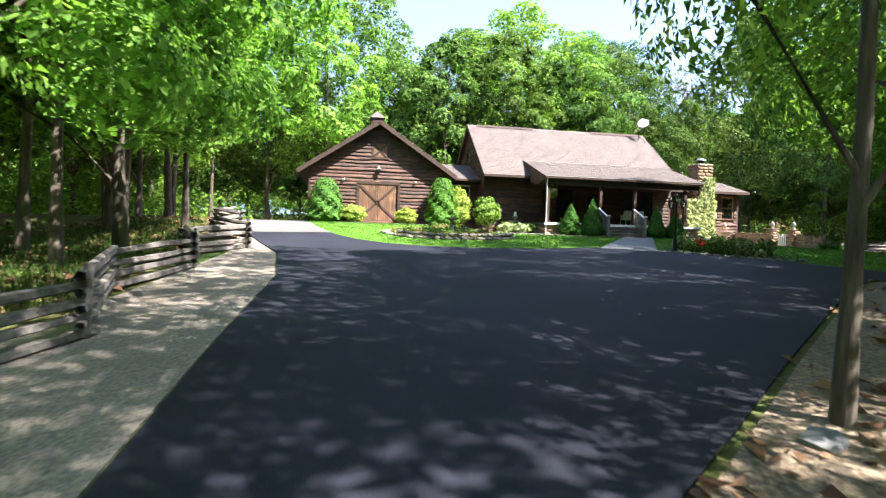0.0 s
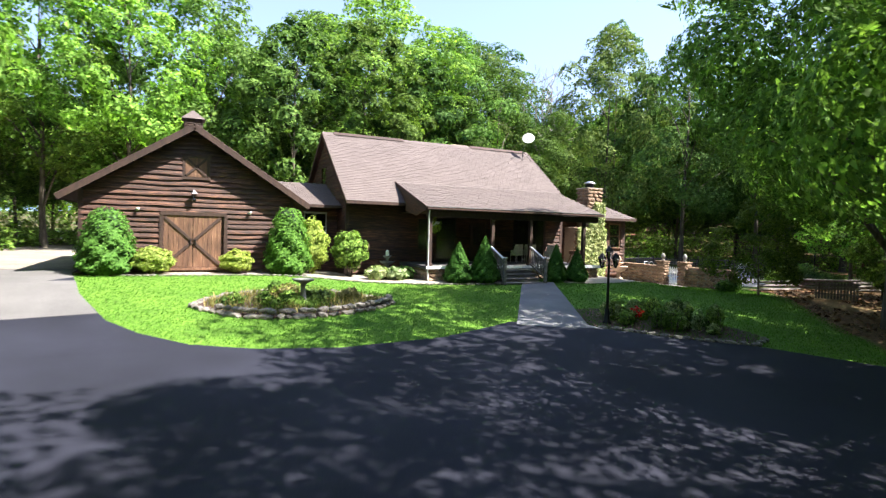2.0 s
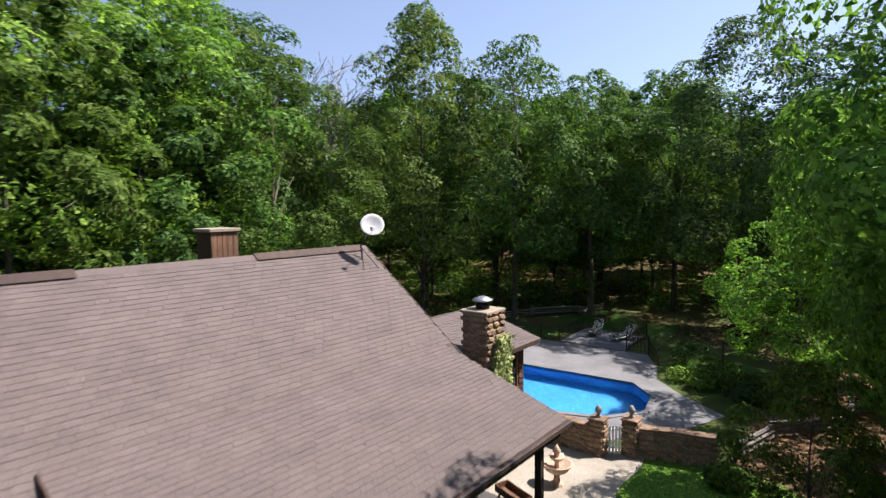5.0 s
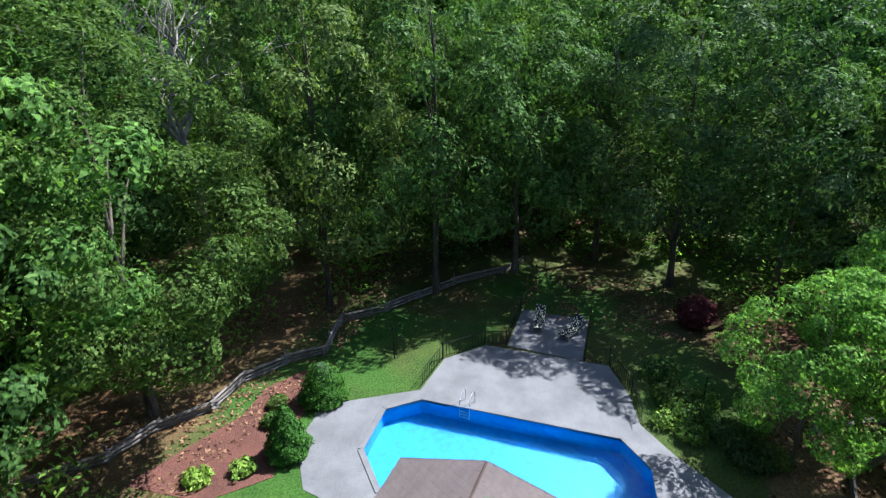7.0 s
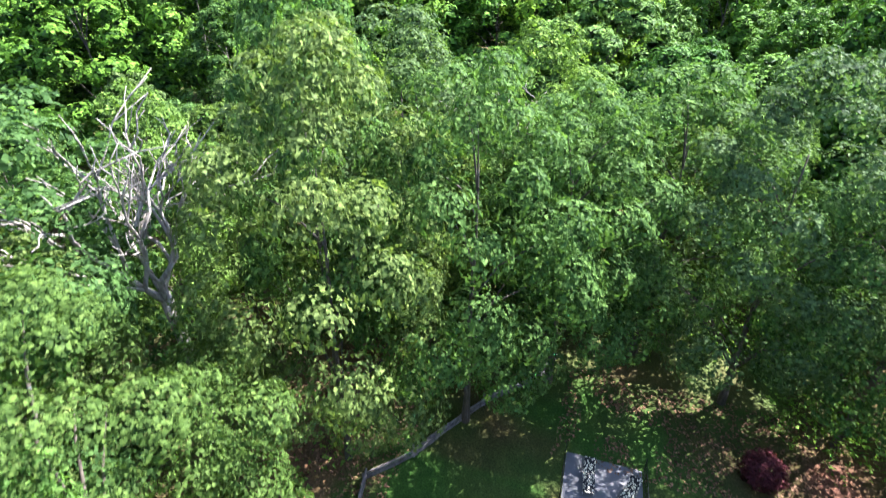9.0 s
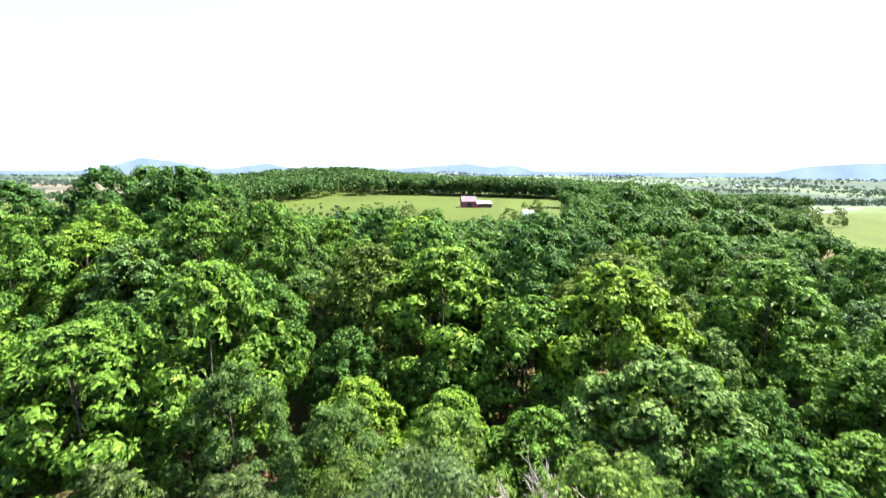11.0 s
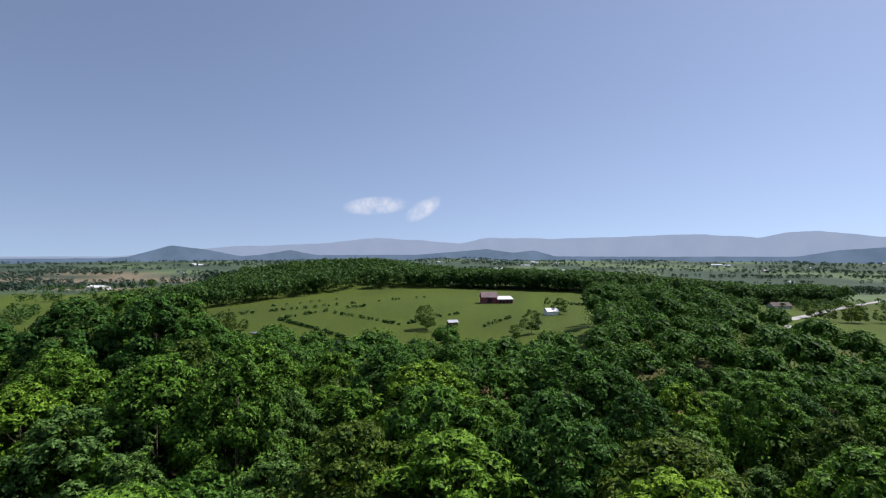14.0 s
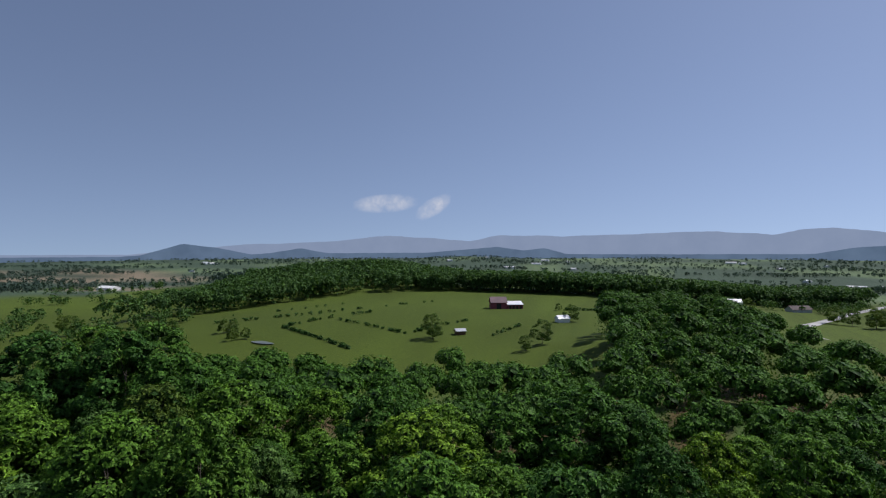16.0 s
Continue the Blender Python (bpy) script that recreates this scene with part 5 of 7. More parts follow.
def garage():
    t = thing("garage", "dark brown plank-sided garage with a barn door", "garage")
    apex, eave = 6.55, 3.62
    slope = (apex - eave) / 4.43
    fw = part("wall", prism([(-10.1, 0.2), (-2.5, 0.2), (-2.5, 3.85), (-6.32, 6.35), (-10.1, 3.85)], 2.2, 2.42, "y"), LOG, t)
    siding(fw, (-10.1, 2.2, 0), (1, 0, 0), (0, -1, 0), 7.6, 0.95, 6.2, span=lambda z: (max(0, (z - 3.82) / slope), 7.6 - max(0, (z - 3.82) / slope)), holes=((2.75, 4.98, 0.9, 3.12), (3.38, 4.38, 4.5, 5.42)))
    for x, o in ((-10.1, -1), (-2.5, 1)):
        w = part("side_wall", box(min(x, x - o * 0.22), max(x, x - o * 0.22), 2.2, 11.0, 0.2, 3.85, 0), LOG, t)
        siding(w, (x, 2.2, 0), (0, 1, 0), (o, 0, 0), 8.8, 0.95, 3.9)
        part("corner_board", box(x - 0.08, x + 0.08, 2.11, 2.28, 0.75, 3.9), BEAM, t)
    part("back_wall", prism([(-10.1, 0.2), (-2.5, 0.2), (-2.5, 3.85), (-6.32, 6.35), (-10.1, 3.85)], 10.8, 11.0, "y"), LOG, t)
    fd = part("foundation", box(-10.12, -2.48, 2.17, 11.0, -0.2, 0.93, 0), MORTAR, t)
    stone_face(fd, (-10.1, 2.16), (-2.5, 2.16), 0.45, 0.95, (0, -1, 0), 0.3)
    rf = part("roof", prism([(-10.75, eave - 0.12), (-6.32, apex - 0.14), (-1.89, eave - 0.12), (-1.89, eave), (-6.32, apex), (-10.75, eave)], 1.68, 11.4, "y"), BEAM, t)
    k = math.hypot(4.43, apex - eave)
    shingled(rf, (-1.88, 1.66, eave), (0, 1, 0), (-4.43, 0, apex - eave), 9.76, k)
    shingled(rf, (-10.76, 11.42, eave), (0, -1, 0), (4.43, 0, apex - eave), 9.76, k)
    for x in (-10.78, -1.86):
        part("barge_board", bar((x, 1.64, eave - 0.08), (-6.32, 1.64, apex - 0.08), 0.05, 0.24), BEAM, rf)
        part("rake_trim", bar((x, 1.67, eave + 0.02), (-6.32, 1.67, apex + 0.02), 0.12, 0.03), BEAM, rf)
        part("fascia", box(x - 0.02, x + 0.02, 1.68, 11.4, eave - 0.16, eave), BEAM, rf)
    # barn door in two leaves with cross bracing
    fr = part("barn_door", box(-7.5, -5.08, 2.07, 2.15, 3.02, 3.16), BEAM, t, "weathered brown barn door with crossed braces")
    for x in (-7.46, -5.12):
        part("door_post", box(x - 0.07, x + 0.07, 2.08, 2.16, 0.92, 3.02), BEAM, fr)
    for leaf in range(2):
        x0 = -7.38 + leaf * 1.055
        lf = part("leaf", box(x0, x0 + 1.035, 2.135, 2.16, 0.98, 3.02, 0.004), WEATHERED, fr)
        for i in range(6):
            part("plank", box(x0 + i * 0.1725 + 0.004, x0 + (i + 1) * 0.1725 - 0.004, 2.108 + 0.003 * (i % 3), 2.135, 0.98, 3.02, 0.004), WEATHERED, lf)
        a, b = (x0 + 0.03, x0 + 1.0) if leaf == 0 else (x0 + 1.0, x0 + 0.03)
        part("brace", bar((a, 2.092, 2.95), (b, 2.092, 2.04), 0.03, 0.12), BEAM, lf)
        part("brace", bar((b, 2.092, 1.96), (a, 2.092, 1.05), 0.03, 0.12), BEAM, lf)
        part("handle", box(x0 + (0.93 if leaf == 0 else 0.06), x0 + (0.97 if leaf == 0 else 0.10), 2.05, 2.10, 1.85, 2.1), BLACK_METAL, lf)
    part("threshold", box(-7.6, -5.0, 2.0, 2.2, 0.86, 0.96), WEATHERED, fr)
    # loft door
    ld = part("loft_door", box(-6.62, -5.84, 2.11, 2.17, 4.56, 5.34), WEATHERED, t, "small loft door with crossed braces")
    for a, b in (((-6.6, 4.6), (-5.86, 5.3)), ((-6.6, 5.3), (-5.86, 4.6))):
        part("brace", bar((a[0], 2.09, a[1]), (b[0], 2.09, b[1]), 0.03, 0.09), BEAM, ld)
    for x in (-6.68, -5.78):
        part("jamb", box(x - 0.05, x + 0.05, 2.1, 2.17, 4.5, 5.4), BEAM, ld)
    for z in (4.5, 5.36):
        part("trim", box(-6.75, -5.7, 2.095, 2.17, z - 0.05, z + 0.05), BEAM, ld)
    # cupola
    cp = part("cupola", box(-6.68, -5.96, 4.15, 4.87, 6.2, 7.16), BEAM, t, "small louvred cupola with a hipped cap")
    for i in range(4):
        part("louvre", box(-6.62, -6.02, 4.12, 4.15, 6.8 + i * 0.09, 6.86 + i * 0.09), BEAM, cp)
    bm = bmesh.new()
    r = bmesh.ops.create_cone(bm, cap_ends=True, segments=4, radius1=0.66, radius2=0.03, depth=0.42, matrix=pose(-6.32, 4.51, 7.40, 0, 0, 45))
    part("cap", bm, SHINGLE_ONE, cp)
    return t


garage()


def wall_lantern(x, y, z):
    t = thing("wall_lantern", "black wall lantern above the barn door", "lamp", (x, y, z))
    part("bracket", box(-0.06, 0.06, -0.02, 0.06, -0.1, 0.2), BLACK_METAL, t)
    part("lantern_glass", lathe([(0.07, -0.12), (0.1, 0.1)], 6, at=(0, -0.16, 0.05)), GLASS, t)
    part("lantern_cap", lathe([(0.14, 0.15), (0.1, 0.2), (0.02, 0.3)], 6, at=(0, -0.16, 0.02)), METAL, t)
    part("arm", bar((0, 0.0, 0.12), (0, -0.16, 0.2), 0.025), BLACK_METAL, t)
    part("lantern_base", lathe([(0.03, -0.2), (0.09, -0.12)], 6, at=(0, -0.16, 0.05)), BLACK_METAL, t)
    return t


wall_lantern(-6.3, 2.12, 3.72)


def spot_lamp(x):
    t = thing("spot_lamp", "small white spot lamp on the garage wall", "lamp", (x, 2.12, 3.2), group="wall spots")
    part("base", lathe([(0.05, 0.0), (0.05, 0.03)], 10), WHITE, t)
    part("head", lathe([(0.03, -0.06), (0.07, 0.06), (0.065, 0.07)], 10, at=(0.05, -0.1, 0)), WHITE, t, smooth=True)
    part("arm", bar((0, 0.02, 0.02), (0.04, -0.1, 0), 0.02), WHITE, t)
    part("plate", box(-0.05, 0.05, 0.0, 0.03, -0.05, 0.05), WHITE, t)


spot_lamp(-8.3)
spot_lamp(-4.24)


def satellite_dish():
    t = thing("satellite_dish", "grey satellite dish on the roof ridge", "dish", (12.45, 7.0, 7.42))
    V, F = tubes([[(0.0, 0.0, -0.02, 0.025), (0.0, 0.05, 0.4, 0.025), (0.12, -0.1, 0.75, 0.022)]], 8)
    part("mast", mesh_of("mast", V, F, BLACK_METAL, True), None, t)
    for dx in (-0.35, 0.3):
        part("strut", bar((dx, -0.45, -0.32), (0.0, 0.04, 0.35), 0.022), BLACK_METAL, t)
    bm = bmesh.new()
    prof = [(0.02, 0.0), (0.16, 0.012), (0.28, 0.04), (0.38, 0.085), (0.37, 0.095), (0.27, 0.05), (0.02, 0.012)]
    lathe(prof, 24, bm)
    bmesh.ops.transform(bm, matrix=pose(0.12, -0.36, 1.05, 62, 0, -36), verts=bm.verts)
    part("reflector", bm, GREY_PAINT, t, "grey dish reflector", smooth=True)
    part("feed_arm", bar((0.12, -0.36, 0.85), (-0.30, -0.80, 0.95), 0.025), BLACK_METAL, t)
    part("receiver", box(-0.38, -0.26, -0.88, -0.77, 0.92, 1.05, 0.015), GREY_PAINT, t)


satellite_dish()


# ---- shrubs and beds ----
def leaf_heap(seed, n, size, shape, out=0.9, up=0.25):
    """Leaf cards over a closed form: shape(direction) gives the surface point."""
    rng = np.random.default_rng(seed)
    d = rng.normal(size=(n, 3))
    d /= np.linalg.norm(d, axis=1, keepdims=True)
    P = np.array([shape(v, rng) for v in d])
    N = d * out + rng.normal(size=(n, 3)) * 0.4 + np.array([0, 0, up])
    N /= np.linalg.norm(N, axis=1, keepdims=True)
    return kites(P, N, rng.uniform(0.6, 1.3, n) * size, rng)


def conifer_mesh(seed, h, r, n, size, material, blunt=0.0):
    """A dense clipped spruce: rings of sprays on a cone with a rounded foot."""
    rng = np.random.default_rng(seed)
    f = 1 - np.sqrt(rng.random(n) * 0.995)
    prof = np.minimum(1, (1 - f) ** max(0.3, 0.85 - 0.45 * blunt)) * np.minimum(1, 0.62 + f * 3.2)
    a = rng.random(n) * 2 * np.pi
    lump = 1 + 0.10 * np.sin(a * 5 + f * 17) + 0.08 * np.sin(a * 9 - f * 31 + seed) + 0.05 * rng.normal(size=n)
    rad = r * prof * lump * np.where(rng.random(n) < 0.8, 1, rng.uniform(0.6, 1, n))
    P = np.stack([rad * np.cos(a), rad * np.sin(a), 0.04 + f * h], 1)
    N = np.stack([np.cos(a), np.sin(a), np.full(n, 0.45)], 1) + rng.normal(size=(n, 3)) * 0.35
    N /= np.linalg.norm(N, axis=1, keepdims=True)
    V, F = kites(P, N, rng.uniform(0.6, 1.3, n) * size, rng)
    return quick_mesh("foliage", V, F, material)


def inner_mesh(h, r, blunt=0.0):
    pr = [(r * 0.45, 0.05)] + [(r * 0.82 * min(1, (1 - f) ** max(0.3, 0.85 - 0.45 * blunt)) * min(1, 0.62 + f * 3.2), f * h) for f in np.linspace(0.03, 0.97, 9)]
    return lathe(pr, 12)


# Dark green for the solid body that fills each evergreen.
DEEP_GREEN = surface("dark green inner body", [(0.3, (0.012, 0.03, 0.008)), (0.7, (0.03, 0.07, 0.014))], 14, 2, 0.95, 0.8, 0.04)


def spruce(x, y, h, r, label, group, blunt=0.0, seed=0, n=9000, material=None):
    t = thing("spruce", label, "shrub", (x, y, height(x, y) + 0.02), seed * 47, group)
    V, F = tubes([[(0, 0, -0.1, 0.06), (0, 0, h * 0.6, 0.03)]], 6)
    part("trunk", mesh_of("trunk", V, F, BARK, True), None, t)
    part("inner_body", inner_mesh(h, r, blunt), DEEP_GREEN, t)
    part("foliage", conifer_mesh(seed + 60, h, r, n, 0.10, material or NEEDLE, blunt), None, t)


for i, (x, y, h, r) in enumerate(((4.25, -0.5, 1.75, 0.68), (5.5, -0.62, 2.05, 0.72), (9.35, -0.72, 1.75, 0.55), (10.5, -0.85, 1.55, 0.56))):
    spruce(x, y, h, r, "small dense cone-shaped dwarf spruce by the porch", "dwarf spruces by the porch", 0.0, i)
spruce(-9.2, 1.45, 2.45, 0.95, "tall rounded evergreen at the garage corner", "evergreens by the garage", 1.3, 5, 11000, FRESH_NEEDLE)
spruce(-2.75, 1.35, 2.75, 0.9, "tall rounded evergreen at the garage corner", "evergreens by the garage", 1.2, 6, 11000, FRESH_NEEDLE)
spruce(21.8, 17.6, 2.7, 1.05, "plump cone-shaped evergreen beside the pool deck", "evergreens by the pool", 0.4, 7, 9000)
spruce(25.7, 18.3, 2.2, 1.25, "dark rounded evergreen beside the pool deck", "evergreens by the pool", 0.9, 8, 9000)


def shrub(x, y, z0, h, r, label, material, seed=0, size=0.10, n=4600, stems=5, name="shrub", group=""):
    t = thing(name, label, "shrub", (x, y, height(x, y) + 0.02), seed * 31, group)

    def form(d, rng):
        k = (1 + 0.14 * math.sin(5 * d[0] + seed) * math.cos(6 * d[1]) + 0.10 * math.sin(9 * d[2] + 3 * d[0])) * rng.uniform(0.72, 1.04)
        return (d[0] * r * k, d[1] * r * k, z0 + (h - z0) * (0.5 + 0.5 * d[2] * k))
    V, F = leaf_heap(seed + 7, n, size, form)
    part("leaves", quick_mesh("leaves", V, F, material), None, t)
    paths = []
    for i in range(stems):
        a = i * 2.4
        paths.append([(0.08 * math.cos(a), 0.08 * math.sin(a), -0.1, 0.03), (r * 0.35 * math.cos(a), r * 0.35 * math.sin(a), (z0 + h) * 0.4, 0.014), (r * 0.6 * math.cos(a), r * 0.6 * math.sin(a), h * 0.75, 0.01)])
    V, F = tubes(paths, 5)
    part("trunk", mesh_of("trunk", V, F, BARK, True), None, t)
    return t


shrub(-7.75, 1.4, 0.05, 0.98, 0.72, "low yellow-green mounded shrub beside the barn door", GOLD_LEAF, 1, group="golden shrubs")
shrub(-4.75, 1.45, 0.05, 0.9, 0.58, "low yellow-green mounded shrub beside the barn door", GOLD_LEAF, 2, group="golden shrubs")
shrub(-1.55, 2.6, 0.1, 2.35, 0.72, "tall light green shrub beside the link", GOLD_LEAF, 3, 0.12, 6500)
shrub(0.15, 2.35, 0.35, 2.0, 0.82, "loose green shrub on bare stems by the corner", LEAF_LIGHT, 4, 0.12, 6000, 7)
for i, (x, y, r) in enumerate(((1.05, 1.0, 0.55), (1.75, 0.75, 0.5), (2.35, 1.15, 0.5))):
    shrub(x, y, 0.0, 0.55, r, "clump of broad variegated hosta leaves", PALE_LEAF if i < 2 else LEAF, 10 + i, 0.24, 420, 0 + 2, "hosta", "hostas")
random.seed(31)
for i in range(44):
    x, y = random.uniform(5.6, 9.2), random.uniform(-10.6, -7.3)
    if y < -7.0 - (x - 4.4) * 1.25 or not inside(x, y, [(4.75, -8.7), (6.3, -10.5), (7.9, -11.75), (9.3, -11.0), (9.6, -8.5), (8.0, -6.6), (5.6, -6.4)]):
        continue
    shrub(x, y, 0.0, random.uniform(0.25, 0.75), random.uniform(0.16, 0.34), "leafy green perennial in the mulch bed", random.choice((LEAF, LEAF_LIGHT, LEAF_GREY, PALE_LEAF)), 120 + i, 0.10, 330, 3, "perennial", "perennials in the mulch bed")
RED_BLOOM = leafy("red bloom", (0.45, 0.02, 0.02), (0.65, 0.05, 0.03), 0.1, 0.2)
shrub(6.3, -8.9, 0.25, 0.6, 0.2, "small plant with bright red blooms", RED_BLOOM, 44, 0.07, 130, 3, "flowering_plant")
shrub(20.2, 18.8, 0.0, 0.5, 0.55, "spiky green daylily clump by the path", LEAF_LIGHT, 50, 0.3, 260, 2, "daylily", "daylilies")
shrub(19.0, 20.2, 0.0, 0.5, 0.6, "spiky green daylily clump by the path", LEAF_LIGHT, 51, 0.3, 260, 2, "daylily", "daylilies")
for i, (x, y, h, r) in enumerate(((23.2, 19.6, 0.5, 0.5), (24.4, 20.2, 0.5, 0.5), (30.4, 0.8, 1.1, 1.1), (31.8, 1.4, 1.1, 1.2), (29.8, -0.8, 0.9, 1.1), (33.6, 2.4, 1.2, 1.1), (28.6, -1.4, 0.8, 1.0), (19.6, -2.2, 0.6, 0.6))):
    shrub(x, y, 0.0, h, r, "low green bush by the pool deck", random.choice((LEAF, LEAF_GREY, LEAF_DARK)), 70 + i, 0.17, 1100, 3, "bush", "bushes by the pool deck")

PLUM_LEAF = leafy("dark plum leaf", (0.055, 0.016, 0.022), (0.13, 0.04, 0.05), 0.1, 0.3)
shrub(40.2, 0.6, 0.1, 2.0, 1.2, "dark plum-leaved shrub under the trees", PLUM_LEAF, 61, 0.17, 3200, 7)
for i, (x, y, r) in enumerate(((31.8, 2.0, 0.8), (31.0, 0.8, 0.9), (32.2, 0.2, 0.7), (30.0, -0.6, 0.9), (30.8, -1.8, 0.8), (29.3, 0.9, 0.7), (28.9, -2.2, 0.9), (29.9, 2.1, 0.6))):
    shrub(x, y, 0.0, 0.75, r, "low spreading green shrub in the bed by the deck", LEAF_LIGHT if i % 3 else LEAF, 70 + i, 0.13, 900, 4, group="shrubs in the pool bed")


IVY_LEAF = leafy("pale green ivy leaf with cream edges", (0.10, 0.17, 0.05), (0.46, 0.50, 0.27), 0.1, 0.3)


def ivy():
    """Ivy over the chimney."""
    rng = np.random.default_rng(17)
    P, N = [], []
    while len(P) < 9000:
        z = rng.uniform(-0.1, 4.6)
        if rng.random() < 0.62:
            x0, x1 = (14.5, 16.6) if z < 3.1 else (15.3 + (z - 3.1) * 0.3, 16.42)
            if z < 3.0 and rng.random() < 0.35 * (16.6 - x0) / 2 and rng.random() < 0.5:
                continue
            P.append((rng.uniform(x0, x1), 4.08 - abs(rng.normal()) * 0.1, z))
            N.append((0, -1, 0.3))
        else:
            P.append(((16.62 if z < 3.1 else 16.45) + abs(rng.normal()) * 0.1, rng.uniform(4.1, 5.1), z))
            N.append((1, 0, 0.3))
    P, N = np.array(P), np.array(N) + rng.normal(size=(len(P), 3)) * 0.4
    N /= np.linalg.norm(N, axis=1, keepdims=True)
    V, F = kites(P, N, rng.uniform(0.08, 0.2, len(P)), rng)
    t = thing("ivy", "green ivy climbing over the stone chimney", "climber")
    part("leaves", quick_mesh("leaves", V, F, IVY_LEAF), None, t)
    V, F = tubes([[(15.2 + i * 0.3, 4.1, -0.1, 0.02), (15.3 + i * 0.22, 4.08, 1.6, 0.015), (15.6 + i * 0.15, 4.1, 3.0, 0.01)] for i in range(4)], 5)
    part("trunk", mesh_of("trunk", V, F, BARK, True), None, t)


ivy()


ROCKS = [m.copy() for m in STONES]
for m in ROCKS:
    m.materials[0] = ROCK


def edging(name, line, label, size, closed=False, lift=0.0):
    t = thing(name, label, "stones")
    kinds = ROCKS
    pts = [Vector((*p, 0)) for p in line] + ([Vector((*line[0], 0))] if closed else [])
    for a, b in zip(pts, pts[1:]):
        d, s = b - a, 0.0
        while s < d.length:
            w = size * random.uniform(0.7, 1.4)
            p = a + d * min(1, (s + w / 2) / d.length)
            stone_at(t, (p.x + random.uniform(-0.04, 0.04), p.y + random.uniform(-0.04, 0.04), height(p.x, p.y) + lift + size * 0.12), w, size * random.uniform(0.6, 0.9), size * random.uniform(0.35, 0.55), math.degrees(math.atan2(d.y, d.x)) + random.uniform(-15, 15), kinds)
            s += w * 1.02


edging("bed_edging", [(-9.9, 1.0), (-6.0, 0.62), (-2.3, 0.42), (0.2, -0.12), (2.8, -0.85), (5.3, -1.12), (6.1, -1.2)], "low row of field stones edging the bed", 0.22)
edging("island_edging", ISLAND[::2], "ring of flat grey field stones round the island", 0.38, True)
edging("island_edging", [(p[0] * 0.96 - 0.13, p[1] * 0.96 - 0.17) for p in ISLAND[4:30:2]], "second course of flat field stones", 0.34, False, 0.16)
edging("mulch_edging", [(4.75, -8.85), (5.6, -9.75), (6.4, -10.65), (7.2, -11.3), (8.0, -11.85), (8.9, -11.4)], "row of dark rocks edging the mulch bed", 0.34)
edging("rock_edge", [(31.5, -4.2), (32.6, -5.6), (33.4, -7.0), (33.8, -8.5)], "heap of flat rocks edging the bank", 0.6)


def grasses(name, label, outline, n, h, colours, seed, avoid=()):
    """Thin upright blades over an area."""
    rng = np.random.default_rng(seed)
    xs, ys = [p[0] for p in outline], [p[1] for p in outline]
    V, F = [], []
    while len(F) < n:
        x, y = rng.uniform(min(xs), max(xs)), rng.uniform(min(ys), max(ys))
        if not inside(x, y, outline) or any(inside(x, y, q) for q in avoid):
            continue
        a, l = rng.random() * 6.28, h * rng.uniform(0.4, 1.1)
        z, w = height(x, y) + 0.03, 0.012 + 0.03 * h
        bx, by = math.cos(a), math.sin(a)
        k = len(V)
        V += [(x - by * w, y + bx * w, z), (x + by * w, y - bx * w, z), (x + bx * l * 0.35, y + by * l * 0.35, z + l)]
        F.append((k, k + 1, k + 2))
    me = quick_mesh(name, np.array(V), np.array(F), colours)
    return tagged(new(name, me), label, "grass", kind="stuff")


STRAW_LEAF = leafy("straw and green grass", (0.10, 0.13, 0.03), (0.36, 0.30, 0.14), 0.1, 0.3)
LAWN_LEAF = leafy("lawn blade", (0.0624, 0.1600, 0.0213), (0.1053, 0.2350, 0.0340), 0.05, 0.3)
grasses("island_grass", "low green perennial foliage", [(p[0] * 0.9 - 0.33, p[1] * 0.9 - 0.42) for p in ISLAND], 2200, 0.2, LEAF_GREY, 13)
random.seed(77)
for i in range(26):
    a, q = random.uniform(0, 6.28), random.random() ** 0.6
    shrub(-3.3 + 2.5 * q * math.cos(a), -4.35 + 1.25 * q * math.sin(a), 0.0, random.uniform(0.18, 0.42), random.uniform(0.2, 0.42), "low leafy perennial in the island bed", random.choice((LEAF, LEAF_GREY, STRAW_LEAF, LEAF_LIGHT)), 100 + i, 0.11, 380, 2, "perennial", "perennials in the island bed")
grasses("island_straw", "thin tangled straw-coloured grasses", [(p[0] * 0.93 - 0.23, p[1] * 0.93 - 0.3) for p in ISLAND], 1500, 0.3, STRAW_LEAF, 3)
grasses("lawn_grass", "short mown green grass blades", LAWN, 56000, 0.05, LAWN_LEAF, 4, (DRIVE, WALK, ISLAND, PATIO_LINE, BED))
grasses("ferns", "bright low ferns and weeds by the fence", [(-14.5, -24), (-12.6, -22), (-12.6, -14), (-14.5, -2), (-18, -2), (-19, -24)], 12000, 0.24, LEAF_MID, 5)


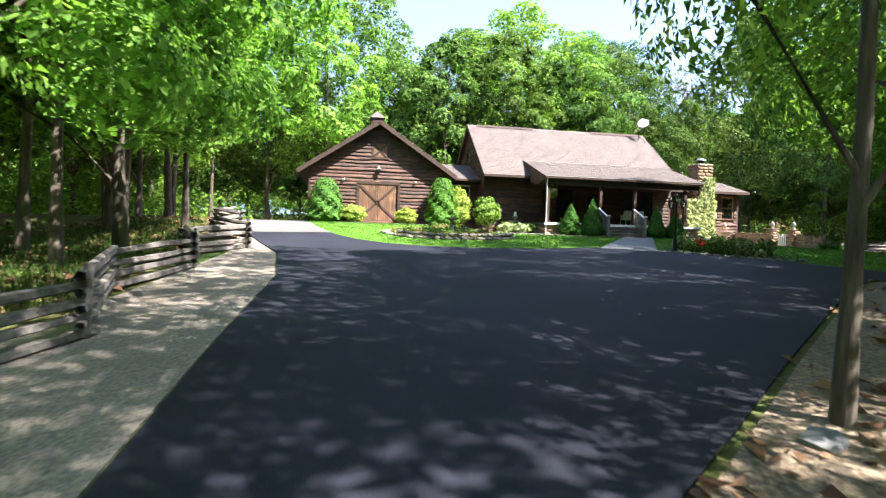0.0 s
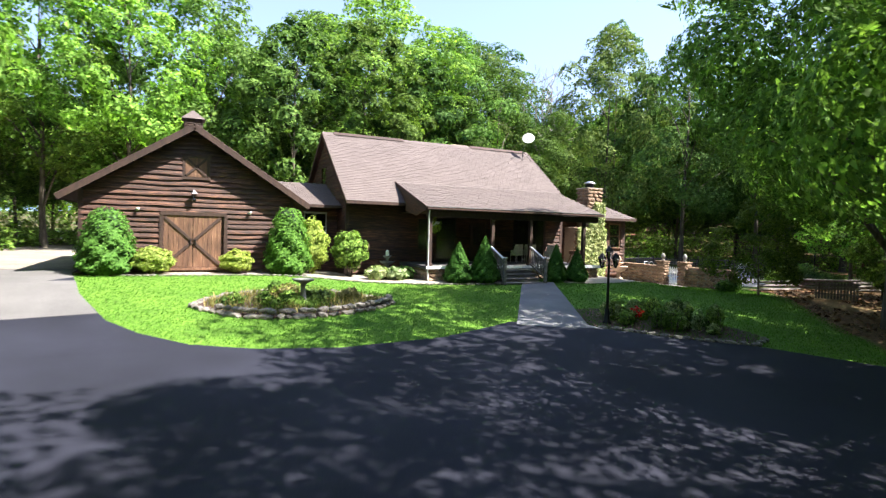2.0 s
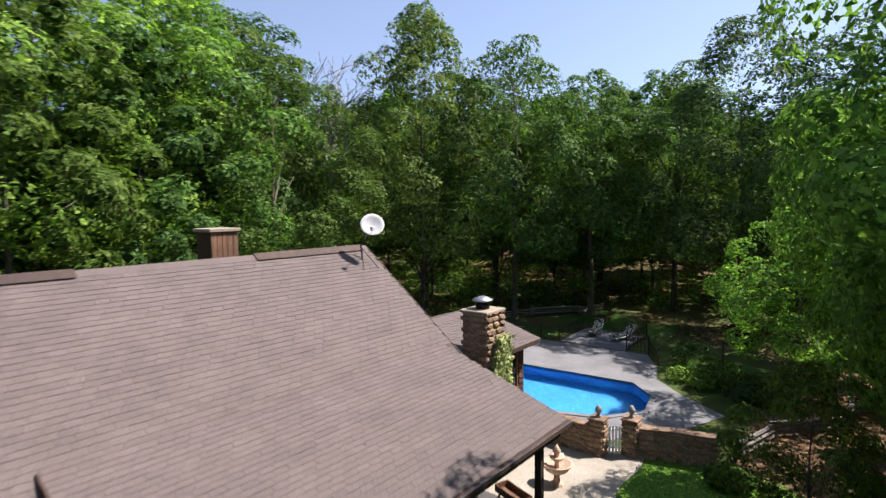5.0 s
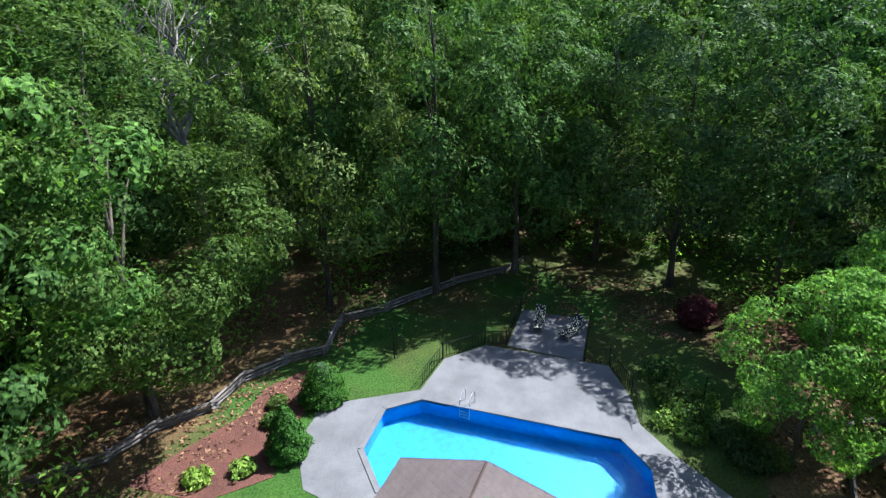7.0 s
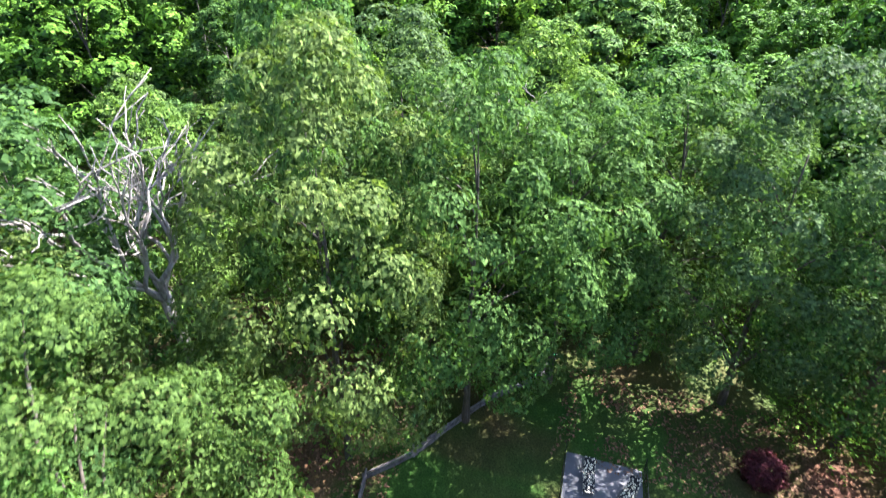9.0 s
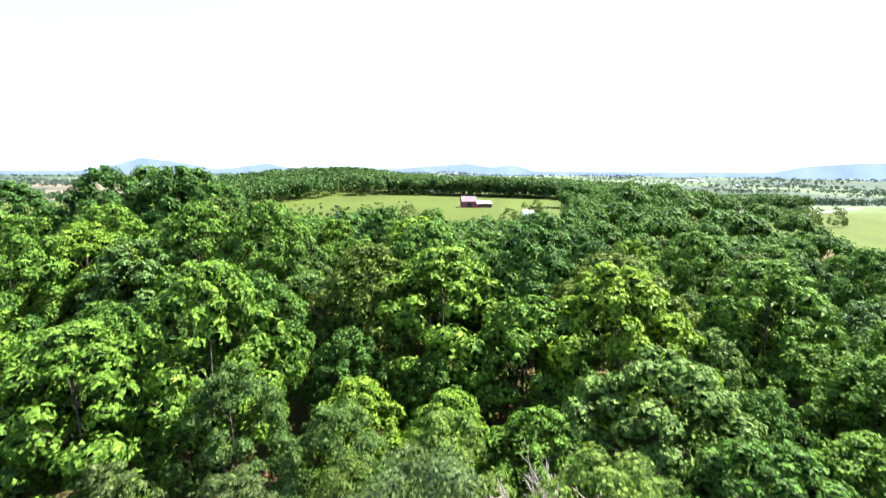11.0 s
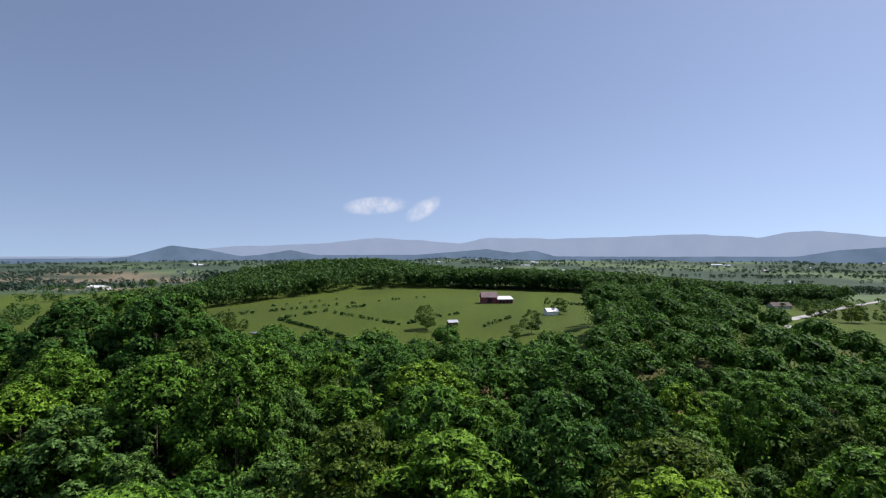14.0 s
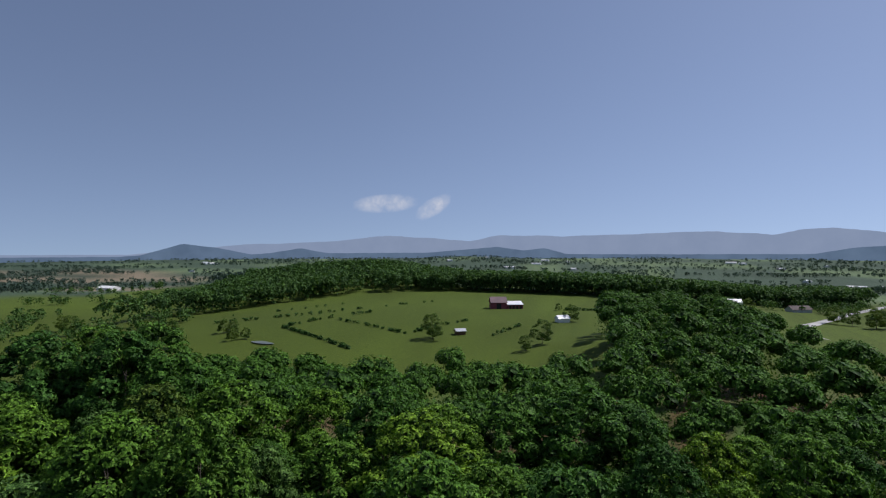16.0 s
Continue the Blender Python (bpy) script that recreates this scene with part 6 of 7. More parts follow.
def fallen_leaves():
    """Curled brown leaves and twigs strewn under the trees."""
    rng = np.random.default_rng(53)
    zones = [((13, 36, -15, -2), 9000), ((13, 46, 20, 31), 7000), ((38, 46, -3, 12), 3000), ((-6.2, 12, -36, -14), 5000), ((-19, -12.2, -26, 4), 3000)]
    P = []
    for (x0, x1, y0, y1), n in zones:
        for x, y in zip(rng.uniform(x0, x1, n), rng.uniform(y0, y1, n)):
            if not any(inside(x, y, q) for q in (LAWN, DRIVE, DECK, PATIO_LINE)) and noise.noise(Vector((x * 0.35, y * 0.35, 4))) > -0.25:
                P.append((x, y, height(x, y) + 0.035 + 0.04 * rng.random()))
    P = np.array(P)
    N = rng.normal(size=P.shape) * 0.35 + np.array([0, 0, 1.0])
    N /= np.linalg.norm(N, axis=1, keepdims=True)
    V, F = kites(P, N, rng.uniform(0.10, 0.24, len(P)), rng)
    tagged(new("fallen_leaves", quick_mesh("fallen_leaves", V, F, DRY_LEAF)), "dry brown fallen leaves under the trees", "leaves", kind="stuff")


DRY_LEAF = leafy("dry fallen leaf", (0.07, 0.036, 0.022), (0.30, 0.17, 0.10), 0.1, 0.1)
fallen_leaves()


# ---- fences ----
def split_rail(name, pts, label, rails=4):
    """A zigzag fence of stacked split rails."""
    t = thing(name, label, "fence")
    rng = random.Random(len(pts))
    for k, (a, b) in enumerate(zip(pts, pts[1:])):
        za, zb = height(*a), height(*b)
        d = Vector((b[0] - a[0], b[1] - a[1], 0)).normalized() * 0.22
        for r in range(rails):
            z = 0.10 + r * 0.2 + 0.10 * (k % 2)
            w = rng.uniform(0.06, 0.09)
            p, q = Vector((a[0], a[1], za + z)) - d, Vector((b[0], b[1], zb + z + rng.uniform(-0.03, 0.03))) + d
            m = (p + q) / 2 + Vector((rng.uniform(-0.05, 0.05), rng.uniform(-0.05, 0.05), rng.uniform(-0.04, 0.03)))
            V, F = tubes([[(*p, w), (*m, w * 1.1), (*q, w * 0.85)]], 5)
            part("rail", mesh_of("rail", V, F, RAIL), None, t)
    for a in pts[1:-1:2]:
        z = height(*a)
        V, F = tubes([[(a[0], a[1], z - 0.2, 0.07), (a[0] + 0.05, a[1] + 0.05, z + 0.95, 0.065)]], 6)
        part("post", mesh_of("post", V, F, RAIL), None, t)


split_rail("split_rail_fence", [(-12.6, -31), (-13.5, -28.0), (-12.4, -24.6), (-11.4, -21.9), (-12.3, -18.6), (-11.7, -15.6), (-12.5, -13.2), (-11.3, -10.8), (-12.9, -8.2), (-12.4, -5.8), (-13.8, -3.4), (-13.5, -1.2)], "grey weathered zigzag split-rail fence beside the gravel")
split_rail("split_rail_fence", [(15.6, 26.4), (18.4, 24.7), (20.8, 24.4), (23.0, 23.0), (25.4, 23.2), (27.6, 22.1), (29.2, 20.6), (30.3, 20.9), (32.9, 21.6), (35.2, 19.6), (37.6, 18.4), (40.5, 16.8), (43.7, 14.0), (46.2, 13.2)], "grey weathered zigzag split-rail fence behind the pool", 3)
split_rail("split_rail_fence", [(22.4, -2.2), (24.8, -2.9), (26.4, -4.8), (29.0, -5.2), (31.0, -7.2), (33.5, -7.6)], "grey weathered split-rail fence at the wood's edge", 3)


def picket_panel(x, y, turn, n, label, name="picket_fence", h=0.85, mat=None):
    t = thing(name, label, "fence", (x, y, height(x, y)), turn)
    m = mat or RAIL
    for z in (0.25, h - 0.2):
        part("crossbar", box(-n * 0.06, n * 0.06, 0.02, 0.06, z, z + 0.07), m, t)
    for i in range(n):
        s = (i - (n - 1) / 2) * 0.12
        part("picket", prism([(s - 0.035, 0.05), (s + 0.035, 0.05), (s + 0.035, h - 0.05), (s, h), (s - 0.035, h - 0.05)], -0.012, 0.02, "y"), m, t)
    return t


picket_panel(20.6, -7.0, -62, 14, "short grey picket fence panel by the mulch")
gate = picket_panel(19.68, 1.5, -57, 8, "white wooden picket gate between stone piers", "picket_gate", 1.12, WHITE)
part("brace", bar((-0.42, 0.05, 0.3), (0.42, 0.05, 0.75), 0.02, 0.06), WHITE, gate)


def garden_wall():
    t = thing("garden_wall", "low brown field stone wall along the pool deck", "wall")
    runs = [[(19.22, 5.05), (19.3, 3.4), (19.25, 2.1)], [(20.1, 0.9), (20.6, -0.4), (20.9, -1.7)]]
    for line in runs:
        for a, b in zip(line, line[1:]):
            z = height(*a)
            d = Vector((b[0] - a[0], b[1] - a[1], 0))
            n = Vector((d.y, -d.x, 0)).normalized()
            part("core", bar((a[0], a[1], z + 0.45), (b[0], b[1], z + 0.45), 0.34, 1.2, 0), MORTAR, t)
            for s in (-1, 1):
                o = n * s * 0.17
                stone_face(t, (a[0] + o.x, a[1] + o.y), (b[0] + o.x, b[1] + o.y), z - 0.05, z + 1.06, n * s, 0.3)
            part("coping_stone", bar((a[0], a[1], z + 1.1), (b[0], b[1], z + 1.1), 0.44, 0.07, 0.02), STONE, t)
    for x, y in ((19.33, 1.98), (20.02, 1.0)):
        z = height(x, y)
        p = part("pier", box(x - 0.24, x + 0.24, y - 0.24, y + 0.24, z - 0.1, z + 1.36, 0.02), MORTAR, t)
        for s, o in (((-1, 0), (-0.24, 0)), ((0, -1), (0, -0.24)), ((1, 0), (0.24, 0)), ((0, 1), (0, 0.24))):
            tx, ty = -s[1] * 0.22, s[0] * 0.22
            stone_face(p, (x + o[0] - tx, y + o[1] - ty), (x + o[0] + tx, y + o[1] + ty), z, z + 1.34, (*s, 0), 0.26)
        part("pier_cap", box(x - 0.31, x + 0.31, y - 0.31, y + 0.31, z + 1.36, z + 1.44, 0.02), STONE, p)
        part("finial", lathe([(0.10, 0.0), (0.11, 0.05), (0.05, 0.1), (0.11, 0.2), (0.13, 0.28), (0.09, 0.38), (0.03, 0.46)], 12, at=(x, y, z + 1.44)), CAST, p, "dark cast stone finial", smooth=True)


garden_wall()


def pool_fence():
    """Black railings round the back of the deck."""
    t = thing("pool_fence", "low black metal railing round the deck", "fence")
    for line in ([(31.35, 14.0), (33.6, 12.2), (33.95, 11.0), (38.7, 11.25)], [(38.75, 6.75), (34.0, 6.4), (34.05, 5.05), (31.7, 3.7), (29.5, 3.0)], [(31.3, 14.0), (28.3, 14.1)]):
        for a, b in zip(line, line[1:]):
            d = math.dist(a, b)
            for z in (0.15, 0.95):
                part("rail", bar((*a, z - 0.21), (*b, z - 0.21), 0.03), BLACK_METAL, t)
            for i in range(int(d / 0.22)):
                f = i / (d / 0.22)
                x, y = a[0] + (b[0] - a[0]) * f, a[1] + (b[1] - a[1]) * f
                part("baluster", box(x - 0.01, x + 0.01, y - 0.01, y + 0.01, -0.21, 0.78, 0), BLACK_METAL, t)
            part("post", box(a[0] - 0.03, a[0] + 0.03, a[1] - 0.03, a[1] + 0.03, -0.21, 0.9), BLACK_METAL, t)


pool_fence()


def pole(x, y, h, label):
    t = thing("garden_pole", label, "pole", (x, y, height(x, y)))
    part("shaft", lathe([(0.035, -0.2), (0.03, h)], 8), BLACK_METAL, t)
    part("top", lathe([(0.06, h), (0.07, h + 0.05), (0.02, h + 0.12)], 8), BLACK_METAL, t)


pole(30.3, 16.6, 2.0, "plain black pole on the pool lawn")
pole(31.6, 0.4, 1.9, "plain black pole among the bushes")


# ---- furniture and ornaments ----
def lounger(x, y, turn):
    t = thing("sun_lounger", "reclining sun lounger with a black and cream patterned cushion", "lounger", (x, y, -0.165), turn, "pool loungers")
    m = bpy.data.materials.get("patterned cushion") or patterned()
    for sx in (-0.3, 0.3):
        part("side_rail", bar((sx, -0.95, 0.28), (sx, 0.45, 0.28), 0.04, 0.05), METAL, t)
    for sx in (-0.3, 0.3):
        for sy in (-0.8, 0.35):
            part("leg", box(sx - 0.02, sx + 0.02, sy - 0.02, sy + 0.02, 0, 0.28), METAL, t)
    part("seat_cushion", box(-0.32, 0.32, -0.95, 0.42, 0.3, 0.40, 0.03), m, t)
    bm = box(-0.32, 0.32, 0.0, 0.85, -0.05, 0.05, 0.03)
    bmesh.ops.transform(bm, matrix=pose(0, 0.40, 0.36, 48, 0, 0), verts=bm.verts)
    part("back_cushion", bm, m, t)
    part("back_frame", bar((0, 0.42, 0.28), (0, 1.0, 0.9), 0.62, 0.03), METAL, t)


def patterned():
    m = bpy.data.materials.new("patterned cushion")
    m.use_nodes = True
    nt = m.node_tree
    tc, v = nt.nodes.new("ShaderNodeTexCoord"), nt.nodes.new("ShaderNodeTexVoronoi")
    v.inputs["Scale"].default_value = 9
    nt.links.new(tc.outputs["Object"], v.inputs["Vector"])
    b = nt.nodes["Principled BSDF"]
    nt.links.new(ramp_of(nt, v.outputs["Distance"], [(0.38, (0.72, 0.66, 0.50)), (0.46, (0.012, 0.012, 0.014))]), b.inputs["Base Color"])
    b.inputs["Roughness"].default_value = 0.85
    return m


lounger(36.9, 9.7, -84)
lounger(36.5, 7.6, -112)


def pool_ladder():
    t = thing("pool_ladder", "bright steel pool ladder with two hoops", "ladder", (27.75, 11.3, -0.18), 86)
    for s in (-0.26, 0.26):
        V, F = tubes([[(s, -0.55, 0, 0.024), (s, -0.5, 0.55, 0.024), (s, -0.3, 0.78, 0.024), (s, 0.0, 0.72, 0.024), (s, 0.18, 0.3, 0.024), (s, 0.2, -0.9, 0.024)]], 8)
        part("hoop", mesh_of("hoop", V, F, METAL, True), None, t)
    for z in (-0.25, -0.55, -0.82):
        part("tread", box(-0.26, 0.26, 0.14, 0.24, z - 0.02, z + 0.02), METAL, t)


pool_ladder()


def tiered_fountain(x, y, label, material, urn=False):
    t = thing("fountain", label, "fountain", (x, y, height(x, y) + 0.03))
    if urn:
        t.scale = (0.82, 0.82, 0.86)
        part("pedestal", lathe([(0.26, 0), (0.28, 0.05), (0.14, 0.14), (0.11, 0.35), (0.2, 0.48)], 20), material, t, smooth=True)
        part("bowl", lathe([(0.2, 0.46), (0.42, 0.58), (0.58, 0.80), (0.60, 0.84), (0.54, 0.83), (0.36, 0.66)], 24), material, t, smooth=True)
        part("upper_bowl", lathe([(0.1, 0.64), (0.08, 0.9), (0.24, 1.0), (0.3, 1.1), (0.22, 1.07)], 20), material, t, smooth=True)
        part("finial", lathe([(0.07, 1.02), (0.11, 1.2), (0.16, 1.28), (0.10, 1.4), (0.03, 1.52)], 14), material, t, smooth=True)
    else:
        part("basin", lathe([(0.42, 0), (0.50, 0.1), (0.60, 0.36), (0.64, 0.40), (0.58, 0.40), (0.5, 0.26)], 24), material, t, smooth=True)
        part("middle_bowl", lathe([(0.1, 0.26), (0.09, 0.55), (0.3, 0.66), (0.36, 0.74), (0.28, 0.70)], 20), material, t, smooth=True)
        part("top_bowl", lathe([(0.07, 0.68), (0.06, 0.86), (0.17, 0.94), (0.20, 1.0), (0.13, 0.98)], 16), material, t, smooth=True)
        part("ornament", lathe([(0.06, 0.96), (0.10, 1.04), (0.07, 1.12), (0.09, 1.18), (0.03, 1.26)], 12), WHITE, t, "pale carved ornament", smooth=True)


tiered_fountain(1.85, 2.05, "grey stone three-tier fountain among hostas", CAST)
tiered_fountain(15.7, 1.8, "pale terracotta fountain with a wide bowl on the patio", TERRACOTTA, True)


def bird_bath():
    t = thing("bird_bath", "grey stone bird bath in the island bed", "bird bath", (-3.35, -4.75, height(-3.35, -4.75) + 0.06))
    part("pedestal", lathe([(0.2, 0), (0.21, 0.06), (0.1, 0.16), (0.07, 0.56), (0.12, 0.68)], 16), CAST, t, smooth=True)
    part("bowl", lathe([(0.12, 0.66), (0.30, 0.73), (0.34, 0.79), (0.29, 0.78), (0.1, 0.72)], 20), CAST, t, smooth=True)


bird_bath()


def pale_rock():
    t = thing("boulder", "pale grey boulder at the edge of the drive", "rock", (-4.25, -25.45, height(-4.25, -25.45)), 20)
    ob = part("stone", STONES[2].copy(), None, t)
    ob.data.materials[0] = CONCRETE
    ob.matrix_basis = pose(0, 0, 0.04, 8, -6, 0) @ Matrix.Diagonal((0.5, 0.34, 0.16, 1))
    part("stone", STONES[4].copy(), None, t).matrix_basis = pose(0.42, -0.2, 0.03, 8, -6, 40) @ Matrix.Diagonal((0.3, 0.26, 0.14, 1))


pale_rock()


def lamp_post():
    t = thing("lamp_post", "black garden lamp post with three lanterns", "lamp", (5.46, -8.5, height(5.46, -8.5)))
    part("pole", lathe([(0.14, 0), (0.15, 0.05), (0.09, 0.12), (0.07, 0.45), (0.045, 0.55), (0.036, 1.95), (0.05, 2.0)], 14), BLACK_METAL, t, smooth=True)
    for k, (dx, dz) in enumerate(((-0.28, 1.86), (0.28, 1.86), (0.0, 2.08))):
        l = part("lantern", lathe([(0.06, dz), (0.12, dz + 0.24)], 6, at=(dx, 0, 0)), GLASS, t, "lantern with clear glass")
        part("lantern_cap", lathe([(0.15, dz + 0.24), (0.1, dz + 0.3), (0.03, dz + 0.4)], 6, at=(dx, 0, 0)), BLACK_METAL, l)
        part("lantern_foot", lathe([(0.03, dz - 0.08), (0.075, dz)], 6, at=(dx, 0, 0)), BLACK_METAL, l)
        for i in range(6):
            a = i * math.pi / 3
            part("glazing_bar", bar((dx + 0.06 * math.cos(a), 0.06 * math.sin(a), dz), (dx + 0.12 * math.cos(a), 0.12 * math.sin(a), dz + 0.24), 0.014), BLACK_METAL, l)
        if dx:
            part("arm", bar((0, 0, 1.9), (dx, 0, dz - 0.06), 0.025), BLACK_METAL, t)


lamp_post()


def wicker_chair(x, y, turn):
    t = thing("wicker_chair", "pale wicker armchair with a rounded back", "chair", (x, y, 1.12), turn, "porch chairs")
    m = WICKER
    part("seat", box(-0.26, 0.26, -0.26, 0.24, 0.36, 0.46, 0.03), m, t)
    bm = bmesh.new()
    n = 14
    rows = []
    for z in (0.4, 0.62, 0.82, 0.95):
        lift = 1 if z > 0.63 else 0
        rows.append([bm.verts.new((0.31 * math.sin(a), 0.30 * math.cos(a) - 0.02, z if abs(a) < 1.35 else min(z, 0.64))) for a in np.linspace(-2.0, 2.0, n)])
    for p, q in zip(rows, rows[1:]):
        for i in range(n - 1):
            bm.faces.new((p[i], p[i + 1], q[i + 1], q[i]))
    bmesh.ops.remove_doubles(bm, verts=bm.verts, dist=0.001)
    bmesh.ops.solidify(bm, geom=bm.faces[:], thickness=0.035)
    part("back", bm, m, t)
    for sx in (-0.23, 0.23):
        for sy in (-0.22, 0.2):
            part("leg", lathe([(0.018, 0), (0.024, 0.37)], 8, at=(sx, sy, 0)), m, t)


WICKER = surface("pale wicker", [(0.35, (0.36, 0.33, 0.28)), (0.65, (0.72, 0.69, 0.62))], 70, 3, 0.8, 0.8, 0.01)
wicker_chair(11.0, 1.9, 175)
wicker_chair(9.3, 2.6, 200)
wicker_chair(10.2, 2.7, 160)


def trough_table():
    t = thing("wooden_trough", "old wooden trough on splayed legs", "trough", (12.05, 1.15, 1.12), 70)
    part("base", box(-0.5, 0.5, -0.16, 0.16, 0.5, 0.54), WEATHERED, t)
    for s in (-1, 1):
        part("side", bar((-0.5, s * 0.2, 0.6), (0.5, s * 0.2, 0.6), 0.03, 0.2), WEATHERED, t)
        part("end", box(s * 0.5 - 0.02, s * 0.5 + 0.02, -0.2, 0.2, 0.5, 0.7), WEATHERED, t)
        for q in (-1, 1):
            part("leg", bar((s * 0.38, q * 0.1, 0.52), (s * 0.5, q * 0.26, 0.0), 0.05), WEATHERED, t)


trough_table()


def hanging_plant():
    t = thing("hanging_plant", "trailing plant in a pale hanging basket", "plant", (3.7, 0.9, 2.9))
    part("basket", lathe([(0.08, 0.0), (0.2, 0.12), (0.23, 0.2), (0.2, 0.2)], 14), WHITE, t)
    V, F = leaf_heap(5, 260, 0.1, lambda d, rng: (d[0] * 0.3, d[1] * 0.3, 0.15 + d[2] * 0.25 - 0.25 * rng.random()))
    part("leaves", quick_mesh("leaves", V, F, LEAF_LIGHT), None, t)
    for a in range(3):
        part("hanger", bar((0.2 * math.cos(a * 2.1), 0.2 * math.sin(a * 2.1), 0.2), (0, 0, 0.62), 0.008), BLACK_METAL, t)


hanging_plant()


# ---- dead tree ----
def bare_tree(x, y, h, label, seed):
    rng = random.Random(seed)
    t = thing("dead_tree", label, "tree", (x, y, height(x, y)))
    paths = []

    def grow(p, d, l, r, deep):
        q = p + d * l
        m = p + d * l * 0.5 + Vector((rng.uniform(-1, 1), rng.uniform(-1, 1), rng.uniform(-0.5, 0.5))) * l * 0.13
        paths.append([(*p, r), (*m, r * 0.82), (*q, r * 0.62)])
        if deep:
            for k in range(rng.choice((2, 3)) if deep < 4 else 3):
                nd = (d + Vector((rng.uniform(-1, 1), rng.uniform(-1, 1), rng.uniform(-0.5, 0.75))) * 0.72).normalized()
                grow(q if k else m, nd, l * rng.uniform(0.55, 0.85), r * 0.66, deep - 1)
    top = Vector((-0.2, 0.1, h * 0.54))
    V, F = tubes([[(0, 0, -0.3, 0.42), (0.1, -0.1, h * 0.3, 0.34), (*top, 0.30)]], 8)
    part("trunk", mesh_of("trunk", V, F, DEADWOOD, True), None, t)
    for k in range(5):
        a = k * 1.26 + rng.uniform(-0.3, 0.3)
        grow(top - Vector((0, 0, 0.2 * k)), Vector((math.cos(a) * 0.5, math.sin(a) * 0.5, rng.uniform(0.5, 1.2))).normalized(), h * rng.uniform(0.13, 0.22), 0.15, 4)
        V, F = tubes(paths, 6)
        part("branch", mesh_of("branch", V, F, DEADWOOD, True), None, t)
        paths.clear()


bare_tree(32.0, 31.2, 21, "bare grey dead tree among the green crowns", 3)
bare_tree(60.0, 21.0, 17, "bare grey dead tree among the green crowns", 8)


# ---- valley ----
def gabled(name, label, category, u, v, w, d, eave, peak, turn, wall, roof, group=""):
    x, y = from_valley(u, v)
    t = thing(name, label, category, (x, y, height(x, y) - 0.3), turn, group)
    part("wall", prism([(-d / 2, 0), (d / 2, 0), (d / 2, eave), (0, peak - 0.2), (-d / 2, eave)], -w / 2, w / 2), wall, t)
    o = 0.5
    k = (peak - eave) / (d / 2)
    part("roof", prism([(-d / 2 - o, eave - o * k), (0, peak), (d / 2 + o, eave - o * k), (d / 2 + o, eave - o * k + 0.25), (0, peak + 0.25), (-d / 2 - o, eave - o * k + 0.25)], -w / 2 - o, w / 2 + o), roof, t)
    return t


BARN_ROOF = surface("dull red barn roof", [(0.3, (0.10, 0.055, 0.065)), (0.7, (0.16, 0.09, 0.10))], 3, 0.2, 0.6, 0)
barn = gabled("barn", "red barn with a dull red roof and a bright lean-to roof", "barn", 408, 26, 11, 9, 4.8, 8.2, -62, RED, BARN_ROOF)
part("lean_to", prism([(-5, 0), (5, 0), (5, 4.4), (-5, 3.0)], 6.0, 17), RED, barn)
part("lean_to_roof", prism([(-5.6, 3.0), (5.6, 4.6), (5.6, 4.9), (-5.6, 3.3)], 5.8, 17.5), BRIGHT_ROOF, barn)
for i in range(4):
    part("door", box(7.0 + i * 2.5, 8.6 + i * 2.5, -5.08, -5.0, 0.2, 2.5, 0), DARK_INSIDE, barn)
part("door", box(-1.6, 1.6, -4.62, -4.5, 0.2, 4.0, 0), DARK_INSIDE, barn)
gabled("shed", "small grey run-in shed in the pasture", "shed", 309, 0, 5, 4, 2.2, 3.2, -50, WEATHERED, METAL)
gabled("shed", "pale shed with a metal roof beside a tree", "shed", 344, 60, 7, 5, 2.6, 4.2, -50, WHITE, BRIGHT_ROOF)
gabled("farm_building", "long low farm building with a white roof", "farm building", 523, 242, 18, 9, 3, 5.5, -70, WHITE, BRIGHT_ROOF)
gabled("farmhouse", "grey-roofed farmhouse near the road", "house", 530, 306, 19, 10, 3, 6, -60, GREY_PAINT, SHINGLE_ONE)
rng_b = random.Random(21)
for i in range(26):
    u = rng_b.uniform(900, 2900)
    v = rng_b.uniform(-0.8, 0.8) * u
    gabled("far_building", "far pale building in the valley", "farm building", u, v, rng_b.uniform(18, 50), rng_b.uniform(10, 18), 5, 8, rng_b.uniform(0, 180), WHITE, BRIGHT_ROOF if i % 2 else WHITE, "far buildings")


def ribbon(name, line, width, material, label, up=0.25, category="road"):
    V, F = [], []
    pts = [Vector((*from_valley(u, v), 0)) for u, v in line]
    dense = []
    for a, b in zip(pts, pts[1:]):
        for k in range(8):
            dense.append(a + (b - a) * k / 8)
    dense.append(pts[-1])
    for i, p in enumerate(dense):
        d = (dense[min(i + 1, len(dense) - 1)] - dense[max(i - 1, 0)]).normalized()
        n = Vector((-d.y, d.x, 0)) * width / 2
        for s in (-1, 1):
            q = p + n * s
            V.append((q.x, q.y, height(q.x, q.y) + up))
        if i:
            F.append((2 * i - 2, 2 * i - 1, 2 * i + 1, 2 * i))
    tagged(new(name, mesh_of(name, V, F, material)), label, category, kind="structure")


PALE_ROAD = surface("pale country road", [(0.3, (0.30, 0.29, 0.28)), (0.7, (0.42, 0.41, 0.40))], 2, 0.05, 0.9, 0)
ribbon("road", [(325, 205), (340, 203), (364, 210), (400, 234), (436, 265), (515, 340), (587, 426), (680, 540)], 7, PALE_ROAD, "pale country road bending past the field")


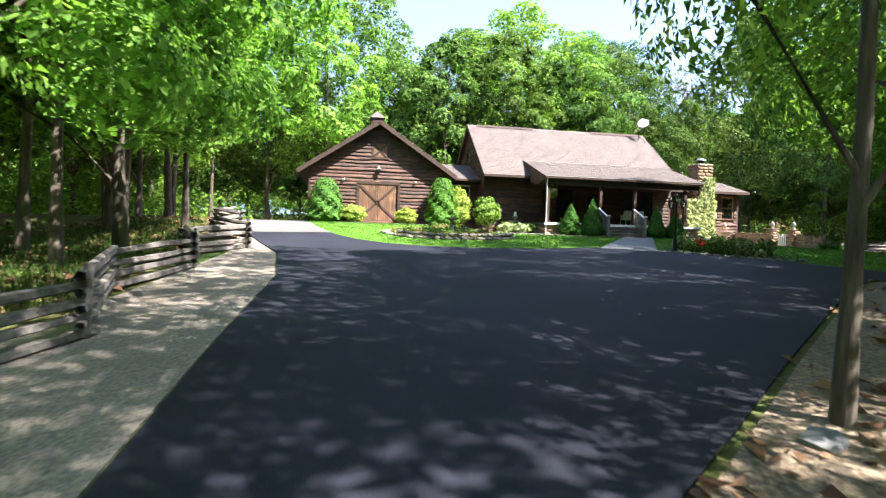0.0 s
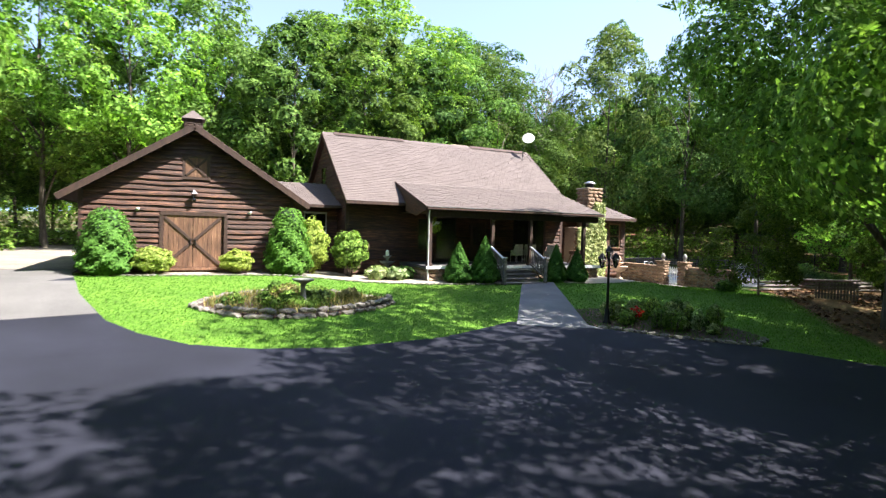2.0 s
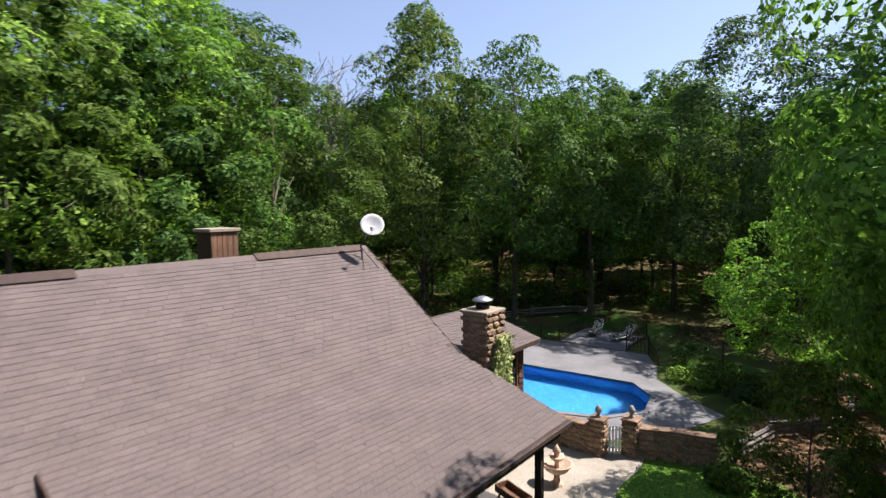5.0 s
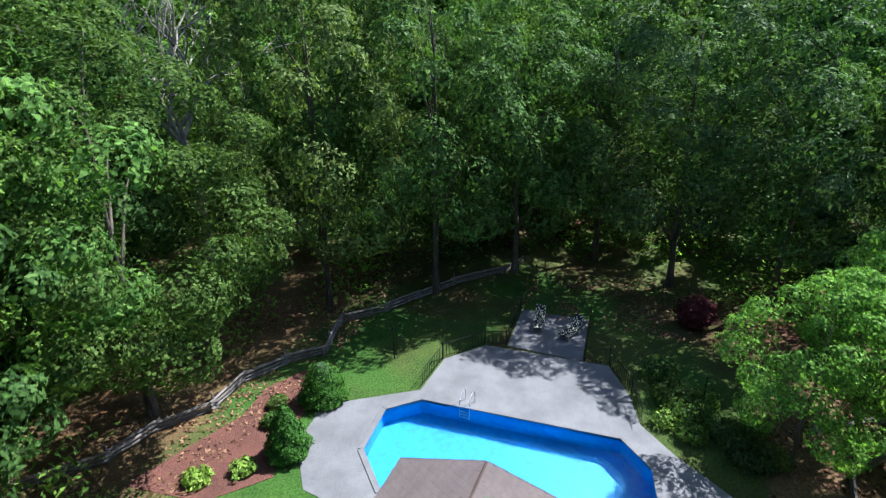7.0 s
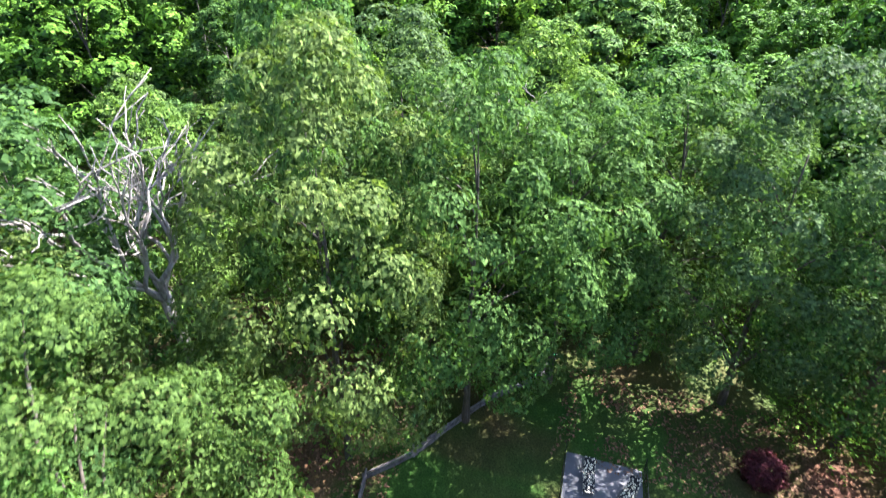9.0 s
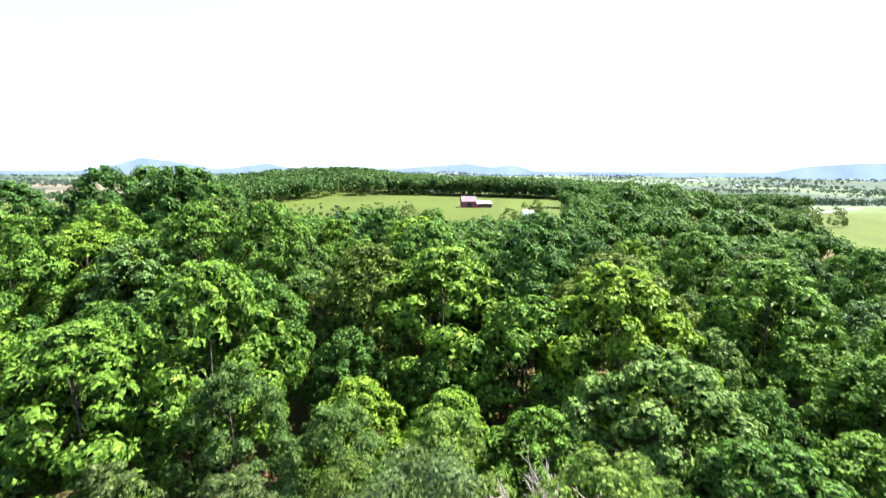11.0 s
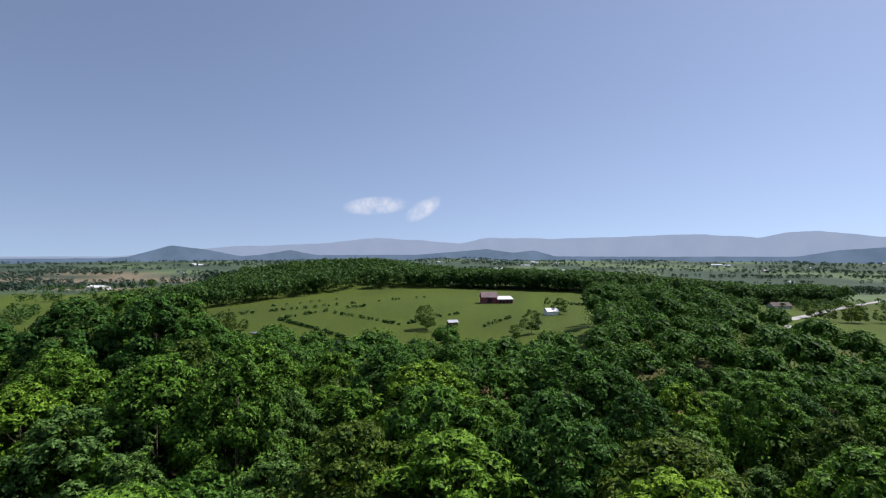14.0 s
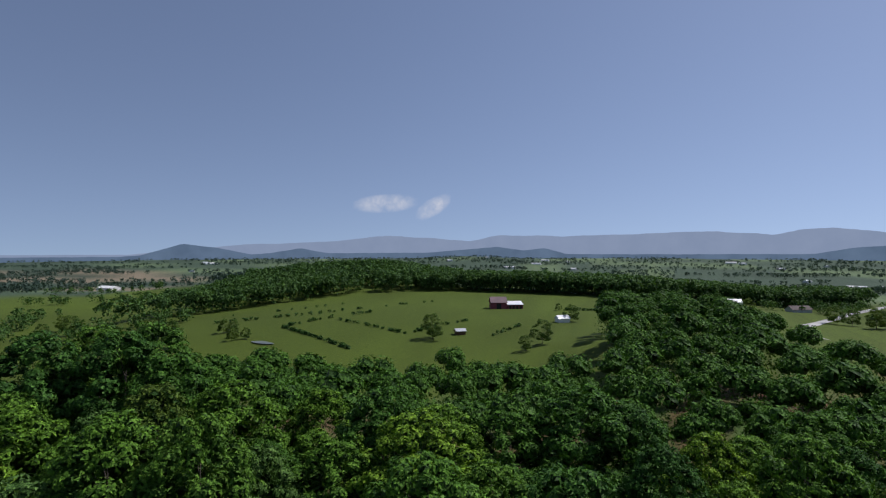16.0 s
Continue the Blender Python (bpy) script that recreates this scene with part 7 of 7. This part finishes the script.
def hedge_line(rows, seed, label):
    rng = random.Random(seed)
    out = []
    for (u0, v0), (u1, v1), n in rows:
        for i in range(n):
            f = rng.random()
            out.append((*from_valley(u0 + (u1 - u0) * f, v0 + (v1 - v0) * f), rng.uniform(1.2, 2.6)))
    clump_stuff("field_hedges", out, 26, 1.0, FAR_LEAF, label, 0.6, seed, 0.5)


hedge_line([((331, -103), (276, -52), 60), ((331, -103), (353, -89), 16), ((353, -89), (384, -60), 14), ((350, -74), (309, -28), 26), ((309, -28), (335, -8), 14), ((335, -8), (350, 6), 6), ((305, 17), (331, 34), 10), ((353, -157), (384, -94), 26), ((384, -94), (450, -20), 12), ((394, 71), (389, 102), 34), ((380, -175), (440, -90), 8), ((258, -215), (262, -150), 10), ((354, -240), (340, -190), 16)], 4, "low hedges and weeds along pasture fences")


def lone_tree(u, v, h):
    x, y = from_valley(u, v)
    plant("young", x, y, h, "single green tree in the pasture", "pasture trees", 1.2)


for u, v, h in ((298, -14, 13), (346, 66, 10), (373, 97, 12), (394, 66, 5), (301, -112, 6), (297, -118, 6.5), (305, -120, 6), (319, -132, 8), (322, -128, 7), (277, 39, 11), (268, 30, 7), (436, 276, 14), (428, 284, 12), (412, 289, 15), (416, 298, 13), (440, 215, 12), (420, 320, 14), (330, -228, 12), (318, -236, 9), (352, -250, 10), (300, -150, 11), (290, -160, 9), (282, -140, 10)):
    lone_tree(u, v, h)


def pond():
    line = curve_through([from_valley(u, v) for u, v in ((293, -106), (294.5, -101), (290, -95), (286.5, -92), (285, -95), (288, -102))], 5)
    bm = bmesh.new()
    zs = max(height(x, y) for x, y in line) + 0.15
    bm.faces.new([bm.verts.new((x, y, zs)) for x, y in line])
    m = bpy.data.materials.new("pond water")
    m.use_nodes = True
    b = m.node_tree.nodes["Principled BSDF"]
    b.inputs["Base Color"].default_value, b.inputs["Roughness"].default_value = (0.10, 0.11, 0.08, 1), 0.3
    tagged(new("water", bm_mesh("water", bm, m)), "small still farm pond in the pasture", "water", kind="structure")


pond()
